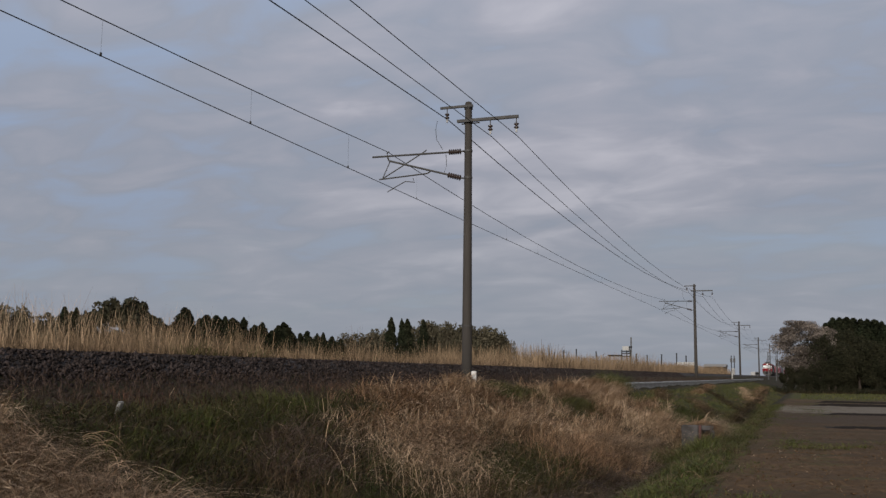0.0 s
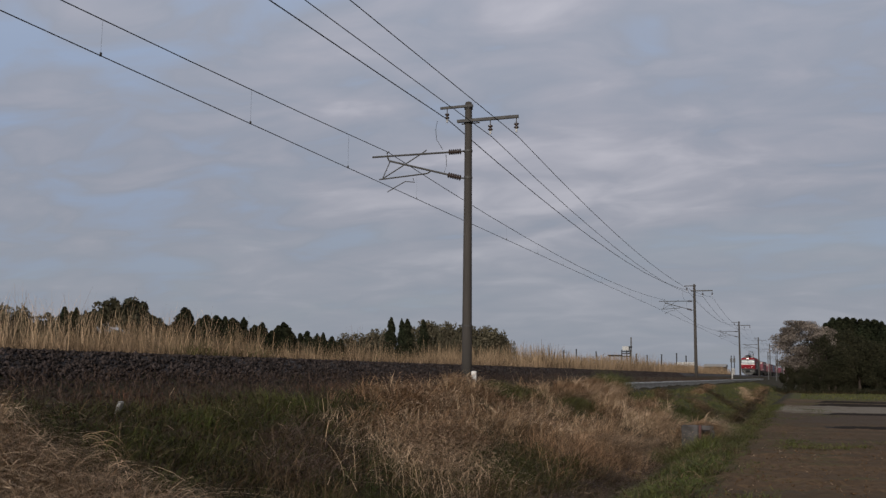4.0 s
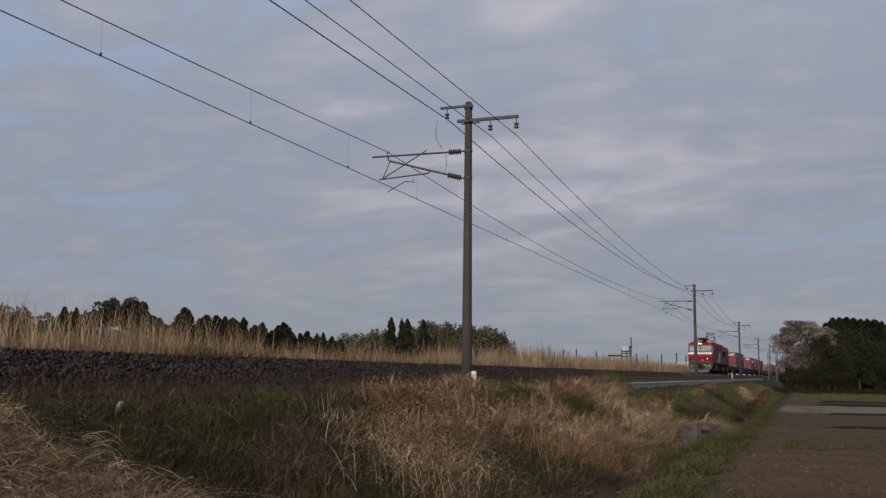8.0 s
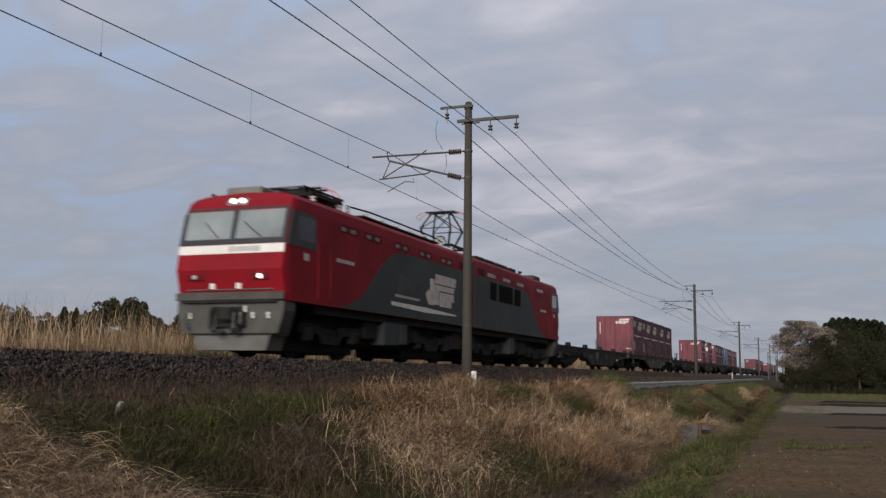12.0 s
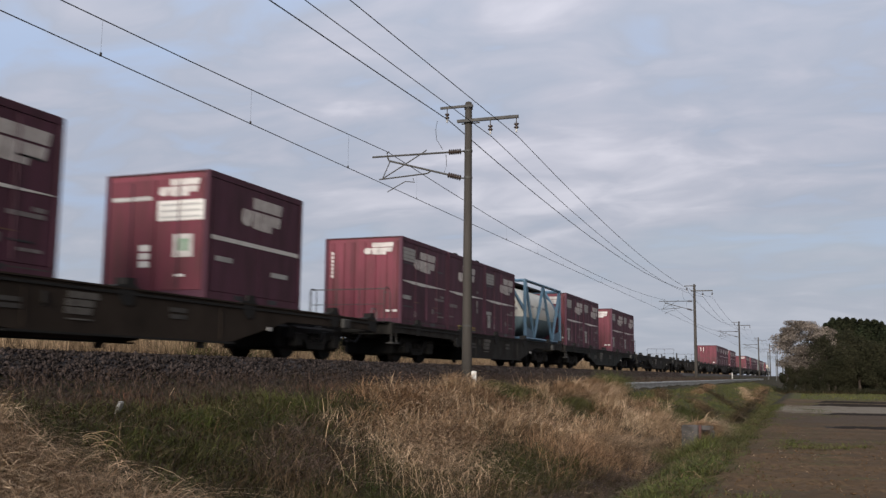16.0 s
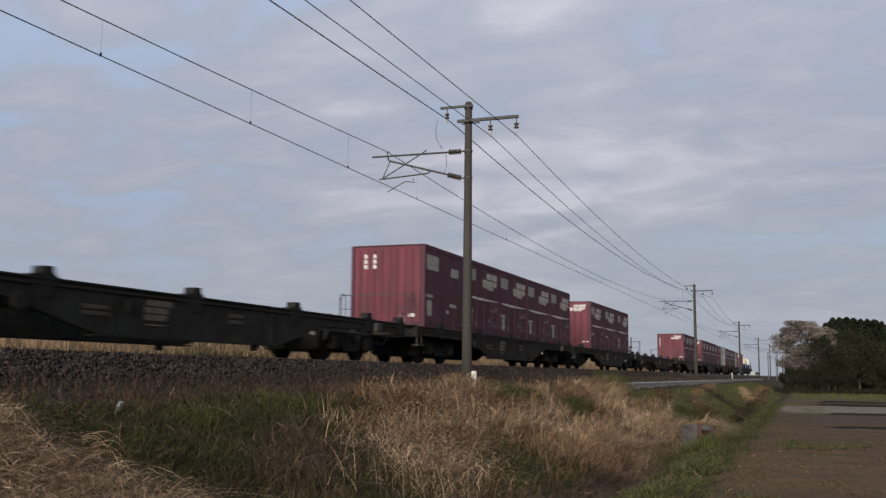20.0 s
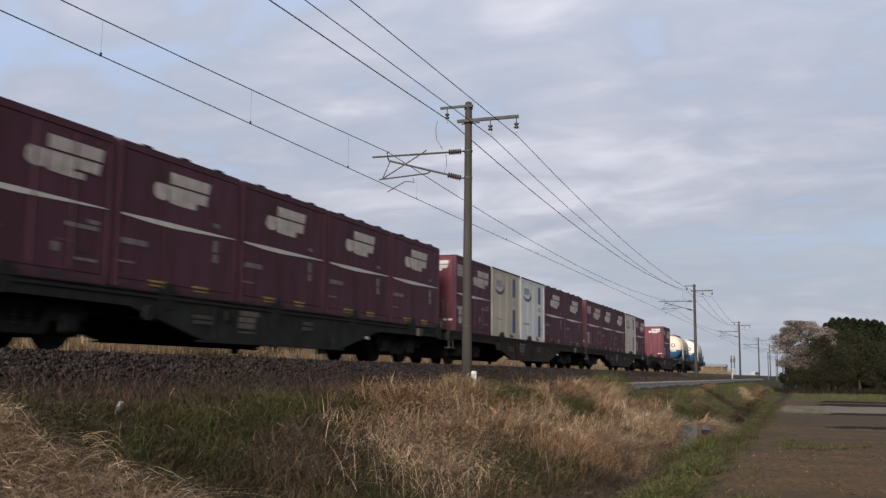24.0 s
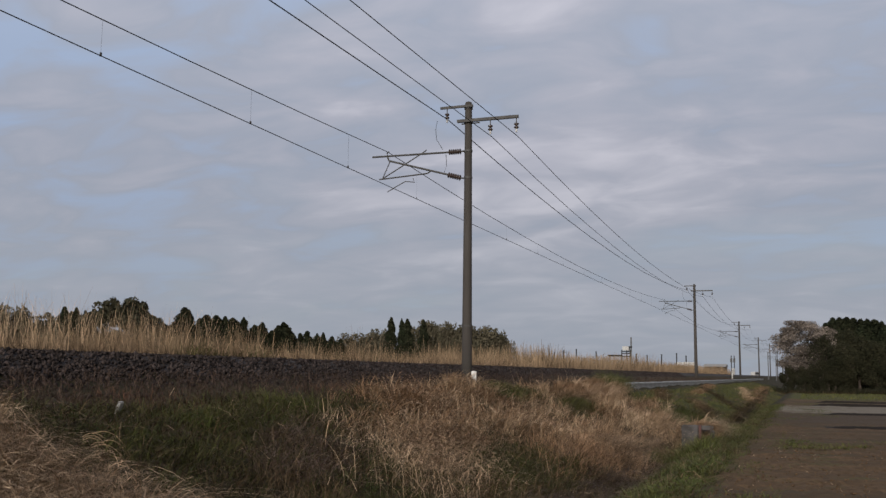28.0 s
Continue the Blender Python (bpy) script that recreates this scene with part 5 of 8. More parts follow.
def build_pale(coat, label):
    """Pale aluminium container with blue bars."""
    paint = M[coat]
    c = container_shell("freight_container", label, paint, paint, paint, "pale containers on the train", "pocket_yellow" if coat == "clean_white" else "black")
    for sx in (-1, 1):
        a, t = (CW - 0.030, 0.022) if sx > 0 else (-CW + 0.008, 0.022)
        la, lt = (CW - 0.008, 0.007) if sx > 0 else (-CW + 0.001, 0.007)
        for y0, y1 in ((0.14, 1.0), (1.0, 1.86), (1.86, 2.72), (2.72, CL - 0.14)):
            part("side_door", made_box(*sorted((a, a + t)), y0 + 0.012, y1 - 0.012, 0.15, CH - 0.14, bev=0.008), paint, c)
        x = sorted((la, la + lt))
        for z0, z1 in ((0.20, 1.10), (1.58, 2.30)):
            part("navy_bar", made_box(*x, 2.66, 3.02, z0, z1), M["navy"], c, "faded navy blue bar")
        part("roof_edge", made_box(*sorted((sx * (CW + 0.004), sx * (CW - 0.05))), 0.02, CL - 0.02, CH - 0.05, CH + 0.006), M["dark_steel"], c, "grimy dark roof edge")
        for y0, y1, z0 in ((0.75, 1.05, 0.44), (0.30, 0.62, 0.30), (1.35, 1.75, 0.40), (2.1, 2.4, 0.34), (1.9, 2.05, 0.22)) if coat == "offwhite" else ():
            part("rust_mark", made_box(*x, y0, y1, z0, z0 + 0.025), M["rust_stain"], c, "thin rusty scrape")
        part("teal_mark", made_box(*x, 2.66, 3.02, 1.24, 1.44), M["mark_teal"], c, "pale teal square between the bars")
        bm = bmesh.new()
        n = 16
        ring = [(0.98 + 0.60 * math.cos(q), 1.80 + 0.24 * math.sin(q)) for q in [radians(200 + 195 * k / n) for k in range(n + 1)]]
        inner = [(0.93 + 0.52 * math.cos(q), 1.84 + 0.17 * math.sin(q)) for q in [radians(395 - 195 * k / n) for k in range(n + 1)]]
        plate(bm, ring + inner, "x", la, lt)
        part("crescent_mark", bm, M["navy"], c, "plain sweeping crescent shape")
        for k in range(4):
            part("mark_bar", made_box(*x, 0.52 + k * 0.19, 0.66 + k * 0.19, 1.84, 2.10), M["mark_steel_blue"], c, "plain grey-blue lettering bar")
        part("text_bar", made_box(*x, 0.4, 1.3, 0.62, 0.68), M["label_grey"], c)
        part("text_bar", made_box(*x, 2.95, 3.4, 0.5, 0.56), M["label_grey"], c)
        part("foot_mark", made_box(*x, 0.9, 1.2, 0.02, 0.09), M["yellow"], c)
        part("foot_mark", made_box(*x, 2.5, 2.8, 0.02, 0.09), M["yellow"], c)
    return c


def lathe_y(profile, n=28, squash=1.0, keep=None):
    """A drum along y from (y, radius) pairs."""
    bm = bmesh.new()
    rings = [[bm.verts.new((r * math.sin(k * math.tau / n), y, r * squash * math.cos(k * math.tau / n))) for k in range(n)] for y, r in profile]
    for a, c in zip(rings, rings[1:]):
        for k in range(n):
            bm.faces.new((a[k], a[(k + 1) % n], c[(k + 1) % n], c[k]))
    bm.faces.new(rings[0])
    bm.faces.new(rings[-1][::-1])
    return bm


def split_drum(parent, profile, z_mid, z_cut, upper, lower, n=40):
    """A drum in two paints that meet at the height z_cut."""
    for top in (True, False):
        bm = lathe_y(profile, n)
        bmesh.ops.translate(bm, verts=bm.verts, vec=(0, 0, z_mid))
        geom = list(bm.verts) + list(bm.edges) + list(bm.faces)
        bmesh.ops.bisect_plane(bm, geom=geom, plane_co=(0, 0, z_cut), plane_no=(0, 0, 1 if top else -1), clear_inner=True)
        part("tank_shell" if top else "tank_belly", bm, upper if top else lower, parent, "white upper shell" if top else "blue lower shell", True)


def build_frame_tank():
    c = thing("tank_container", "white and teal tank in a pale blue steel frame", "tank container")
    LN = 6.06
    bars = []
    r = 0.065
    for sx in (-1, 1):
        x = sx * (CW - 0.07)
        for y in (0.07, LN - 0.07):
            bars.append(("corner_post", (x, y, 0.0), (x, y, CH)))
        bars.append(("top_rail", (x, 0, CH - 0.06), (x, LN, CH - 0.06)))
        bars.append(("bottom_rail", (x, 0, 0.08), (x, LN, 0.08)))
        for a, b2, up in ((0.15, 1.45, False), (1.45, 2.95, True), (2.95, 4.5, False), (4.5, 5.9, True)):
            z0, z1 = (CH - 0.1, 0.12) if not up else (0.12, CH - 0.1)
            bars.append(("diagonal_brace", (x, a, z0), (x, b2, z1)))
    for y in (0.07, LN - 0.07):
        for z in (0.08, CH - 0.06):
            bars.append(("end_bar", (-CW + 0.05, y, z), (CW - 0.05, y, z)))
        for sx in (-1, 1):
            bars.append(("diagonal_brace", (sx * (CW - 0.1), y, CH * 0.5), (sx * 0.45, y, CH - 0.08)))
    for nm, a, b2 in bars:
        part(nm, made_tube([a, b2], r, 4), M["frame_blue"], c)
    prof = [(0.14, 0.25), (0.17, 0.60), (0.23, 0.85), (0.31, 0.98), (0.42, 1.05), (0.52, 1.07), (LN - 0.52, 1.07), (LN - 0.42, 1.05), (LN - 0.31, 0.98), (LN - 0.23, 0.85), (LN - 0.17, 0.60), (LN - 0.14, 0.25)]
    split_drum(c, prof, 1.23, 0.98, M["tank_white"], M["tank_teal"])
    part("walkway", made_box(-0.5, 0.5, 0.5, LN - 0.5, CH - 0.12, CH - 0.06), M["dark_steel"], c)
    part("manhole", made_tube([(0, 2.4, 2.25), (0, 2.4, CH - 0.02)], 0.3, 14), M["dark_steel"], c)
    mark = part("round_mark", made_tube([(0.55, 0.30, 1.56), (0.55, 0.125, 1.56)], 0.165, 16), M["mark_orange"], c, "round orange mark")
    part("mark_centre", made_tube([(0.55, 0.13, 1.56), (0.55, 0.119, 1.56)], 0.085, 12), M["label_grey"], mark, "pale centre of the mark")
    part("text_bar", made_box(0.20, 0.80, 0.135, 0.3, 1.27, 1.35), M["label_grey"], c)
    for sx in (-1, 1):
        for y0, y1, y2 in ((0.07, 1.40, 1.18), (LN - 0.07, LN - 1.40, LN - 1.18)):
            bm = bmesh.new()
            plate(bm, [(y0, 0.10), (y1, 0.10), (y2, 0.42), (y0, 0.60)], "x", sx * (CW - 0.07) - 0.015, 0.03)
            part("gusset", bm, M["frame_blue"], c, "blue gusset plate at the foot of the frame")
    for y in (1.3, 2.2, 3.2):
        part("text_bar", made_box(1.0, 1.065, y, y + 0.5, 1.42, 1.50), M["label_grey"], c)
    return c


def build_silo_tank(upper, label):
    """Drum for powder on a saddle frame, pale over blue."""
    c = thing("bulk_tank_container", label, "tank container", "white and blue tanks")
    LN = 6.06
    prof = [(0.03, 0.3), (0.06, 0.62), (0.12, 0.88), (0.20, 1.03), (0.28, 1.09), (0.36, 1.115), (LN - 0.50, 1.115), (LN - 0.26, 1.03), (LN - 0.10, 0.82), (LN - 0.02, 0.57), (LN + 0.0, 0.3)]
    split_drum(c, prof, 1.21, 0.98, M[upper], M["tank_blue"])
    for sx in (-1, 1):
        for y0, y1 in ((1.0, 1.9), (LN - 1.9, LN - 1.0)):
            bm = bmesh.new()
            w = 0.55 if y0 < 2 else -0.0
            plate(bm, [(y0 - 0.75, 0.1), (y1 + 0.75, 0.1), (y1 + 0.25, 0.42), (y1 + 0.05, 0.75), (y1, 1.08), (y0, 1.08), (y0 - 0.05, 0.75), (y0 - 0.25, 0.42)], "x", sx * 1.12 - 0.04, 0.08)
            part("saddle", bm, M["tank_blue_shaded"], c, "blue saddle plate")
        part("bottom_rail", made_box(*sorted((sx * 1.02, sx * 1.2)), 0.05, LN - 0.05, 0.0, 0.14), M["tank_blue_shaded"], c)
        part("side_beam", made_box(*sorted((sx * 1.04, sx * 1.16)), 1.6, LN - 1.6, 0.48, 0.60), M["tank_blue_shaded"], c)
        part("under_box", made_box(*sorted((sx * 0.5, sx * 1.02)), 1.7, LN - 1.7, 0.16, 0.50, bev=0.02), M["dark_steel"], c, "dark pipework box under the drum")
        for y in (0.1, LN - 0.1):
            part("end_brace", made_tube([(sx * 1.1, y, 0.1), (sx * 1.1, y + (0.9 if y < 1 else -0.9), 1.0)], 0.06, 6), M["tank_blue_shaded"], c)
        for y in (2.5, 3.4):
            part("outlet", made_tube([(sx * 0.5, y, 0.5), (sx * 0.95, y, 0.35)], 0.12, 10), M["tank_blue_shaded"], c)
        part("valve_box", made_box(*sorted((sx * 0.9, sx * 1.12)), 2.7, 3.3, 0.62, 0.90, bev=0.02), M["tank_blue_shaded"], c)
        part("maker_plate", made_box(*sorted((sx * 1.10, sx * 1.13)), 3.36, 3.5, 0.66, 0.84), M["label_grey"], c, "small pale plate")
        for y in (2.2, 3.0):
            part("text_bar", made_box(*sorted((sx * 1.05, sx * 1.118)), y, y + 0.5, 1.16, 1.26), M["label_grey"], c)
        for y in (0.50, 0.80):
            part("ladder_rail", made_tube([(sx * 1.16, y, 0.14), (sx * 1.15, y, 1.21)] + [(sx * 1.15 * math.cos(q), y, 1.21 + 1.15 * math.sin(q)) for q in (0.3, 0.6, 0.9, 1.2)], 0.022), M[upper], c, "pale ladder rail over the drum")
        for z in (0.45, 0.75, 1.05, 1.35):
            part("ladder_rung", made_tube([(sx * 1.145, 0.50, z), (sx * 1.145, 0.80, z)], 0.014), M[upper], c)
    for y in (0.36,):
        part("drum_band", made_tube([(0, y, 1.21), (0, y + 0.06, 1.21)], 1.120, 40), M[upper], c, "thin seam band round the drum")
    for y in (0.05, LN - 0.15):
        part("end_bar", made_box(-1.15, 1.15, y, y + 0.1, 0.0, 0.14), M["tank_blue"], c)
    part("round_mark", made_tube([(0.36, 0.30, 1.40), (0.36, 0.022, 1.40)], 0.20, 18), M["mark_red"], c, "round orange and pale mark")
    part("mark_centre", made_tube([(0.36, 0.30, 1.40), (0.36, 0.016, 1.40)], 0.12, 18), M["white"], c)
    part("text_bar", made_box(0.15, 0.62, 0.025, 0.20, 0.84, 0.93), M["white"], c)
    part("text_bar", made_box(-0.72, -0.2, 0.04, 0.30, 1.5, 1.55), M["label_grey"], c)
    bm = bmesh.new()
    for x in (-0.34, 0.34):
        box(bm, x - 0.1, x + 0.1, 0.7, LN - 0.4, 2.31, 2.37)
    part("walkway", bm, M["dark_steel"], c, "dark roof walkway")
    for y in (1.4, 2.9, 4.4):
        part("hatch", made_tube([(0, y, 2.24), (0, y, 2.43)], 0.27, 14), M["dark_steel"], c)
    part("top_pipe", made_tube([(-0.62, 0.22, 2.10), (-0.2, 0.30, 2.34), (0.25, 0.45, 2.40), (0.3, 0.8, 2.38)], 0.03), M[upper], c, "pale pipe over the front of the drum")
    for x in (-0.55, 0.1):
        part("top_valve", made_tube([(x, 0.28, 2.12), (x, 0.28, 2.36 if x > 0 else 2.2)], 0.05, 8), M["dark_steel"], c)
    part("text_bar", made_box(-0.55, -0.35, 0.03, 0.25, 0.62, 0.655), M["white"], c)
    return c


doors = build_maroon("doors", "weathered maroon steel container with side doors and a white stripe")
plain = build_maroon("plain", "maroon steel container with plain sides and a white stripe")
middle = build_maroon("middle", "maroon steel container with side doors and a mark in the middle")
MASTERS = {"m": middle, "d": doors, "p": plain, "s": build_special(), "e": build_end_door(), "c": build_pale("cream", "cream container with navy bars"), "w": build_pale("clean_white", "clean white container with navy bars and a crescent"),
           "v": build_pale("offwhite", "dirty off-white container with navy bars and rust marks")}
LOADS = {1: "ddppp", 3: ".d.e.", 4: "mpd..", 5: "dd.dd", 9: "sdddd", 10: ".mmd.", 12: ".dmd.", 13: "dpppp", 14: "dcwpp", 15: "dppvd", 16: "..d.."}
SET = {1: -0.25, 3: -0.55, 4: 0.06, 5: -0.25, 9: 0.15, 10: -0.20, 12: 0.25, 13: 0.14, 14: 0.30, 15: -0.08, 16: 0.55}
USED = set()


def load_train():
    for k, row in LOADS.items():
        for j, kind in enumerate(row):
            if kind == ".":
                continue
            ob = MASTERS[kind]
            if kind in USED:
                ob = copy_thing(ob, pose(0, 0, 0))
            USED.add(kind)
            ride(ob, LOCO_LEN + PITCH * k + SLOT0 + SLOT * j + SET.get(k, 0.0))
    ride(build_frame_tank(), LOCO_LEN + PITCH * 4 + 13.68)
    ride(build_silo_tank("tank_cream", "cream over blue powder tank on a blue saddle frame"), LOCO_LEN + PITCH * 17 + 0.85)
    ride(build_silo_tank("tank_white", "white over blue powder tank on a blue saddle frame"), LOCO_LEN + PITCH * 17 + 13.85)


load_train()
LIFT = {ob.name for ob, s in TRAIN if ob["category"] in ("shipping container", "tank container")}
# end of the train: hooped hand rails and hoses on the last wagon
for x in (-1.12, 1.12):
    part("hand_rail", made_tube([(x, 19.55, 1.0), (x, 19.55, 1.72), (x, 19.62, 1.80), (x, 19.95, 1.80), (x, 20.04, 1.72), (x, 20.06, 1.35), (x, 20.16, 1.28), (x, 20.30, 1.1), (x, 20.32, 0.8)], 0.018), M["arm"], last_wagon, "hooped steel hand rail at the tail")
    part("tail_step", made_box(*sorted((x - 0.16, x + 0.16)), 20.05, 20.36, 0.84, 0.90), M["dark_steel"], last_wagon)
for x in (0.3, 0.75):
    part("air_hose", made_tube([(x, 20.2, 0.82), (x, 20.42, 0.66), (x, 20.44, 0.44), (x - 0.06, 20.34, 0.36)], 0.03), M["black"], last_wagon)

# ---------------------------------------------------------------- grass


def blades(name, x, y, high, wide, lean, material, label, ang=None, segs=3, category="grass"):
    """Many single blades: tapered strips that lean and droop, each from its own spot on the ground."""
    n = len(x)
    z = lie(x, y) - 0.03
    if ang is None:
        ang = RNG.uniform(0, math.tau, n)
    dx, dy = np.cos(ang) * lean * high, np.sin(ang) * lean * high
    face = ang + math.pi / 2 + RNG.normal(0, 0.6, n)
    wx, wy = np.cos(face) * wide / 2, np.sin(face) * wide / 2
    rows = []
    for k in range(segs + 1):
        u = k / segs
        taper = 1 - 0.8 * u ** 1.7
        px, py = x + dx * u ** 1.8, y + dy * u ** 1.8
        pz = z + high * (u - 0.42 * np.clip(lean, 0, 1.7) * u ** 2.3)
        rows.append(np.stack([np.stack([px - wx * taper, py - wy * taper, pz], -1), np.stack([px + wx * taper, py + wy * taper, pz], -1)], 1))
    v = np.stack(rows, 1).reshape(-1, 3)
    per = 2 * (segs + 1)
    q = np.array([(2 * k, 2 * k + 1, 2 * k + 3, 2 * k + 2) for k in range(segs)])
    f = (q[None] + (np.arange(n) * per)[:, None, None]).reshape(-1, 4)
    return tagged(new(name, sheet(name, v, f, material)), label, category, kind="stuff")


def tussocks(name, cx, cy, per, spread, h0, h1, w0, w1, lean0, lean1, material, label, comb=None, segs=3, pull=0.7):
    """Clumps of blades that spring from one root and fall outwards, each clump with its own height and lie."""
    m = len(cx)
    big = RNG.uniform(0.65, 1.25, m)
    lie_way = RNG.uniform(0, math.tau, m) if comb is None else comb + RNG.normal(0, 0.7, m)
    k = np.repeat(np.arange(m), per)
    n = len(k)
    a = RNG.uniform(0, math.tau, n)
    r = np.abs(RNG.normal(0, 1, n)) * spread * big[k]
    x, y = cx[k] + np.cos(a) * r, cy[k] + np.sin(a) * r
    ax, ay = np.cos(a) * 0.8 + np.cos(lie_way[k]) * pull, np.sin(a) * 0.8 + np.sin(lie_way[k]) * pull
    return blades(name, x, y, RNG.uniform(h0, h1, n) * big[k], RNG.uniform(w0, w1, n), RNG.uniform(lean0, lean1, n), material, label, np.arctan2(ay, ax), segs)


def tangle(name, x, y, over, long, wide, material, label, comb=None):
    """Fallen blades that lie across one another over the grass: arched strips in all directions."""
    n = len(x)
    z = lie(x, y) + over
    a = RNG.uniform(0, math.tau, n) if comb is None else comb + RNG.normal(0, 0.9, n)
    bow, tip, turn = RNG.uniform(0.05, 0.45, n), RNG.normal(-0.05, 0.35, n), RNG.normal(0, 0.22, n)
    rows = []
    for k in range(5):
        u = k / 4
        b = a + turn * u
        px, py = x + np.cos(b) * long * (u - 0.5), y + np.sin(b) * long * (u - 0.5)
        pz = np.maximum(z + long * (bow * (u - u * u) * 1.6 + tip * (u - 0.5)), lie(px, py) + 0.01)
        half = wide * (0.5 - 0.38 * u)
        tilt = RNG.uniform(-0.6, 0.6, n)
        ox, oy, oz = -np.sin(b) * half, np.cos(b) * half, half * tilt
        rows.append(np.stack([np.stack([px - ox, py - oy, pz - oz], -1), np.stack([px + ox, py + oy, pz + oz], -1)], 1))
    v = np.stack(rows, 1).reshape(-1, 3)
    q = np.array([(2 * k, 2 * k + 1, 2 * k + 3, 2 * k + 2) for k in range(4)])
    f = (q[None] + (np.arange(n) * 10)[:, None, None]).reshape(-1, 4)
    return tagged(new(name, sheet(name, v, f, material)), label, "grass", kind="stuff")


def scatter(n, x0, x1, y0, y1, power=1.0, mask=None):
    x = RNG.uniform(x0, x1, n)
    y = y0 + (y1 - y0) * RNG.random(n) ** power
    if mask is not None:
        k = mask(x, y)
        x, y = x[k], y[k]
    return x + bend(y), y


def patchy(x, y, scale, seed, cut):
    v = np.sin(x * scale + seed) * np.sin(y * scale * 0.8 + seed * 2.1) + 0.6 * np.sin(x * scale * 2.3 - y * scale * 1.7 + seed) + 0.4 * np.sin(y * scale * 3.1 + seed * 3)
    return v + RNG.normal(0, 0.3, len(x)) > cut


def on_dry_bank(a, c):
    edge = 15.8 - (a - 4.5) * 1.40 + 0.7 * np.sin(a * 2.2)
    low = 7.25 + 0.06 * (c - 20) + 0.25 * np.sin(c * 0.9) + 0.75 * np.clip((c - 16) / 4, 0, 1) - 0.45 * np.clip((17.5 - c) / 4, 0, 1)
    c = c + RNG.normal(0, 0.7, np.shape(c))
    bare = np.zeros(np.shape(a), dtype=bool)
    for gx, gy, rx, ry in ((5.7, 26.5, 0.5, 2.0), (7.3, 14.8, 0.45, 1.1), (7.5, 18.6, 0.4, 1.1), (6.0, 11.4, 0.7, 1.1), (4.8, 15.6, 0.4, 0.8), (6.3, 17.6, 0.3, 0.9), (5.2, 20.6, 0.3, 1.0), (4.35, 25.6, 0.80, 1.9), (4.95, 23.9, 0.45, 1.3), (7.6, 15.6, 0.5, 1.6), (7.0, 16.6, 0.50, 2.0), (7.45, 18.9, 0.35, 1.3), (5.5, 28.6, 0.35, 2.2), (6.2, 26.0, 0.3, 1.6)):
        bare |= ((a - gx) / rx) ** 2 + ((c - gy) / ry) ** 2 < 1
    return ~bare & (c > edge) & (a < low) & (c < 38.2 - 1.2 * (a - 4.0) ** 1.0 + 1.5 * np.sin(a * 3))


def on_turf(a, c):
    """Olive turf low on the bank above the ditch."""
    mid = 17.0 + 2.0 * (a - 7.2)
    return (((a - 7.2) / 0.95) ** 2 + ((c - mid) / 2.9) ** 2 < 1 + RNG.normal(0, 0.15, np.shape(a))) & (a < 8.2)


def on_dull(a, c):
    """Dull brown patch between the green and the dry grass."""
    return ((a - 5.9 + 0.28 * (c - 11.5)) / 0.75) ** 2 + ((c - 11.5) / 2.3) ** 2 < 1


def on_heap(a, c):
    return (c < 6.88 + 0.19 * (a - 4.3) + 0.25 * np.sin(a * 3.0)) & (a > 4.5 + 0.25 * np.sin(c * 2))


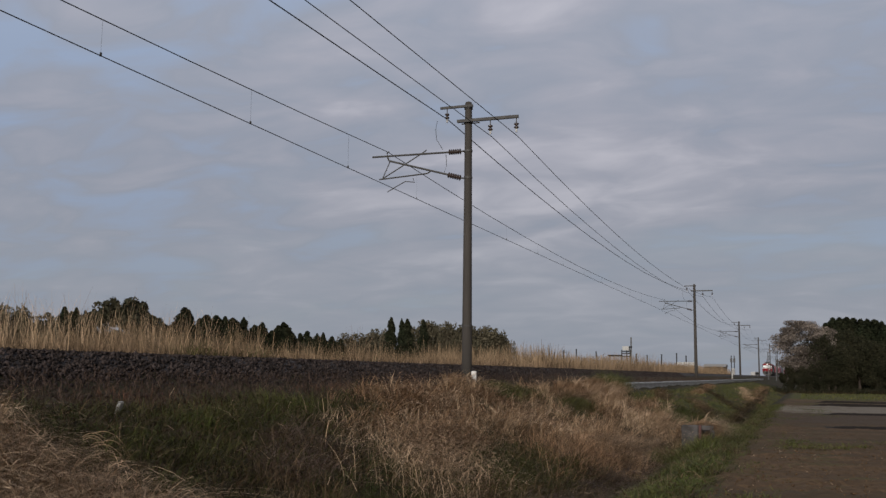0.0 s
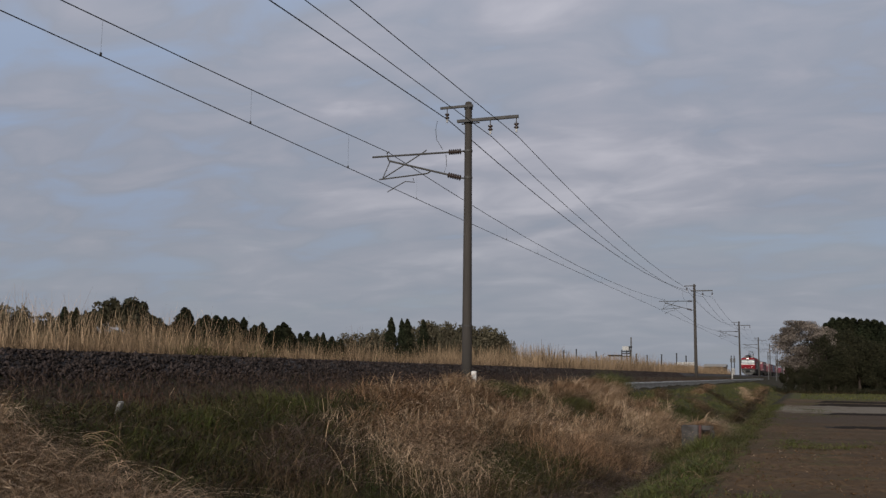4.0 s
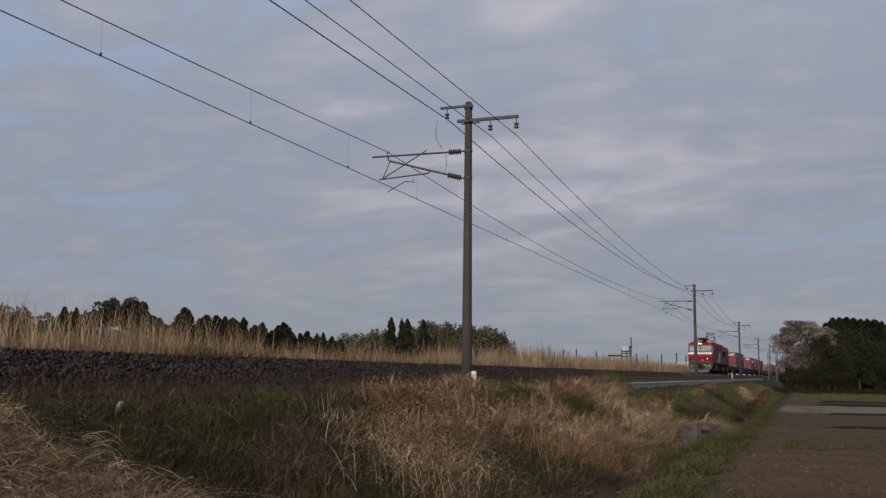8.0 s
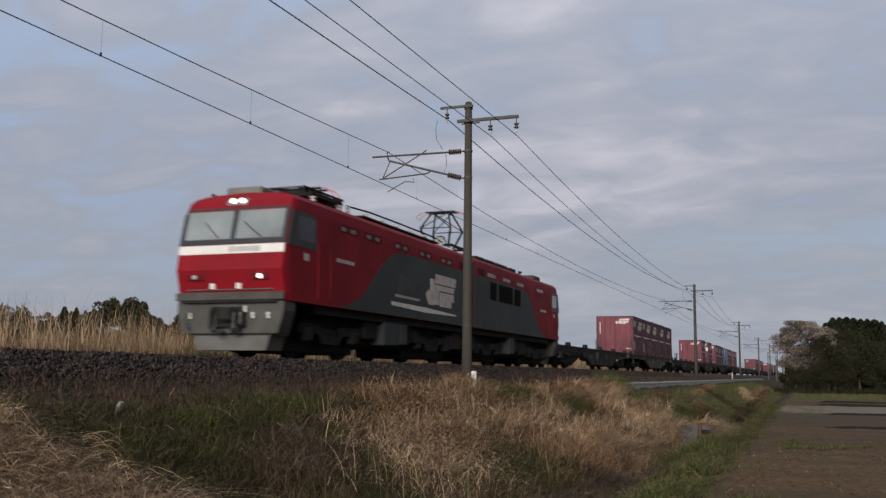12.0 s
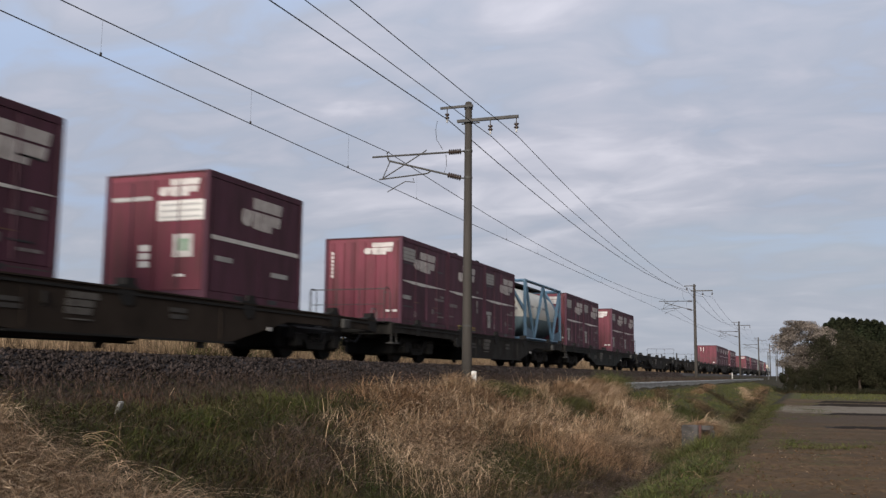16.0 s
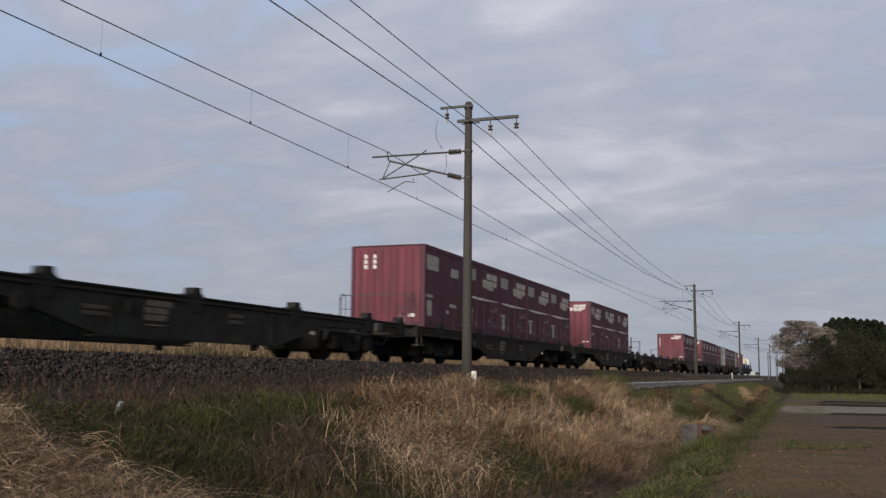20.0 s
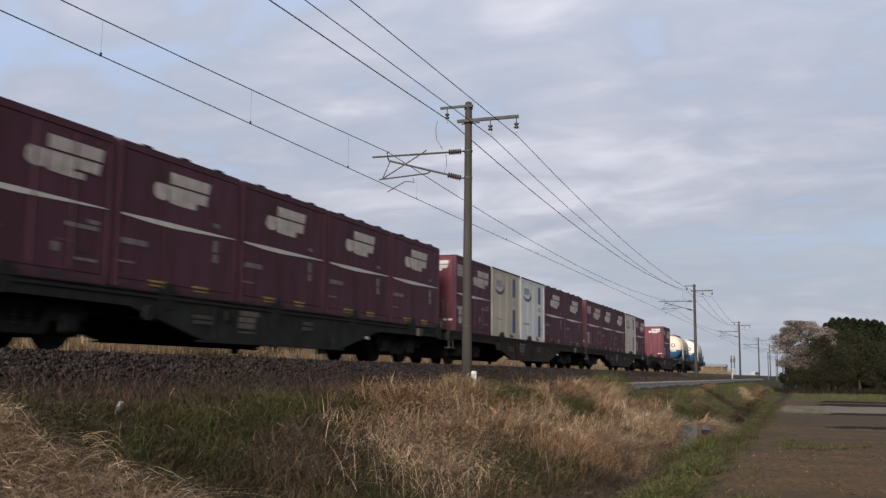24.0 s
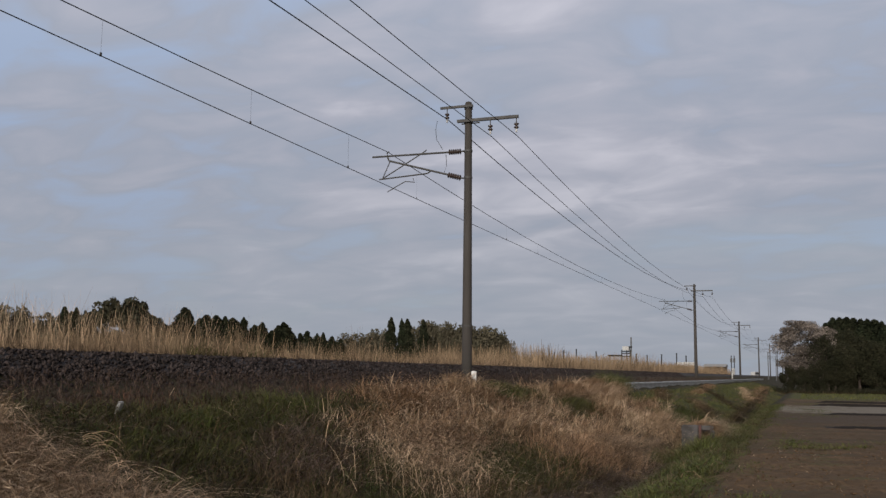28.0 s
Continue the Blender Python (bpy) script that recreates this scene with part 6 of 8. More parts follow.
def grow():
    U = RNG.uniform
    # tall reeds on the far side of the line
    def swell(a, c):
        return 0.80 + 0.20 * np.sin(c * 0.45 + 0.5) * np.sin(c * 0.17 + 1) + 0.14 * np.sin(c * 1.7 + a) * np.sin(c * 0.9 - a) + 0.10 * np.sin(c * 4.3 + 2 * a) + 0.16 * np.clip((18 - c) / 6, 0, 1)
    cx, cy = scatter(2600, -8.5, -3.2, 8, 60, 1.25)
    k = np.repeat(np.arange(len(cx)), 17)
    x, y = cx[k] + RNG.normal(0, 0.22, len(k)), cy[k] + RNG.normal(0, 0.22, len(k))
    size = (swell(cx, cy) * U(0.75, 1.2, len(cx)))[k]
    way = U(0, math.tau, len(cx))[k] + RNG.normal(0, 0.8, len(k))
    blades("reeds", x, y, U(0.7, 1.8, len(x)) * size, U(0.009, 0.022, len(x)), U(0.02, 0.5, len(x)), M["reed"], "tall dry tan reeds beyond the track", way)
    cx, cy = scatter(1300, -8.5, -3.2, 8, 60, 1.25)
    k = np.repeat(np.arange(len(cx)), 13)
    x, y = cx[k] + RNG.normal(0, 0.25, len(k)), cy[k] + RNG.normal(0, 0.25, len(k))
    blades("bent_reeds", x, y, U(0.6, 1.6, len(x)) * swell(x, y), U(0.010, 0.024, len(x)), U(0.3, 1.3, len(x)), M["pale_straw"], "bleached bent reeds beyond the track")
    x, y = scatter(26000, -7.0, -3.0, 8, 60, 1.25)
    blades("reed_litter", x, y, U(0.4, 1.3, len(x)), U(0.012, 0.028, len(x)), U(0.1, 0.9, len(x)), M["dull_straw"], "dull brown litter under the reeds")
    x, y = scatter(32000, -12, -3.4, 60, 230, 1.3)
    blades("reeds", x, y, U(1.1, 2.7, len(x)) * (0.92 + 0.14 * np.sin(y * 0.13 + 1)), U(0.02, 0.05, len(x)), U(0.03, 0.4, len(x)), M["reed"], "tall dry tan reeds beyond the track", segs=2)
    x, y = scatter(1300, -8, -3.6, 9, 26, 1.2)
    blades("reed_plumes", x, y, U(1.7, 2.5, len(x)), U(0.006, 0.012, len(x)), U(0.1, 0.4, len(x)), M["pale_straw"], "thin tall reed stems with pale plumes", segs=4)
    cx, cy = scatter(900, -5.2, -3.3, 12, 42, 1.0, lambda a, c: np.abs(np.sin(c * 0.29 + 1.2)) > 0.95)
    tussocks("green_weeds", cx, cy, 16, 0.15, 0.5, 1.2, 0.02, 0.05, 0.2, 0.9, M["green"], "green bushy weeds among the reeds")
    for gy, r in ((12.0, 0.35), (22.5, 0.45), (25.2, 0.35)):
        cx, cy = -3.7 + RNG.normal(0, r * 0.5, 60), gy + RNG.normal(0, r, 60)
        tussocks("weed_bush", cx, cy, 22, 0.14, 0.4, 1.1, 0.02, 0.045, 0.2, 0.9, M["fresh"], "green bushy weed among the reeds")
    # dead weeds at the foot of the stones
    x, y = scatter(22000, 2.6, 4.25, 6, 38, 1.3)
    blades("dead_weeds", x, y, U(0.05, 0.22, len(x)), U(0.006, 0.015, len(x)), U(0.2, 1.0, len(x)), M["weed"], "low dead brown weeds at the ballast foot")
    x, y = scatter(2600, 3.3, 4.5, 10, 20, 1.0, lambda a, c: patchy(a, c, 0.8, 4.0, 0.2))
    blades("rusty_weeds", x, y, U(0.08, 0.24, len(x)), U(0.005, 0.010, len(x)), U(0.1, 0.6, len(x)), M["rust"], "rust-coloured thin weeds by the ballast")
    # matted thatch and dark green over the whole bank
    x, y = scatter(34000, 3.9, 8.9, 4.5, 37.0, 1.25)
    blades("thatch", x, y, U(0.10, 0.34, len(x)), U(0.007, 0.016, len(x)), U(0.5, 1.7, len(x)), M["thatch"], "matted dull brown dead grass on the bank")
    cx, cy = scatter(3500, 3.9, 8.9, 6.0, 37.0, 1.2, lambda a, c: ~on_heap(a, c) & (~on_dry_bank(a, c) | patchy(a, c, 1.1, 5.0, 0.6)) & (~on_dull(a, c) | (RNG.random(len(a)) < 0.55)))
    tussocks("green_grass", cx, cy, 34, 0.17, 0.10, 0.32, 0.004, 0.009, 0.5, 1.8, M["green"], "dark green grass in clumps on the bank")
    cx, cy = scatter(1500, 3.9, 7.2, 6.0, 30.0, 1.2, lambda a, c: patchy(a, c, 0.9, 8.0, 0.25) & ~on_heap(a, c) & ~on_dry_bank(a, c) & ~on_dull(a, c))
    tussocks("fresh_grass", cx, cy, 16, 0.12, 0.10, 0.30, 0.005, 0.010, 0.4, 1.4, M["fresh"], "fresh green tufts on the bank")
    x, y = scatter(9000, 3.9, 10.2, -9.0, 7.5, 1.0)
    blades("thatch", x, y, U(0.10, 0.34, len(x)), U(0.007, 0.016, len(x)), U(0.5, 1.7, len(x)), M["thatch"], "matted dull brown dead grass on the bank")
    cx, cy = scatter(700, 3.9, 10.2, -9.0, 7.5, 1.0, lambda a, c: ~on_heap(a, c) | (a > 8.8))
    tussocks("green_grass", cx, cy, 20, 0.14, 0.08, 0.27, 0.006, 0.012, 0.5, 1.8, M["green"], "dark green grass in clumps on the bank")
    # dry tussocks on the bank towards the mast
    cx, cy = scatter(2400, 3.8, 8.8, 11.0, 38.0, 1.1, lambda a, c: on_dry_bank(a, c) & ~on_turf(a, c) & patchy(a, c, 1.3, 2.0, -0.1))
    tussocks("dry_grass", cx, cy, 16, 0.12, 0.15, 0.48, 0.006, 0.014, 0.2, 1.9, M["straw"], "tangled dry orange-tan grass on the bank")
    # full tufts that fall over downhill, rusty tan near the track and bleached lower down
    cx, cy = scatter(1000, 3.95, 6.6, 13.5, 37.5, 1.0, lambda a, c: on_dry_bank(a, c) & patchy(a, c, 1.7, 7.0, -0.2))
    tussocks("dry_tufts", cx, cy, 34, 0.10, 0.22, 0.55, 0.007, 0.016, 0.5, 1.7, M["straw"], "full rusty tan tufts falling over downhill", comb=-0.7, segs=4, pull=1.5)
    cx, cy = scatter(640, 4.4, 8.4, 12.0, 34.0, 1.0, lambda a, c: on_dry_bank(a, c) & ~on_turf(a, c) & patchy(a, c, 1.5, 4.0, -0.1))
    tussocks("dry_tufts", cx, cy, 32, 0.09, 0.25, 0.62, 0.006, 0.014, 0.4, 1.6, M["pale_straw"], "full bleached tufts falling over downhill", comb=-0.6, segs=4, pull=1.4)
    for gx, gy, r, n in ((7.35, 22.6, 0.28, 30), (3.75, 22.8, 0.20, 14), (4.9, 36.5, 0.4, 34), (7.5, 32.0, 0.3, 26)):
        cx, cy = gx + RNG.normal(0, r, n), gy + RNG.normal(0, r * 2.2, n)
        tussocks("dry_tufts", cx, cy, 44, 0.10, 0.40, 0.75, 0.008, 0.016, 0.6, 1.7, M["pale_straw"], "large bleached tufts combed over downhill", comb=-0.5, segs=4, pull=1.8)
    # dead grass hanging over the lip of the ditch, and olive turf above it
    cx, cy = scatter(800, 7.9, 8.6, 13.0, 31.0, 1.0)
    tussocks("ditch_lip", cx, cy, 30, 0.10, 0.12, 0.36, 0.005, 0.011, 0.7, 2.0, M["lip"], "dull purple-brown dead grass over the lip of the ditch", comb=-0.2, segs=3, pull=1.5)
    cx, cy = scatter(230, 7.55, 8.2, 18.0, 29.0, 1.0, lambda a, c: patchy(a, c, 1.5, 3.3, -0.1))
    tussocks("ditch_lip", cx, cy, 30, 0.10, 0.25, 0.55, 0.005, 0.011, 0.8, 1.8, M["dull_straw"], "dull straw tufts hanging over the ditch", comb=-0.3, segs=4, pull=1.8)
    cx, cy = scatter(3000, 6.2, 8.2, 13.0, 21.5, 1.0, on_turf)
    tussocks("low_turf", cx, cy, 26, 0.12, 0.08, 0.26, 0.004, 0.009, 0.6, 1.8, M["fresh"], "olive green turf low on the bank", segs=2)
    x, y = scatter(1600, 6.2, 8.0, 13.0, 21.5, 1.0, on_turf)
    tangle("fallen_grass", x, y, U(0.08, 0.26, len(x)), U(0.15, 0.45, len(x)), U(0.004, 0.008, len(x)), M["dull_straw"], "dull stalks lying over the olive turf")
    # dull brown weeds between the green and the dry grass
    cx, cy = scatter(760, 4.5, 7.2, 9.0, 14.2, 1.0, lambda a, c: on_dull(a, c) & patchy(a, c, 1.8, 0.7, 0.1))
    tussocks("dull_weeds", cx, cy, 24, 0.12, 0.10, 0.34, 0.004, 0.009, 0.5, 1.8, M["lip"], "dull purple-brown dead weeds between green and dry grass", segs=3)
    cx, cy = scatter(500, 4.5, 7.2, 9.0, 14.2, 1.0, lambda a, c: on_dull(a, c) & patchy(a, c, 1.5, 3.7, 0.0))
    tussocks("dull_weeds", cx, cy, 20, 0.13, 0.10, 0.38, 0.004, 0.008, 0.4, 1.8, M["dull_straw"], "thin dull straw among the brown weeds", segs=3)
    cx, cy = scatter(2000, 4.2, 8.8, 11.0, 37.0, 1.1, lambda a, c: on_dry_bank(a, c) & ~on_turf(a, c) & patchy(a, c, 1.1, 6.0, 0.0))
    tussocks("pale_dry_grass", cx, cy, 14, 0.11, 0.2, 0.66, 0.005, 0.011, 0.15, 1.9, M["pale_straw"], "bleached straw-coloured grass on the bank")
    cx, cy = scatter(2300, 5.0, 8.7, 9.3, 25.0, 1.0, lambda a, c: ~on_heap(a, c) & ~on_turf(a, c) & (a > 7.3 - 0.16 * (c - 9.3)) & patchy(a, c, 1.3, 1.0, 0.15))
    tussocks("dull_dry_grass", cx, cy, 20, 0.13, 0.12, 0.48, 0.006, 0.013, 0.3, 1.8, M["dull_straw"], "tangled dull brown dry grass low on the bank")
    cx, cy = scatter(420, 4.4, 7.5, 8.5, 15.0, 1.0, lambda a, c: ~on_heap(a, c) & patchy(a, c, 1.4, 9.0, 0.35))
    tussocks("dull_dry_grass", cx, cy, 14, 0.15, 0.10, 0.36, 0.005, 0.010, 0.5, 1.8, M["dull_straw"], "thin dull brown dead grass among the green")
    for gx, gy, r, n, h in ((4.30, 25.8, 0.60, 170, 0.36), (4.85, 24.2, 0.35, 60, 0.28), (4.70, 38.4, 0.40, 90, 0.95), (5.6, 28.0, 0.40, 70, 0.42), (7.4, 14.2, 0.5, 70, 0.32), (7.6, 18.8, 0.5, 60, 0.36), (4.45, 13.2, 0.40, 110, 0.32), (4.7, 10.9, 0.30, 50, 0.28), (5.5, 8.9, 0.35, 60, 0.28)):
        cx, cy = gx + RNG.normal(0, r * 0.6, n), gy + RNG.normal(0, r * 1.6, n)
        tussocks("green_clump", cx, cy, 26, 0.14, h * 0.45, h, 0.005, 0.011, 0.3, 1.4, M["fresh"], "fresh green clump in the dry grass")
    x, y = scatter(90, 4.2, 8.0, 9.0, 16.0, 1.0)
    blades("long_stalks", x, y, U(0.3, 0.7, len(x)), U(0.003, 0.0055, len(x)), U(0.1, 0.8, len(x)), M["dull_straw"], "single long dull stalks", segs=5)
    x, y = RNG.normal(6.9, 0.45, 120), RNG.normal(12.6, 0.9, 120)
    blades("long_stalks", x, y, U(0.35, 0.75, len(x)), U(0.004, 0.007, len(x)), U(0.05, 0.5, len(x)), M["pale_straw"], "upright bleached stalks low on the bank", segs=5)
    # purple-brown dead patches in the green
    for gx, gy, rx, ry in ((4.9, 11.2, 0.30, 0.5), (5.4, 13.0, 0.35, 0.8), (5.8, 11.0, 0.3, 0.6), (4.4, 12.6, 0.25, 0.5), (6.4, 12.4, 0.35, 0.7), (5.0, 9.4, 0.25, 0.35)):
        cx, cy = gx + RNG.normal(0, rx, 26), gy + RNG.normal(0, ry, 26)
        tussocks("dead_patch", cx, cy, 24, 0.10, 0.08, 0.26, 0.004, 0.009, 0.6, 1.8, M["lip"], "dead purple-brown patch in the green", segs=2)
    # bent stalks that arch out of the heap
    for k in range(7):
        u = np.linspace(0, 1, 9)
        a, long = 0.36 + 0.09 * (k % 4), 0.26 + 0.03 * (k % 5)
        px, py = 5.50 + 0.035 * k + np.cos(a) * long * u, 7.55 - 0.05 * (k % 3) + np.sin(a) * long * u
        pz = lie(px[:1], py[:1]) + 0.20 + 0.035 * (k % 4) + (0.16 + 0.04 * (k % 3)) * u - (0.36 + 0.05 * (k % 3)) * u ** 2.2
        v = np.stack([np.stack([px, py, pz - 0.0022], -1), np.stack([px, py, pz + 0.0022 - 0.003 * u], -1)], 1).reshape(-1, 3)
        q = np.arange(8)[:, None] * 2 + np.array([0, 1, 3, 2])[None]
        tagged(new("arching_stalk", sheet("arching_stalk", v, q, M["pale_straw"])), "long pale stalk arching out of the heap", "grass", kind="stuff")
    # straw heap of long dry grass close by
    cx, cy = scatter(3000, 3.9, 9.2, 3.6, 9.2, 1.0, on_heap)
    tussocks("dry_grass_heap", cx, cy, 20, 0.14, 0.2, 0.55, 0.003, 0.006, 0.8, 2.2, M["pale_straw"], "long bleached dry grass lying over in a heap", segs=4)
    cx, cy = scatter(1300, 3.9, 9.2, 3.6, 9.2, 1.0, on_heap)
    tussocks("dry_grass_heap", cx, cy, 22, 0.12, 0.25, 0.6, 0.003, 0.007, 0.4, 1.8, M["straw"], "long tan dry grass lying over in a heap", segs=4)
    cx, cy = scatter(420, 3.9, 9.2, 3.6, 9.2, 1.0, on_heap)
    tussocks("dry_grass_heap", cx, cy, 30, 0.08, 0.35, 0.68, 0.004, 0.008, 0.9, 2.0, M["pale_straw"], "full bleached tufts falling over on the heap", comb=0.2, segs=4, pull=1.8)
    # fallen blades over the heap, the dry bank and the green
    x, y = scatter(15000, 3.9, 9.2, 3.6, 9.2, 1.0, on_heap)
    tangle("fallen_straw", x, y, U(0.08, 0.42, len(x)), U(0.15, 0.6, len(x)), U(0.003, 0.0065, len(x)), M["pale_straw"], "fallen bleached stalks lying criss-cross")
    x, y = scatter(16000, 3.9, 9.2, 3.6, 9.2, 1.0, on_heap)
    tangle("fallen_straw", x, y, U(0.05, 0.40, len(x)), U(0.15, 0.5, len(x)), U(0.003, 0.008, len(x)), M["dull_straw"], "fallen dull stalks lying criss-cross")
    x, y = scatter(17000, 3.8, 8.8, 11.0, 38.0, 1.1, lambda a, c: on_dry_bank(a, c) & (c < 25 + RNG.normal(0, 3, len(c))) & patchy(a, c, 1.6, 3.0, 0.1))
    tangle("fallen_straw", x, y, U(0.06, 0.36, len(x)), U(0.15, 0.5, len(x)), U(0.004, 0.010, len(x)), M["straw"], "fallen tan stalks lying criss-cross")
    x, y = scatter(11000, 4.2, 8.8, 11.0, 37.0, 1.1, lambda a, c: on_dry_bank(a, c) & (c < 25 + RNG.normal(0, 3, len(c))) & patchy(a, c, 1.2, 6.0, 0.15))
    tangle("fallen_straw", x, y, U(0.10, 0.40, len(x)), U(0.15, 0.5, len(x)), U(0.004, 0.010, len(x)), M["pale_straw"], "fallen bleached stalks lying criss-cross")
    x, y = scatter(9000, 3.9, 8.8, 6.5, 30.0, 1.1, lambda a, c: ~on_heap(a, c))
    tangle("fallen_grass", x, y, U(0.04, 0.26, len(x)), U(0.12, 0.5, len(x)), U(0.004, 0.009, len(x)), M["thatch"], "dull dead stalks lying criss-cross")
    x, y = scatter(220, 4.6, 8.6, 7.5, 17.0, 1.0)
    tangle("fallen_stalks", x, y, U(0.08, 0.34, len(x)), U(0.3, 0.95, len(x)), U(0.003, 0.005, len(x)), M["pale_straw"], "single long bleached stalks lying over the grass")
    gx, gy = RNG.normal(6.7, 0.36, 150), RNG.normal(13.6, 0.75, 150)
    tussocks("pale_dry_grass", gx, gy, 14, 0.12, 0.15, 0.5, 0.005, 0.010, 0.5, 2.0, M["pale_straw"], "bleached straw-coloured grass low on the bank")
    gx, gy = RNG.normal(6.7, 0.38, 2200), RNG.normal(13.6, 0.8, 2200)
    tangle("fallen_straw", gx, gy, U(0.08, 0.38, len(gx)), U(0.15, 0.5, len(gx)), U(0.003, 0.008, len(gx)), M["pale_straw"], "fallen bleached stalks lying criss-cross")
    gx, gy = RNG.normal(7.5, 0.35, 380), RNG.normal(20.5, 1.5, 380)
    tussocks("pale_dry_grass", gx, gy, 16, 0.12, 0.25, 0.65, 0.005, 0.011, 0.2, 1.6, M["straw"], "upright tan tufts over the ditch")
    # mown slope, ditch side and the strip along the field
    x, y = scatter(34000, 5.2, 9.7, 34, 130, 1.8)
    blades("slope_grass", x, y, U(0.05, 0.20, len(x)), U(0.01, 0.03, len(x)), U(0.3, 1.2, len(x)), M["fresh"], "short green grass on the railway slope", segs=2)
    cx, cy = scatter(280, 6.4, 9.6, 36, 120, 1.4, lambda a, c: patchy(a, c, 0.5, 3.0, 0.55))
    tussocks("slope_straw", cx, cy, 18, 0.5, 0.12, 0.32, 0.010, 0.02, 0.8, 1.9, M["dull_straw"], "streaks of pale cut grass on the slope", comb=-0.3, segs=2)
    def along(n, x0, y0, x1, y1, wide):
        u = RNG.random(n)
        return x0 + (x1 - x0) * u + RNG.normal(0, wide, n), y0 + (y1 - y0) * u + RNG.normal(0, wide * 4, n)
    for x0, y0, x1, y1, n, w, mat, label in ((4.95, 76, 6.5, 50, 220, 0.14, "straw", "streak of cut straw down the slope"), (5.5, 63, 9.0, 44.5, 190, 0.09, "thatch", "dark seam down the slope"),
                                               (6.7, 84, 8.4, 62, 200, 0.14, "pale_straw", "streak of cut straw down the slope"), (7.3, 112, 8.75, 56, 420, 0.30, "straw", "straw along the foot of the slope"),
                                               (7.9, 100, 9.0, 54, 300, 0.10, "thatch", "dark line of the ditch"), (8.95, 54, 9.35, 36, 420, 0.07, "thatch", "dark line of the ditch"),
                                               (6.9, 45, 8.4, 37, 160, 0.12, "dull_straw", "streak of dull straw down the slope"), (5.2, 47, 6.6, 39, 160, 0.12, "dull_straw", "streak of dull straw down the slope")):
        cx, cy = along(n, x0, y0, x1, y1, w)
        tussocks("slope_streak", cx, cy, 20, 0.14, 0.10, 0.27, 0.010, 0.022, 0.6, 1.8, M[mat], label, comb=-0.4, segs=2, pull=1.2)
    cx, cy = RNG.uniform(10.6, 12.8, 90), 28.6 + RNG.normal(0, 0.5, 90)
    tussocks("field_weeds", cx, cy, 18, 0.25, 0.02, 0.08, 0.006, 0.012, 0.7, 1.8, M["lip"], "dull purple-brown dead weeds on the field", segs=2)
    x, y = scatter(7500, 8.0, 9.3, 11, 40, 1.3)
    blades("ditch_thatch", x, y, U(0.08, 0.28, len(x)), U(0.007, 0.018, len(x)), U(0.4, 1.6, len(x)), M["thatch"], "dead brown grass hanging into the ditch")
    cx, cy = scatter(2500, 9.15, 10.45, 11.5, 60, 1.5)
    tussocks("verge_grass", cx, cy, 18, 0.13, 0.06, 0.24, 0.006, 0.014, 0.5, 1.8, M["fresh"], "fresh green grass along the field edge", segs=2)
    cx, cy = scatter(350, 9.0, 10.5, 11.5, 60, 1.5)
    tussocks("verge_grass", cx, cy, 18, 0.12, 0.08, 0.26, 0.008, 0.018, 0.3, 1.4, M["thatch"], "dull dead grass along the field edge", segs=2)
    cx, cy = scatter(1000, 9.0, 10.5, 11.5, 60, 1.5)
    tussocks("verge_grass", cx, cy, 20, 0.14, 0.06, 0.24, 0.006, 0.014, 0.6, 1.9, M["green"], "dark green grass along the field edge", segs=2)
    cx, cy = scatter(700, 10.3, 11.5, 12.0, 48, 1.3, lambda a, c: patchy(a, c, 0.7, 5.5, 0.6))
    tussocks("edge_weeds", cx, cy, 16, 0.16, 0.04, 0.16, 0.006, 0.014, 0.5, 1.8, M["fresh"], "ragged green weeds creeping into the field", segs=2)
    cx, cy = scatter(500, 10.2, 11.6, 12.0, 48, 1.3, lambda a, c: patchy(a, c, 0.8, 1.5, 0.6))
    tussocks("edge_weeds", cx, cy, 14, 0.16, 0.03, 0.12, 0.006, 0.012, 0.6, 1.8, M["dull_straw"], "dull dead weeds along the edge of the field", segs=2)
    x, y = scatter(1500, 8.9, 10.6, 11.5, 45, 1.4)
    tangle("fallen_grass", x, y, U(0.03, 0.16, len(x)), U(0.08, 0.35, len(x)), U(0.005, 0.012, len(x)), M["dull_straw"], "dull dead stalks lying over the verge")
    cx, cy = scatter(240, 8.35, 9.05, 24.2, 25.8, 1.0)
    tussocks("culvert_straw", cx, cy, 18, 0.12, 0.25, 0.6, 0.006, 0.014, 0.3, 1.5, M["dull_straw"], "dull dry grass growing over the culvert end")
    cx, cy = scatter(420, 10.4, 24, 23.6, 26.6, 1.0, lambda a, c: patchy(a, c, 0.9, 1.4, 0.35))
    tussocks("bund_grass", cx, cy, 12, 0.22, 0.03, 0.10, 0.006, 0.014, 0.6, 1.8, M["dull_straw"], "dull dead weeds on the low bund across the field", segs=2)
    cx, cy = scatter(900, 11.2, 18, 23.2, 25.6, 1.0, lambda a, c: patchy(a, c, 1.1, 2.4, -0.1))
    tussocks("bund_grass", cx, cy, 18, 0.22, 0.05, 0.15, 0.008, 0.018, 0.5, 1.7, M["fresh"], "grass on the low bund across the field", segs=2)
    for at, n, x0 in ((33.8, 60, 12.4), (46.2, 60, 12.6), (60.0, 90, 12.0), (68.0, 120, 12.2)):
        cx, cy = x0 + 26 * RNG.random(n) ** 1.4, at + RNG.normal(0, 0.25, n)
        tussocks("plot_edge_weeds", cx, cy, 22, 0.4, 0.03, 0.10, 0.008, 0.020, 0.6, 1.7, M["thatch"], "dark dead weeds along the edge of a plot", segs=2)
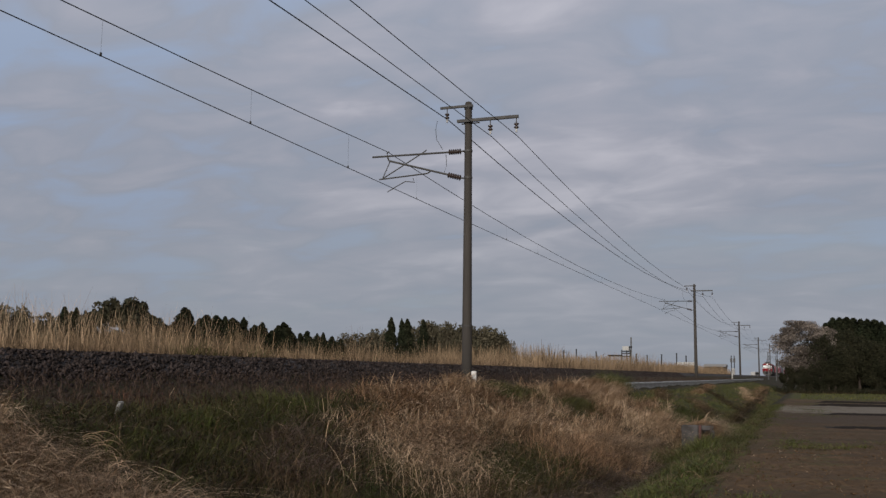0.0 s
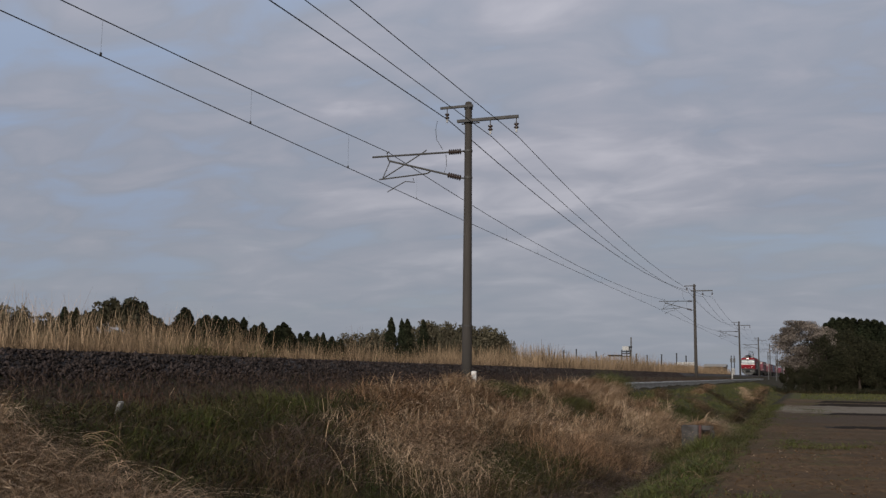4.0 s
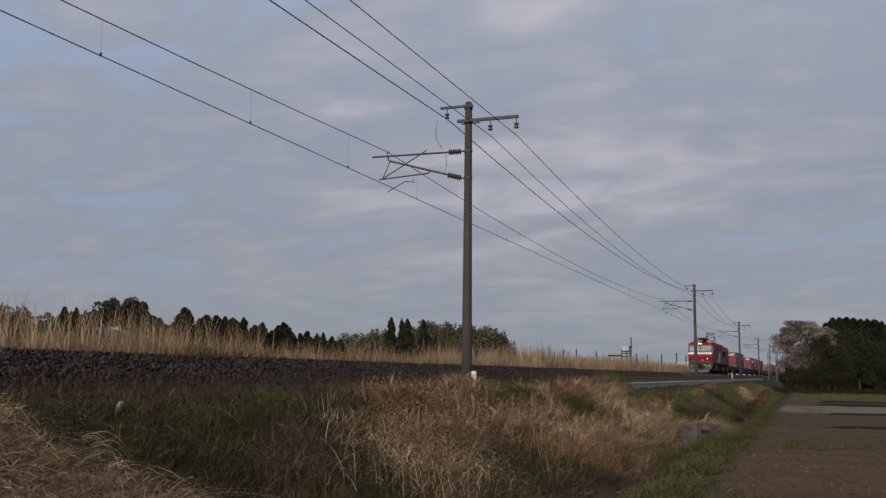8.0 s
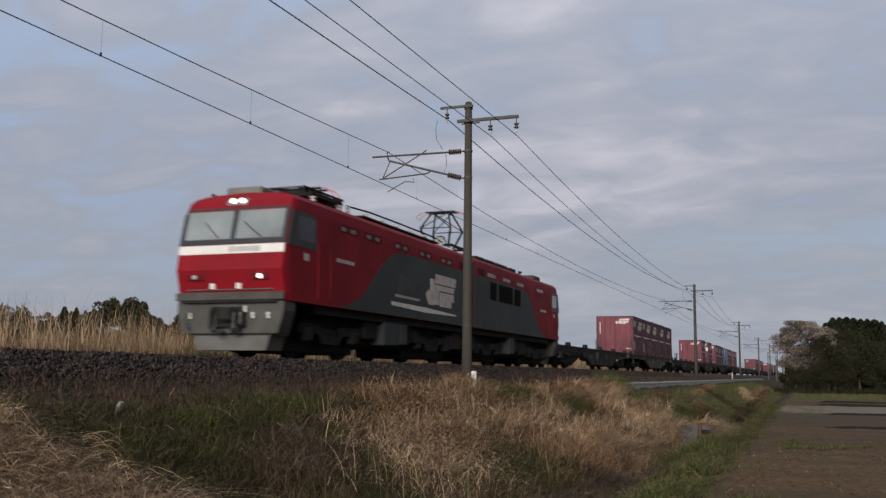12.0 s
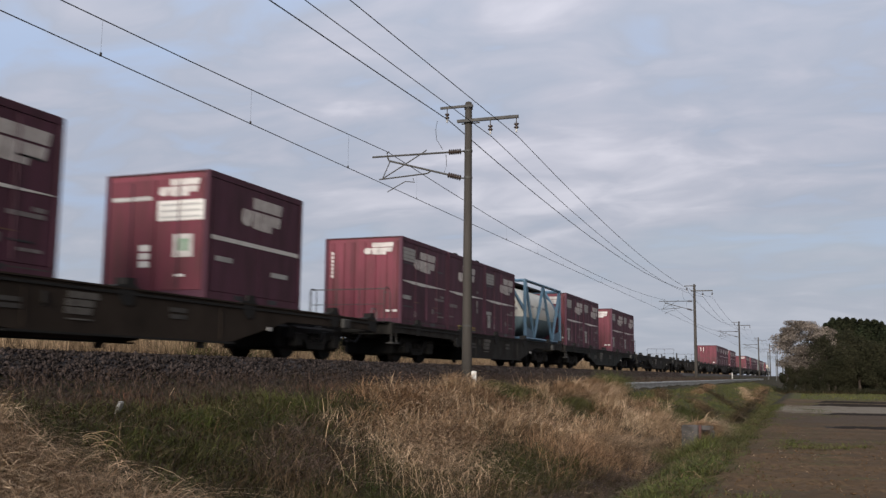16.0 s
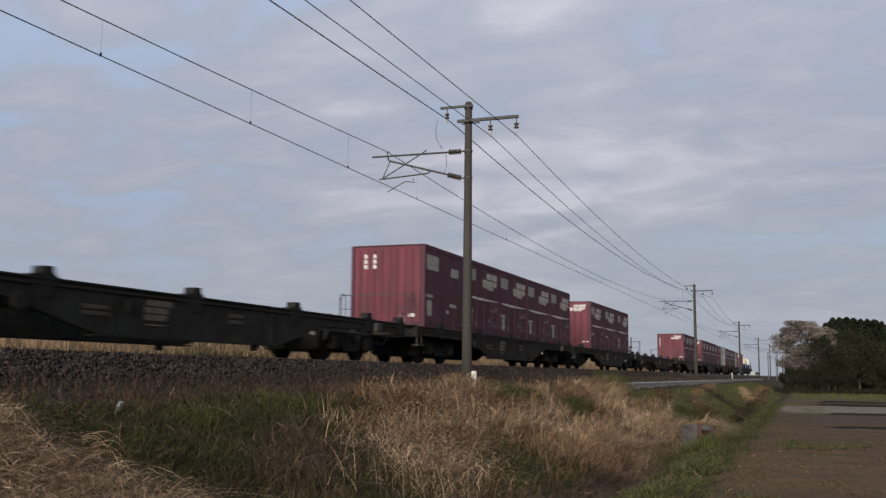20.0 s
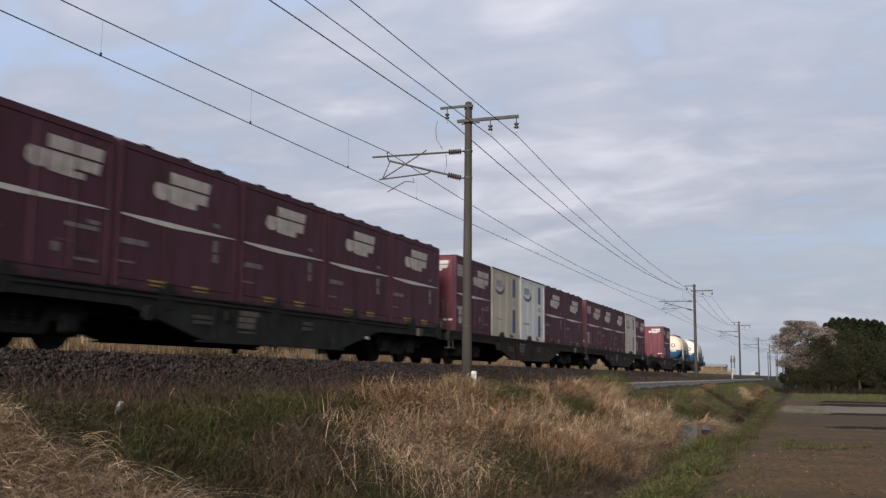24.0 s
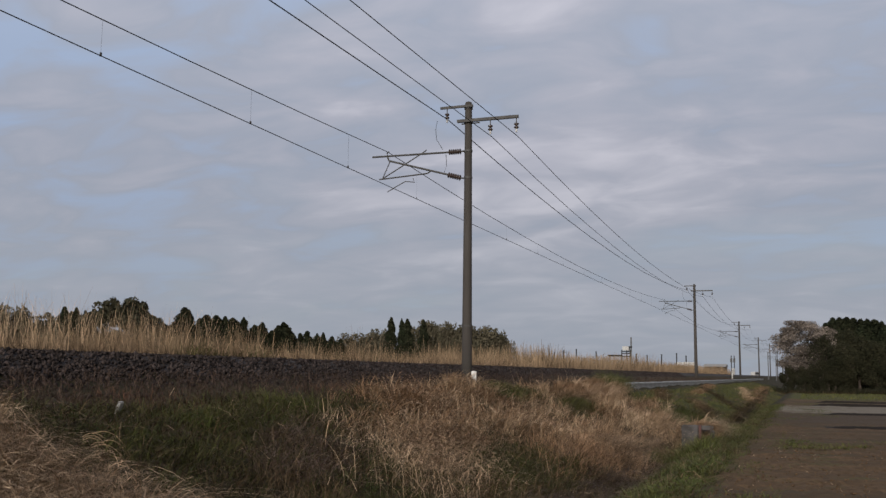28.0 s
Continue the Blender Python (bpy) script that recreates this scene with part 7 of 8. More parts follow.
    for at, n, x0, x1, wide in ((44.0, 60, 10.9, 13.0, 1.0), (52.0, 90, 10.8, 12.6, 2.5), (62.6, 160, 11.0, 15.0, 1.2), (73.5, 260, 11.0, 36.0, 0.8)):
        cx, cy = RNG.uniform(x0, x1, n), at + RNG.normal(0, wide, n)
        tussocks("plot_edge_grass", cx, cy, 22, 0.4, 0.04, 0.12, 0.008, 0.020, 0.6, 1.7, M["fresh"], "thin green grass along the edge of a plot", segs=2)
    cx, cy = scatter(300, 8.3, 9.7, 23.2, 25.8, 1.0)
    tussocks("ditch_weeds", cx, cy, 18, 0.14, 0.2, 0.56, 0.008, 0.018, 0.4, 1.5, M["fresh"], "green weeds before the culvert", segs=3)
    cx, cy = scatter(190, 8.5, 9.5, 26.4, 27.2, 1.0)
    tussocks("overhang", cx, cy, 24, 0.12, 0.3, 0.62, 0.008, 0.016, 0.8, 1.7, M["pale_straw"], "pale dry grass hanging over the culvert", comb=-0.6, segs=4, pull=1.8)
    x, y = scatter(420, 10.6, 22, 12, 25, 1.2)
    tangle("straw_scraps", x, y, U(0.01, 0.04, len(x)), U(0.03, 0.09, len(x)), U(0.006, 0.012, len(x)), M["pale_straw"], "scraps of straw scattered on the soil")
    x, y = scatter(20000, 11.2, 40, 76, 108, 1.0, lambda a, c: patchy(a * 0.3, c, 0.9, 2.0, 0.0))
    blades("crop_grass", x, y, U(0.05, 0.22, len(x)), U(0.03, 0.07, len(x)), U(0.2, 1.0, len(x)), M["fresh"], "short green crop on a far plot", segs=2)
    cx, cy = scatter(420, 8.8, 27, 103, 112, 1.0)
    tussocks("undergrowth", cx, cy, 30, 0.5, 0.2, 0.9, 0.02, 0.05, 0.3, 1.4, M["twig"], "dark brown undergrowth at the edge of the wood", segs=2)
    cx, cy = scatter(160, 8.8, 27, 102, 108, 1.0)
    tussocks("undergrowth", cx, cy, 24, 0.5, 0.15, 0.5, 0.02, 0.05, 0.3, 1.4, M["thatch"], "dull brown undergrowth at the edge of the wood", segs=2)
    x, y = scatter(9000, 2.9, 4.1, 38, 120, 1.5)
    blades("dead_weeds", x, y, U(0.05, 0.16, len(x)), U(0.01, 0.03, len(x)), U(0.2, 0.9, len(x)), M["weed"], "low dead brown weeds at the ballast foot", segs=2)


def build_plot_steps():
    """Low ragged soil steps where one plot meets the next, shade put into their colour."""
    for x0, x1, y, high, slant in ((12.3, 40, 33.3, 0.085, 0.012), (12.4, 45, 45.2, 0.10, 0.004), (12.0, 50, 58.8, 0.17, 0.004), (12.2, 50, 66.5, 0.15, -0.01)):
        n = 260
        x = np.linspace(x0, x1, n)
        line = y + slant * (x - x0) + 0.10 * np.sin(x * 0.9 + y) + RNG.normal(0, 0.03, n)
        tall = high * np.clip((x - x0) / 0.5, 0.1, 1) * (0.85 + 0.25 * np.sin(x * 0.7 + y) * np.sin(x * 0.23)) + RNG.normal(0, 0.006, n)
        rows = []
        for off, up in ((-0.16, -0.06), (-0.03, 0.75), (0.04, 1.0), (0.30, 0.9), (1.3, -0.15)):
            rows.append(np.stack([x, line + off, lie(x, line + off) + tall * up], -1))
        v = np.stack(rows, 1).reshape(-1, 3)
        k = np.arange(n - 1)[:, None] * 5 + np.arange(4)[None]
        f = np.stack([k, k + 5, k + 6, k + 1], -1).reshape(-1, 4)
        tagged(new("plot_step", sheet("plot_step", v, f, M["wet_soil"])), "low soil step between two plots, coloured dark for its shade", "soil", kind="stuff")


build_plot_steps()


def clods():
    """Lumps of broken soil on the field."""
    n = 7000
    x = RNG.uniform(10.5, 24, n)
    y = 12 + 12.5 * RNG.random(n) ** 1.3
    base = np.array([(1, 0, 0), (-1, 0, 0), (0, 1, 0), (0, -1, 0), (0, 0, 1), (0, 0, -1)], dtype=float)
    tri = np.array([(0, 2, 4), (2, 1, 4), (1, 3, 4), (3, 0, 4), (2, 0, 5), (1, 2, 5), (3, 1, 5), (0, 3, 5)])
    size = RNG.uniform(0.008, 0.024, n)
    jit = base[None] * RNG.uniform(0.6, 1.3, (n, 6, 1)) + RNG.normal(0, 0.25, (n, 6, 3))
    v = jit * size[:, None, None] + np.stack([x, y, lie(x, y)], -1)[:, None, :]
    f = tri[None] + (np.arange(n) * 6)[:, None, None]
    tagged(new("soil_clods", sheet("soil_clods", v.reshape(-1, 3), f.reshape(-1, 3), M["clod"])), "broken brown soil clods on the field", "soil", kind="stuff")


grow()
clods()

# ---------------------------------------------------------------- trees


def leaves(centres, size, seed, flat=0.5):
    """Small two-sided leaf clumps, one quad each, at the given centres."""
    g = np.random.default_rng(seed)
    n = len(centres)
    a = g.normal(size=(n, 3))
    a /= np.linalg.norm(a, axis=1, keepdims=True)
    h = g.normal(size=(n, 3))
    b = np.cross(a, h)
    b /= np.linalg.norm(b, axis=1, keepdims=True)
    s = (size * g.uniform(0.5, 1.3, n))[:, None]
    v = np.stack([centres - a * s, centres - b * s * flat, centres + a * s, centres + b * s * flat], 1).reshape(-1, 3)
    f = np.arange(4 * n).reshape(n, 4)
    return v, f


def build_tree(name, label, kind, high, wide, mat, seed, n=2600, size=0.28, group=""):
    g = np.random.default_rng(seed)
    t = thing(name, label, "tree", group)
    bm = bmesh.new()
    top = high * (0.95 if kind == "conifer" else 0.6)
    tube(bm, [(0, 0, -0.6), (0.05, 0, high * 0.25), (0.02, 0.08, top)], [high * 0.022 + 0.05, high * 0.017 + 0.03, 0.03], 8)
    if kind != "conifer":
        for k in range(11):
            a = k * 2.4 + g.uniform(-0.4, 0.4)
            z0 = high * g.uniform(0.12, 0.5)
            r = wide * 0.5 * g.uniform(0.5, 0.9)
            tube(bm, [(0, 0, z0), (math.cos(a) * r * 0.5, math.sin(a) * r * 0.5, z0 + high * 0.15), (math.cos(a) * r, math.sin(a) * r, z0 + high * g.uniform(0.22, 0.4))], [high * 0.010 + 0.02, high * 0.006 + 0.015, 0.012], 5)
    part("trunk", bm, M["bark"], t, "brown trunk with limbs")
    if kind == "conifer":
        z = high * (1 - g.random(n) ** 0.8 * 0.97)
        body = np.clip(1 - z / high, 0, 1) ** 0.58 * np.clip(z / high * 6 + 0.45, 0, 1)
        a = g.uniform(0, math.tau, n)
        r = wide * 0.5 * body * (0.78 + 0.26 * np.sin(z * 3.1 + seed + 2 * np.cos(a)) + 0.16 * np.sin(z * 6.1 + 3 * a)) * g.uniform(0.3, 1.0, n) ** 0.45
        c = np.stack([r * np.cos(a), r * np.sin(a), z - 0.15 * r], -1)
    else:
        blobs = []
        m = 300 if kind == "dome" else 95 if kind == "cherry" else 34
        for k in range(m):
            d = g.normal(size=3)
            d /= np.linalg.norm(d)
            if kind == "dome":
                d[2] = abs(d[2])
                q = d * np.array([wide * 0.46, wide * 0.46, high * 0.93]) * g.uniform(0.86, 1.0)
                blobs.append((q + np.array([0, 0, 0.3]), g.uniform(0.03, 0.06) * wide))
            else:
                d[2] = d[2] * 0.9 + (0.12 if kind == "broad" else -0.05)
                q = d * np.array([wide * 0.40, wide * 0.40, high * 0.40]) * (g.uniform(0.62, 1.0) if kind == "cherry" else g.uniform(0.5, 1.05))
                blobs.append((q + np.array([0, 0, high * (0.46 if kind == "broad" else 0.47)]), g.uniform(0.11, 0.20) * wide * (0.6 if kind == "cherry" else 1.0)))
        per = n // m
        cs = []
        for q, rad in blobs:
            d = g.normal(size=(per, 3))
            d /= np.linalg.norm(d, axis=1, keepdims=True)
            cs.append(q + d * rad * g.uniform(0.25, 1.05, (per, 1)) ** 0.5 * np.array([1.5, 1.5, 0.48] if kind == "cherry" else [1, 1, 1]))
        c = np.concatenate(cs)
        c[:, 2] = np.where(c[:, 2] < 0.1, g.uniform(0.1, high * 0.3, len(c)), c[:, 2])
        top_z = np.percentile(c[:, 2], 98.5 if kind == "cherry" else 100)
        c[:, 2] = np.where(c[:, 2] > top_z, top_z - g.uniform(0, 0.5, len(c)), c[:, 2]) * high / top_z
    v, f = leaves(c, size, seed + 1, 0.6)
    crown = new("crown", sheet("crown", v, f, mat))
    crown.parent = t
    return t


USED_TREES = set()


def plant(master, x, y, tall, wide=1.0, rz=0.0):
    """Stand a tree at (x, y), tall metres high, its width scaled by wide."""
    ob = master
    if master.name in USED_TREES:
        ob = copy_thing(master, pose(0, 0, 0))
    USED_TREES.add(master.name)
    k = tall / master["tall"]
    ob.location, ob.rotation_euler, ob.scale = (x, y, float(lie(x, y))), (0, 0, rz), (k * wide, k * wide, k)
    return ob


def woods():
    g = np.random.default_rng(5)
    con = [build_tree("conifer_tree", "dark dense conifer in a distant row", "conifer", 10, 4.4, M["conifer"], 11 + k, 6500, 0.20, "conifers in the distance") for k in range(3)]
    brd = [build_tree("broadleaf_tree", "distant tree with thin brown-green spring leaves", "broad", 9, 9.0, M["spring"], 21 + k, 5200, 0.26, "broadleaf trees in the distance") for k in range(3)]
    eve = build_tree("evergreen_tree", "large rounded dark evergreen tree", "dome", 8.7, 12.5, M["evergreen"], 31, 27000, 0.20)
    for m, h in [(q, 10) for q in con] + [(q, 9) for q in brd] + [(eve, 8.7)]:
        m["tall"] = h
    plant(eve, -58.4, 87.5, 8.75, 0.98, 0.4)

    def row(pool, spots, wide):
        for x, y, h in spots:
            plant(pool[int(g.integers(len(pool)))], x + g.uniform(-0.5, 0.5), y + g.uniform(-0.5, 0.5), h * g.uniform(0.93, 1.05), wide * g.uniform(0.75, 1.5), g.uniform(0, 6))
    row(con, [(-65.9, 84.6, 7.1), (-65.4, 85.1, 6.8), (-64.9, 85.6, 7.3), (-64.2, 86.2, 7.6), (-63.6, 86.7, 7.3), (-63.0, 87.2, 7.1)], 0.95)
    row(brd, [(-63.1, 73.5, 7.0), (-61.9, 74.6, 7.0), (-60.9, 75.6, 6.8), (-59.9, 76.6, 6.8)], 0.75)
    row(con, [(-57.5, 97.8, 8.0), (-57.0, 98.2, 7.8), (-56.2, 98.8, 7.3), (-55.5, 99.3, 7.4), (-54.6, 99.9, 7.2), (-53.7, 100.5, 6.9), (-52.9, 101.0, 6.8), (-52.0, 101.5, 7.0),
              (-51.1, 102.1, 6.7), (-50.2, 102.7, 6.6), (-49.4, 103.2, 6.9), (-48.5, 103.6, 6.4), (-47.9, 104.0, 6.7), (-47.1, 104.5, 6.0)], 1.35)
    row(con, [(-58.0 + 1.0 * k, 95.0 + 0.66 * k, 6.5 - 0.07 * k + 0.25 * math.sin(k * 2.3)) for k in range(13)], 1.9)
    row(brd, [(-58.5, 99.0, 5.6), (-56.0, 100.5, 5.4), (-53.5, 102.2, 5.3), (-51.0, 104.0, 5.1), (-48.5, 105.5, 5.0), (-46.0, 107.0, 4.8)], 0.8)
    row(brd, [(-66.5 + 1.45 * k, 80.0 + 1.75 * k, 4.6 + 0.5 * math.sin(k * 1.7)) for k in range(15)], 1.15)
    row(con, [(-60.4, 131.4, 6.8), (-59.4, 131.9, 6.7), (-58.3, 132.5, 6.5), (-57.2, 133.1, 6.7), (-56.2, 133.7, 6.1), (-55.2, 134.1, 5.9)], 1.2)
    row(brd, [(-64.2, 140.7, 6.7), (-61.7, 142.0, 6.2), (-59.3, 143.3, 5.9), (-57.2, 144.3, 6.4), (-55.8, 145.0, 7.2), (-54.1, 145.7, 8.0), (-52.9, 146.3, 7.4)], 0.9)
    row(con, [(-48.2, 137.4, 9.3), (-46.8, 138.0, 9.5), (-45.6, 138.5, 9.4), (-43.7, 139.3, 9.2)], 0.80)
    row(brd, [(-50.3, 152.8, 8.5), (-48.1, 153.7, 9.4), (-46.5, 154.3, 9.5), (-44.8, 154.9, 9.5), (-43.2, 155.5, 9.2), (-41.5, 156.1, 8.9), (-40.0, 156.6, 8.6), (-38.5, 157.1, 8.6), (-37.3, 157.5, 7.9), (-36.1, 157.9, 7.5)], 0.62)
    # cherry and wood on the field side
    cherry = build_tree("cherry_tree", "cherry tree in pale pink-white blossom", "cherry", 7.6, 7.4, M["blossom"], 41, 46000, 0.075)
    cherry["tall"] = 7.6
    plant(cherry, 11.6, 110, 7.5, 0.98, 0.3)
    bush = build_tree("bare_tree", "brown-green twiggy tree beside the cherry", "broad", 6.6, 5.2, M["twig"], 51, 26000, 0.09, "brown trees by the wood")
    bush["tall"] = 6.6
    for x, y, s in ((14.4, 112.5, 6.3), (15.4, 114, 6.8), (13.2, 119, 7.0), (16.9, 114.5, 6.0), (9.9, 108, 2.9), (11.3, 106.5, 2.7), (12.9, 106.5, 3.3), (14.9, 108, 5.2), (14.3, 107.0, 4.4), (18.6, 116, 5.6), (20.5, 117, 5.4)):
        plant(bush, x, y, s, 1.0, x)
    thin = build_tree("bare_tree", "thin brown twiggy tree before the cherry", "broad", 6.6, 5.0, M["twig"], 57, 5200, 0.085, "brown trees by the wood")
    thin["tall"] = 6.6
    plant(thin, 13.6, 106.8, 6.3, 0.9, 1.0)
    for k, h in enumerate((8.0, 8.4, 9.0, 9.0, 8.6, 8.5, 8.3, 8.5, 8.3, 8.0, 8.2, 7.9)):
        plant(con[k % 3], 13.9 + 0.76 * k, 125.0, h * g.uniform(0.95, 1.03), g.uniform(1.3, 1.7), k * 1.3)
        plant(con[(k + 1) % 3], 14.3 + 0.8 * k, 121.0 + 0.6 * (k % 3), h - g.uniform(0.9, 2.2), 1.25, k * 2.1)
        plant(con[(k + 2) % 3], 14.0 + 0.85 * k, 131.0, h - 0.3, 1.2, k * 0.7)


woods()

# ---------------------------------------------------------------- small things along the line and far off


def build_edge_wall():
    """Low concrete edging with posts along the shoulder."""
    w = thing("edge_wall", "low grey concrete edging along the railway shoulder", "retaining wall")
    slab = post = None
    for k in range(95):
        y = 41.0 + 1.5 * k
        x = 4.52 + float(bend(y))
        if slab is None:
            slab = part("panel", made_box(-0.05, 0.05, -0.735, 0.735, -1.10, -0.72, bev=0.008), M["trough"], w)
            slab.location = (x, y, 0)
            post = part("post", made_box(0.05, 0.058, -0.04, 0.04, -1.15, -0.79, bev=0.003), M["trough"], w)
            post.location = (x, y + 0.75, 0)
            cap = part("coping", made_box(-0.85, 0.07, -0.745, 0.745, -0.78, -0.70, bev=0.008), M["trough"], w)
            cap.location = (x, y, 0)
        else:
            again(slab, x, y, 0)
            again(post, x, y + 0.75, 0)
            again(cap, x, y, 0)


build_edge_wall()


def build_marker(x, y, z, h, w, paint="white", tilt=0.0):
    m = thing("marker_post", "short white weathered trackside marker post", "marker post", "trackside markers")
    m.location, m.rotation_euler = (x, y, z), (0, tilt, 0)
    part("post", made_box(-w / 2, w / 2, -0.04, 0.04, -0.3, h, bev=0.012), M[paint], m)
    part("mark", made_box(-w * 0.3, w * 0.3, -0.046, -0.038, h * 0.55, h * 0.8), M["label_grey"], m)


build_marker(2.97, 26.5, -0.68, 0.39, 0.14)
build_marker(4.30, 9.50, -0.88, 0.16, 0.042, "label_grey", 0.42)
build_marker(3.5, 118.0, -0.62, 0.7, 0.14, "concrete")


def build_culvert():
    c = thing("culvert_headwall", "weathered concrete culvert end with a rusty post", "culvert")
    c.location = (9.0, 26.0, 0)
    part("headwall", made_box(-0.22, 0.22, 0.0, 0.22, -2.55, -1.62, bev=0.03), M["old_concrete"], c)
    part("headwall", made_box(0.52, 0.60, 0.0, 0.22, -2.55, -1.74, bev=0.03), M["old_concrete"], c)
    part("lintel", made_box(0.22, 0.52, 0.02, 0.20, -1.74, -1.63, bev=0.01), M["old_concrete"], c)
    # black plate paints the shade in the opening
    part("culvert_back", made_box(0.20, 0.54, 0.45, 0.55, -2.55, -1.66), M["black"], c, "black plate for the shade inside the culvert")
    part("post", made_box(0.22, 0.29, -0.06, 0.01, -2.4, -1.60, bev=0.01), M["rust_post"], c, "rusty red-brown post")
    part("post", made_box(0.50, 0.55, -0.06, 0.0, -2.4, -1.64, bev=0.01), M["bark"], c)
    part("plank", made_box(-0.20, 0.20, -0.05, -0.01, -2.32, -2.12, bev=0.01), M["bark"], c, "dark stained plank at the foot")


build_culvert()


def build_shed(x0, x1, y, eave, ridge, wall, roof, label):
    b = thing("farm_shed", label, "building", "sheds in the distance")
    b.location = ((x0 + x1) / 2, y, float(lie((x0 + x1) / 2, y)))
    w, base = (x1 - x0) / 2, b.location.z
    part("wall", made_box(-w, w, -3, 3, 0, eave - base), wall, b)
    bm = bmesh.new()
    plate(bm, [(-3.4, eave - base - 0.05), (3.4, eave - base - 0.05), (0, ridge - base)], "x", -w - 0.2, 2 * w + 0.4)
    part("roof", bm, roof, b)
    n = max(2, int(w))
    for k in range(n):
        at = -w + (k + 0.5) * 2 * w / n
        part("window", made_box(at - 0.4, at + 0.4, -3.04, -2.98, 0.9, 1.8), M["black"], b)


def build_far_things():
    # works tower on the horizon: a white cabin on a dark frame beside a mast
    t = thing("works_tower", "small pale cabin on a dark steel frame with a mast", "tower")
    z = float(lie(-31.8, 250))
    t.location = (-31.8, 250, z)
    part("cabin", made_box(-0.75, 0.85, -1, 1, 5.95 - z, 7.0 - z), M["label_grey"], t, "pale grey cabin")
    part("mast", made_tube([(1.3, 0, 0), (1.3, 0, 9.3 - z)], 0.2, 6), M["steel"], t)
    part("mast_head", made_box(0.9, 1.5, -0.2, 0.2, 6.6 - z, 7.0 - z), M["dark_steel"], t)
    for x in (-1.1, 0.2, 1.0):
        part("leg", made_tube([(x, 0, 0), (x, 0, 6.1 - z)], 0.14, 6), M["dark_steel"], t)
    for h in (4.3, 5.1, 5.6):
        part("cross_beam", made_box(-1.2, 1.2, -0.15, 0.15, h - z, h - z + 0.22), M["dark_steel"], t)
    part("conveyor", made_box(-4.6, -1.0, -0.4, 0.4, 4.4 - z, 4.85 - z), M["dark_steel"], t)
    part("conveyor_leg", made_tube([(-4.2, 0, 0), (-4.2, 0, 4.5 - z)], 0.12, 6), M["dark_steel"], t)
    for x, h in ((-50.5, 5.4), (-48.0, 5.9), (-44.7, 6.2), (-39.5, 5.6), (-29.2, 5.0), (-26.5, 4.7), (-22.9, 4.9), (-19.2, 5.2), (-16.9, 4.6)):
        p = thing("fence_pole", "thin grey pole on the horizon", "pole", "poles on the horizon")
        z = float(lie(x, 250))
        p.location = (x, 250, z)
        part("shaft", made_tube([(0, 0, 0), (0, 0, h - z)], 0.15, 6), M["dark_steel"], p)
        part("cap", made_box(-0.2, 0.2, -0.2, 0.2, h - z, h - z + 0.08), M["dark_steel"], p)
        if h == 5.9:
            part("arm", made_box(-0.7, 0.7, -0.06, 0.06, h - z - 0.5, h - z - 0.36), M["dark_steel"], p)
    build_shed(-18.2, -14.0, 245, 2.2, 3.0, M["label_grey"], M["offwhite"], "low white-roofed shed behind the reeds")
    build_shed(-9.8, -5.4, 225, 1.75, 2.35, M["bark"], M["concrete"], "brown timber shed with a pale roof")
    build_shed(-24.5, -19.0, 262, 2.0, 2.5, M["concrete"], M["concrete"], "long low grey shed behind the reeds")
    # crossing signals, a relay box and a parked van near the far masts
    for x in (-3.55, -2.95):
        s = thing("crossing_signal", "dark level crossing signal post", "signal", "crossing signals")
        z = float(lie(x, 215))
        s.location = (x, 215, z)
        part("post", made_tube([(0, 0, 0), (0, 0, 4.0 - z)], 0.09, 8), M["dark_steel"], s)
        part("lamp_board", made_box(-0.22, 0.22, -0.1, 0.0, 2.6 - z, 3.4 - z), M["black"], s)
        for h in (2.8, 3.2):
            part("lamp_hood", made_tube([(0, -0.1, h - z), (0, -0.25, h - z)], 0.12, 8), M["black"], s)
    r = thing("relay_box", "pale grey relay cabinet by the crossing", "cabinet")
    r.location = (-3.0, 212, float(lie(-3.0, 212)))
    part("body", made_box(-0.3, 0.3, -0.3, 0.3, 0, 1.7, bev=0.03), M["label_grey"], r)
    part("door", made_box(-0.25, 0.25, -0.33, -0.3, 0.2, 1.5), M["concrete"], r)
    v = thing("white_van", "small white van waiting by the crossing", "van")
    v.location = (-4.6, 330, float(lie(-4.6, 330)))
    v.rotation_euler = (0, 0, 1.2)
    bm = bmesh.new()
    plate(bm, [(-1.7, 0.3), (1.7, 0.3), (1.7, 1.0), (1.2, 1.85), (-1.6, 1.85), (-1.7, 1.0)], "y", -0.7, 1.4)
    part("body", bm, M["label_grey"], v)
    part("windscreen", made_box(-1.5, 1.3, -0.72, -0.68, 1.1, 1.65), M["black"], v)
    for x in (-1.1, 1.1):
        part("wheel", made_tube([(x, -0.75, 0.3), (x, -0.55, 0.3)], 0.3, 12), M["black"], v)
    for k in range(4):
        p = thing("trackside_pole", "slim grey pole by the cherry tree", "pole", "poles by the crossing")
        p.location = (4.2 + k * 1.1, 205 + k * 12, float(lie(4.2 + k * 1.1, 205)))
        part("shaft", made_tube([(0, 0, 0), (0, 0, 5.5 - k * 0.6)], 0.1, 6), M["steel"], p)
        part("cap", made_tube([(0, 0, 5.5 - k * 0.6), (0, 0, 5.56 - k * 0.6)], 0.13, 6), M["steel"], p)


build_far_things()

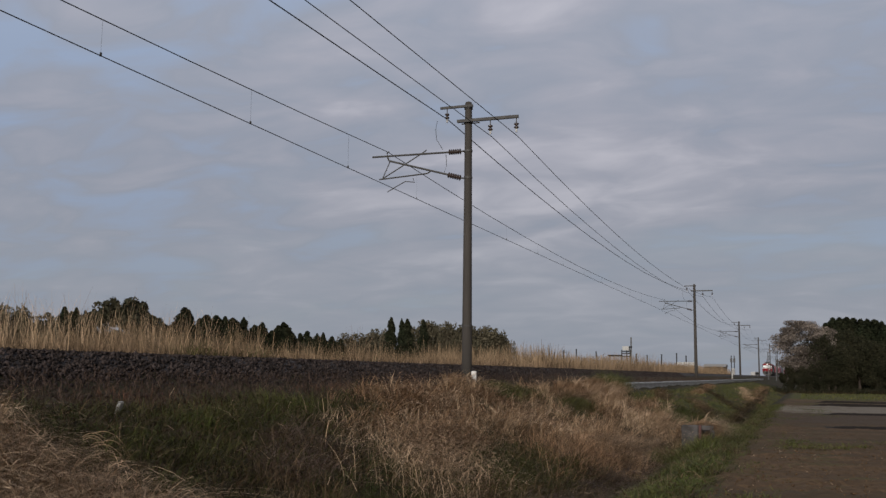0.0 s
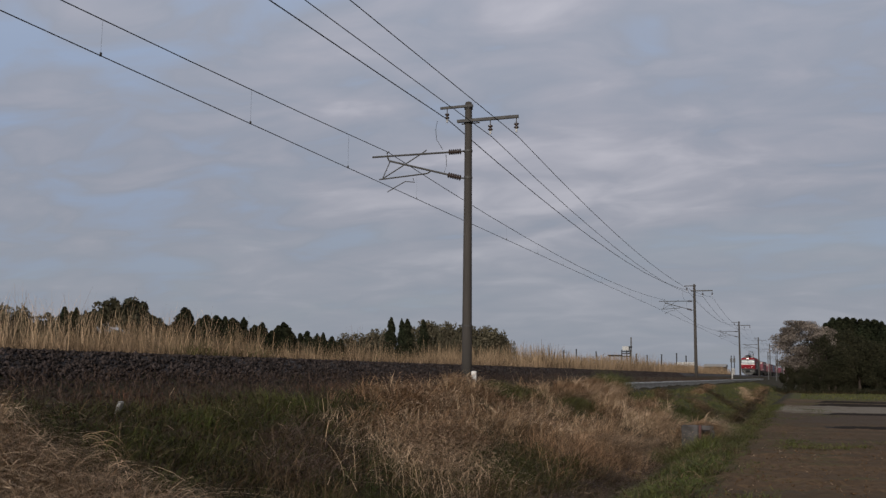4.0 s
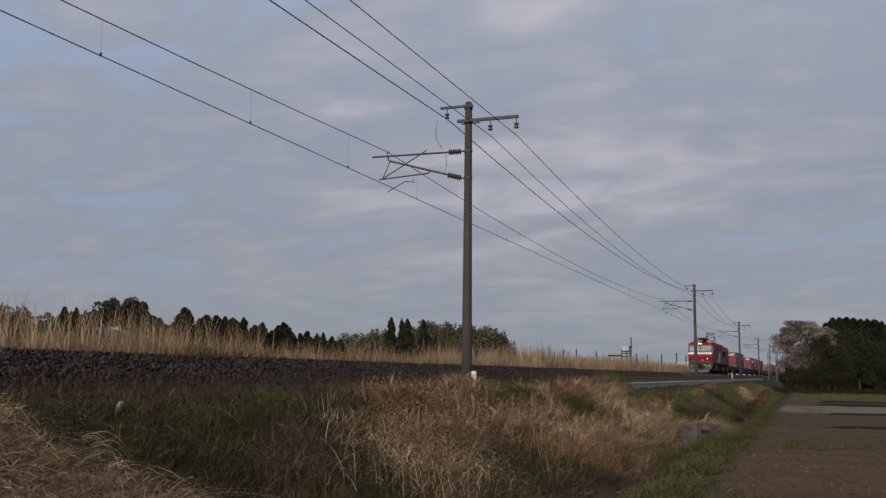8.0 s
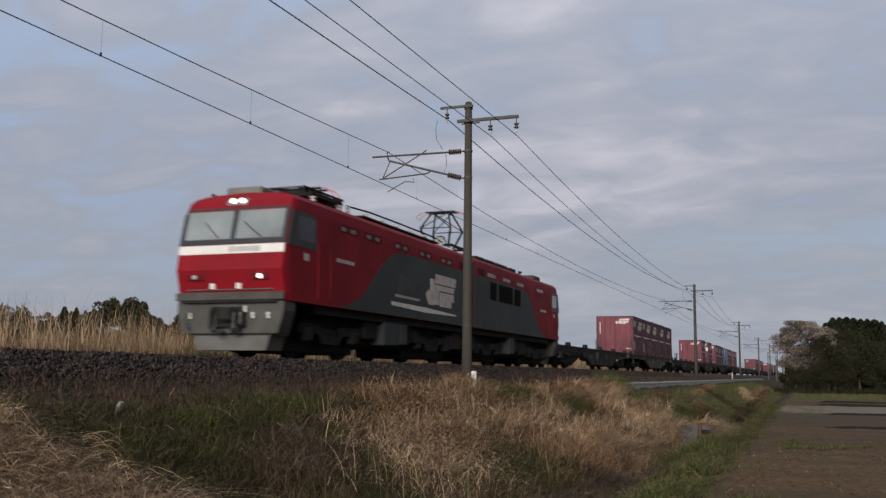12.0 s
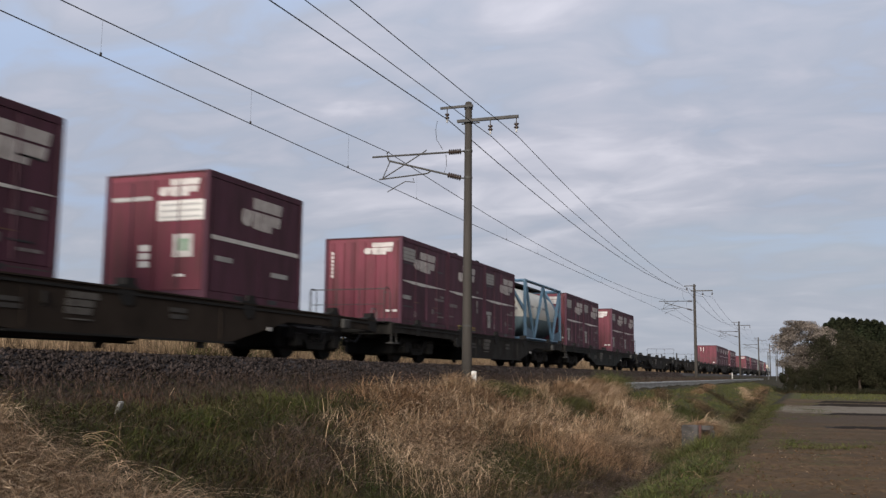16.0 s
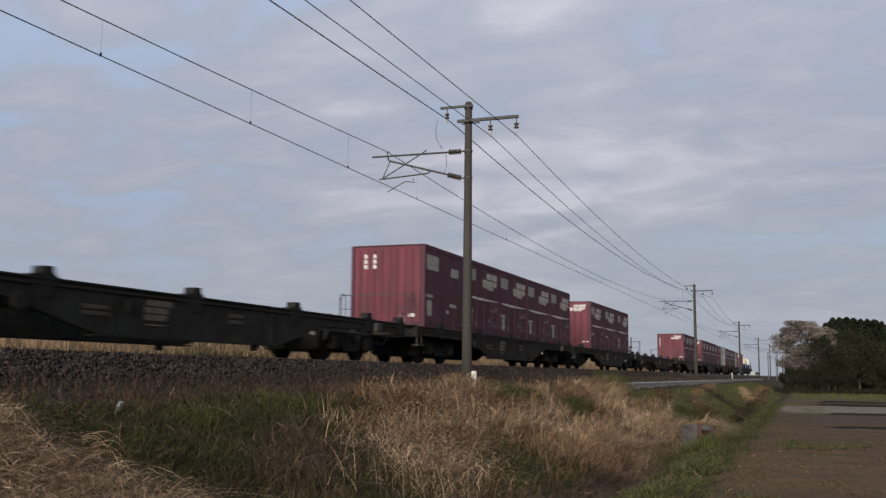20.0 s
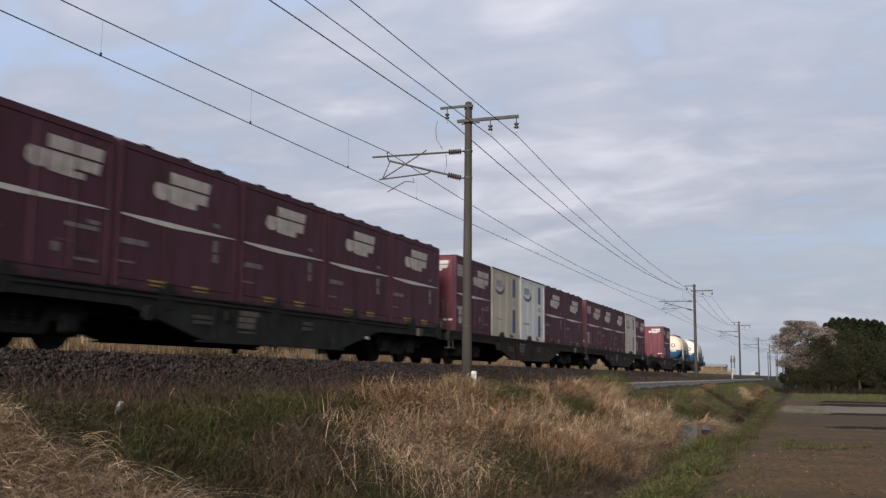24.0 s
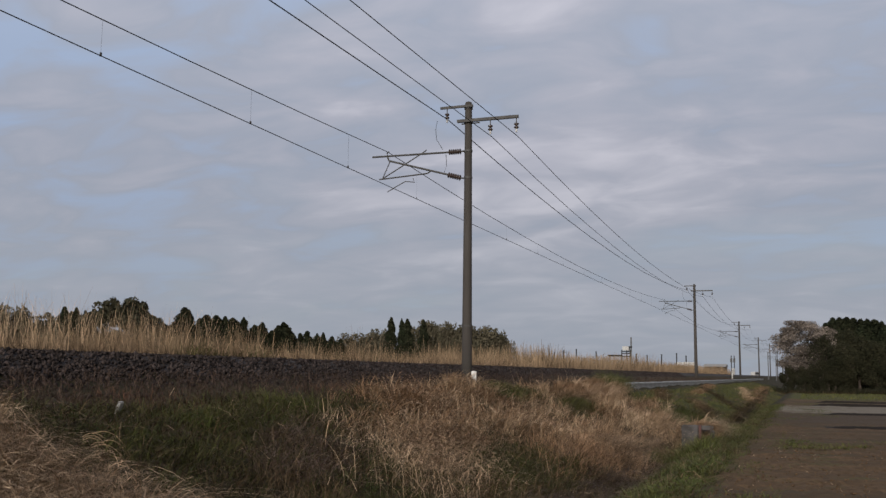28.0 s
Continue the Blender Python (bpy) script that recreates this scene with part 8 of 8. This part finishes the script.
# ---------------------------------------------------------------- keys


# how far the engine's front runs ahead of or behind an even pace
LAG = [(0, 0), (11, 0), (12, -0.05), (14.5, 0.2), (15, 0.26), (16, -0.03), (17, -0.22), (18, -0.39), (19, 0.52), (20, 0.13), (21, 0.05), (21.5, 0.7), (23.5, 1.16), (24, 1.26), (26, 1.36), (28, 1.45)]


def engine_at(t):
    """Where the front of the engine stands along the line."""
    return 18.45 - 25.12 * (t - 12.0) + float(np.interp(t, [q[0] for q in LAG], [q[1] for q in LAG]))


def motions():
    for ob, s in TRAIN:
        z = Z0 if ob.name in LIFT else 0.0
        rows = []
        for k in range(57):
            t = k * 0.5
            y = engine_at(t) + s
            rows.append((t, pose(float(bend(y)), y, z)))
        walk(ob, rows)


motions()
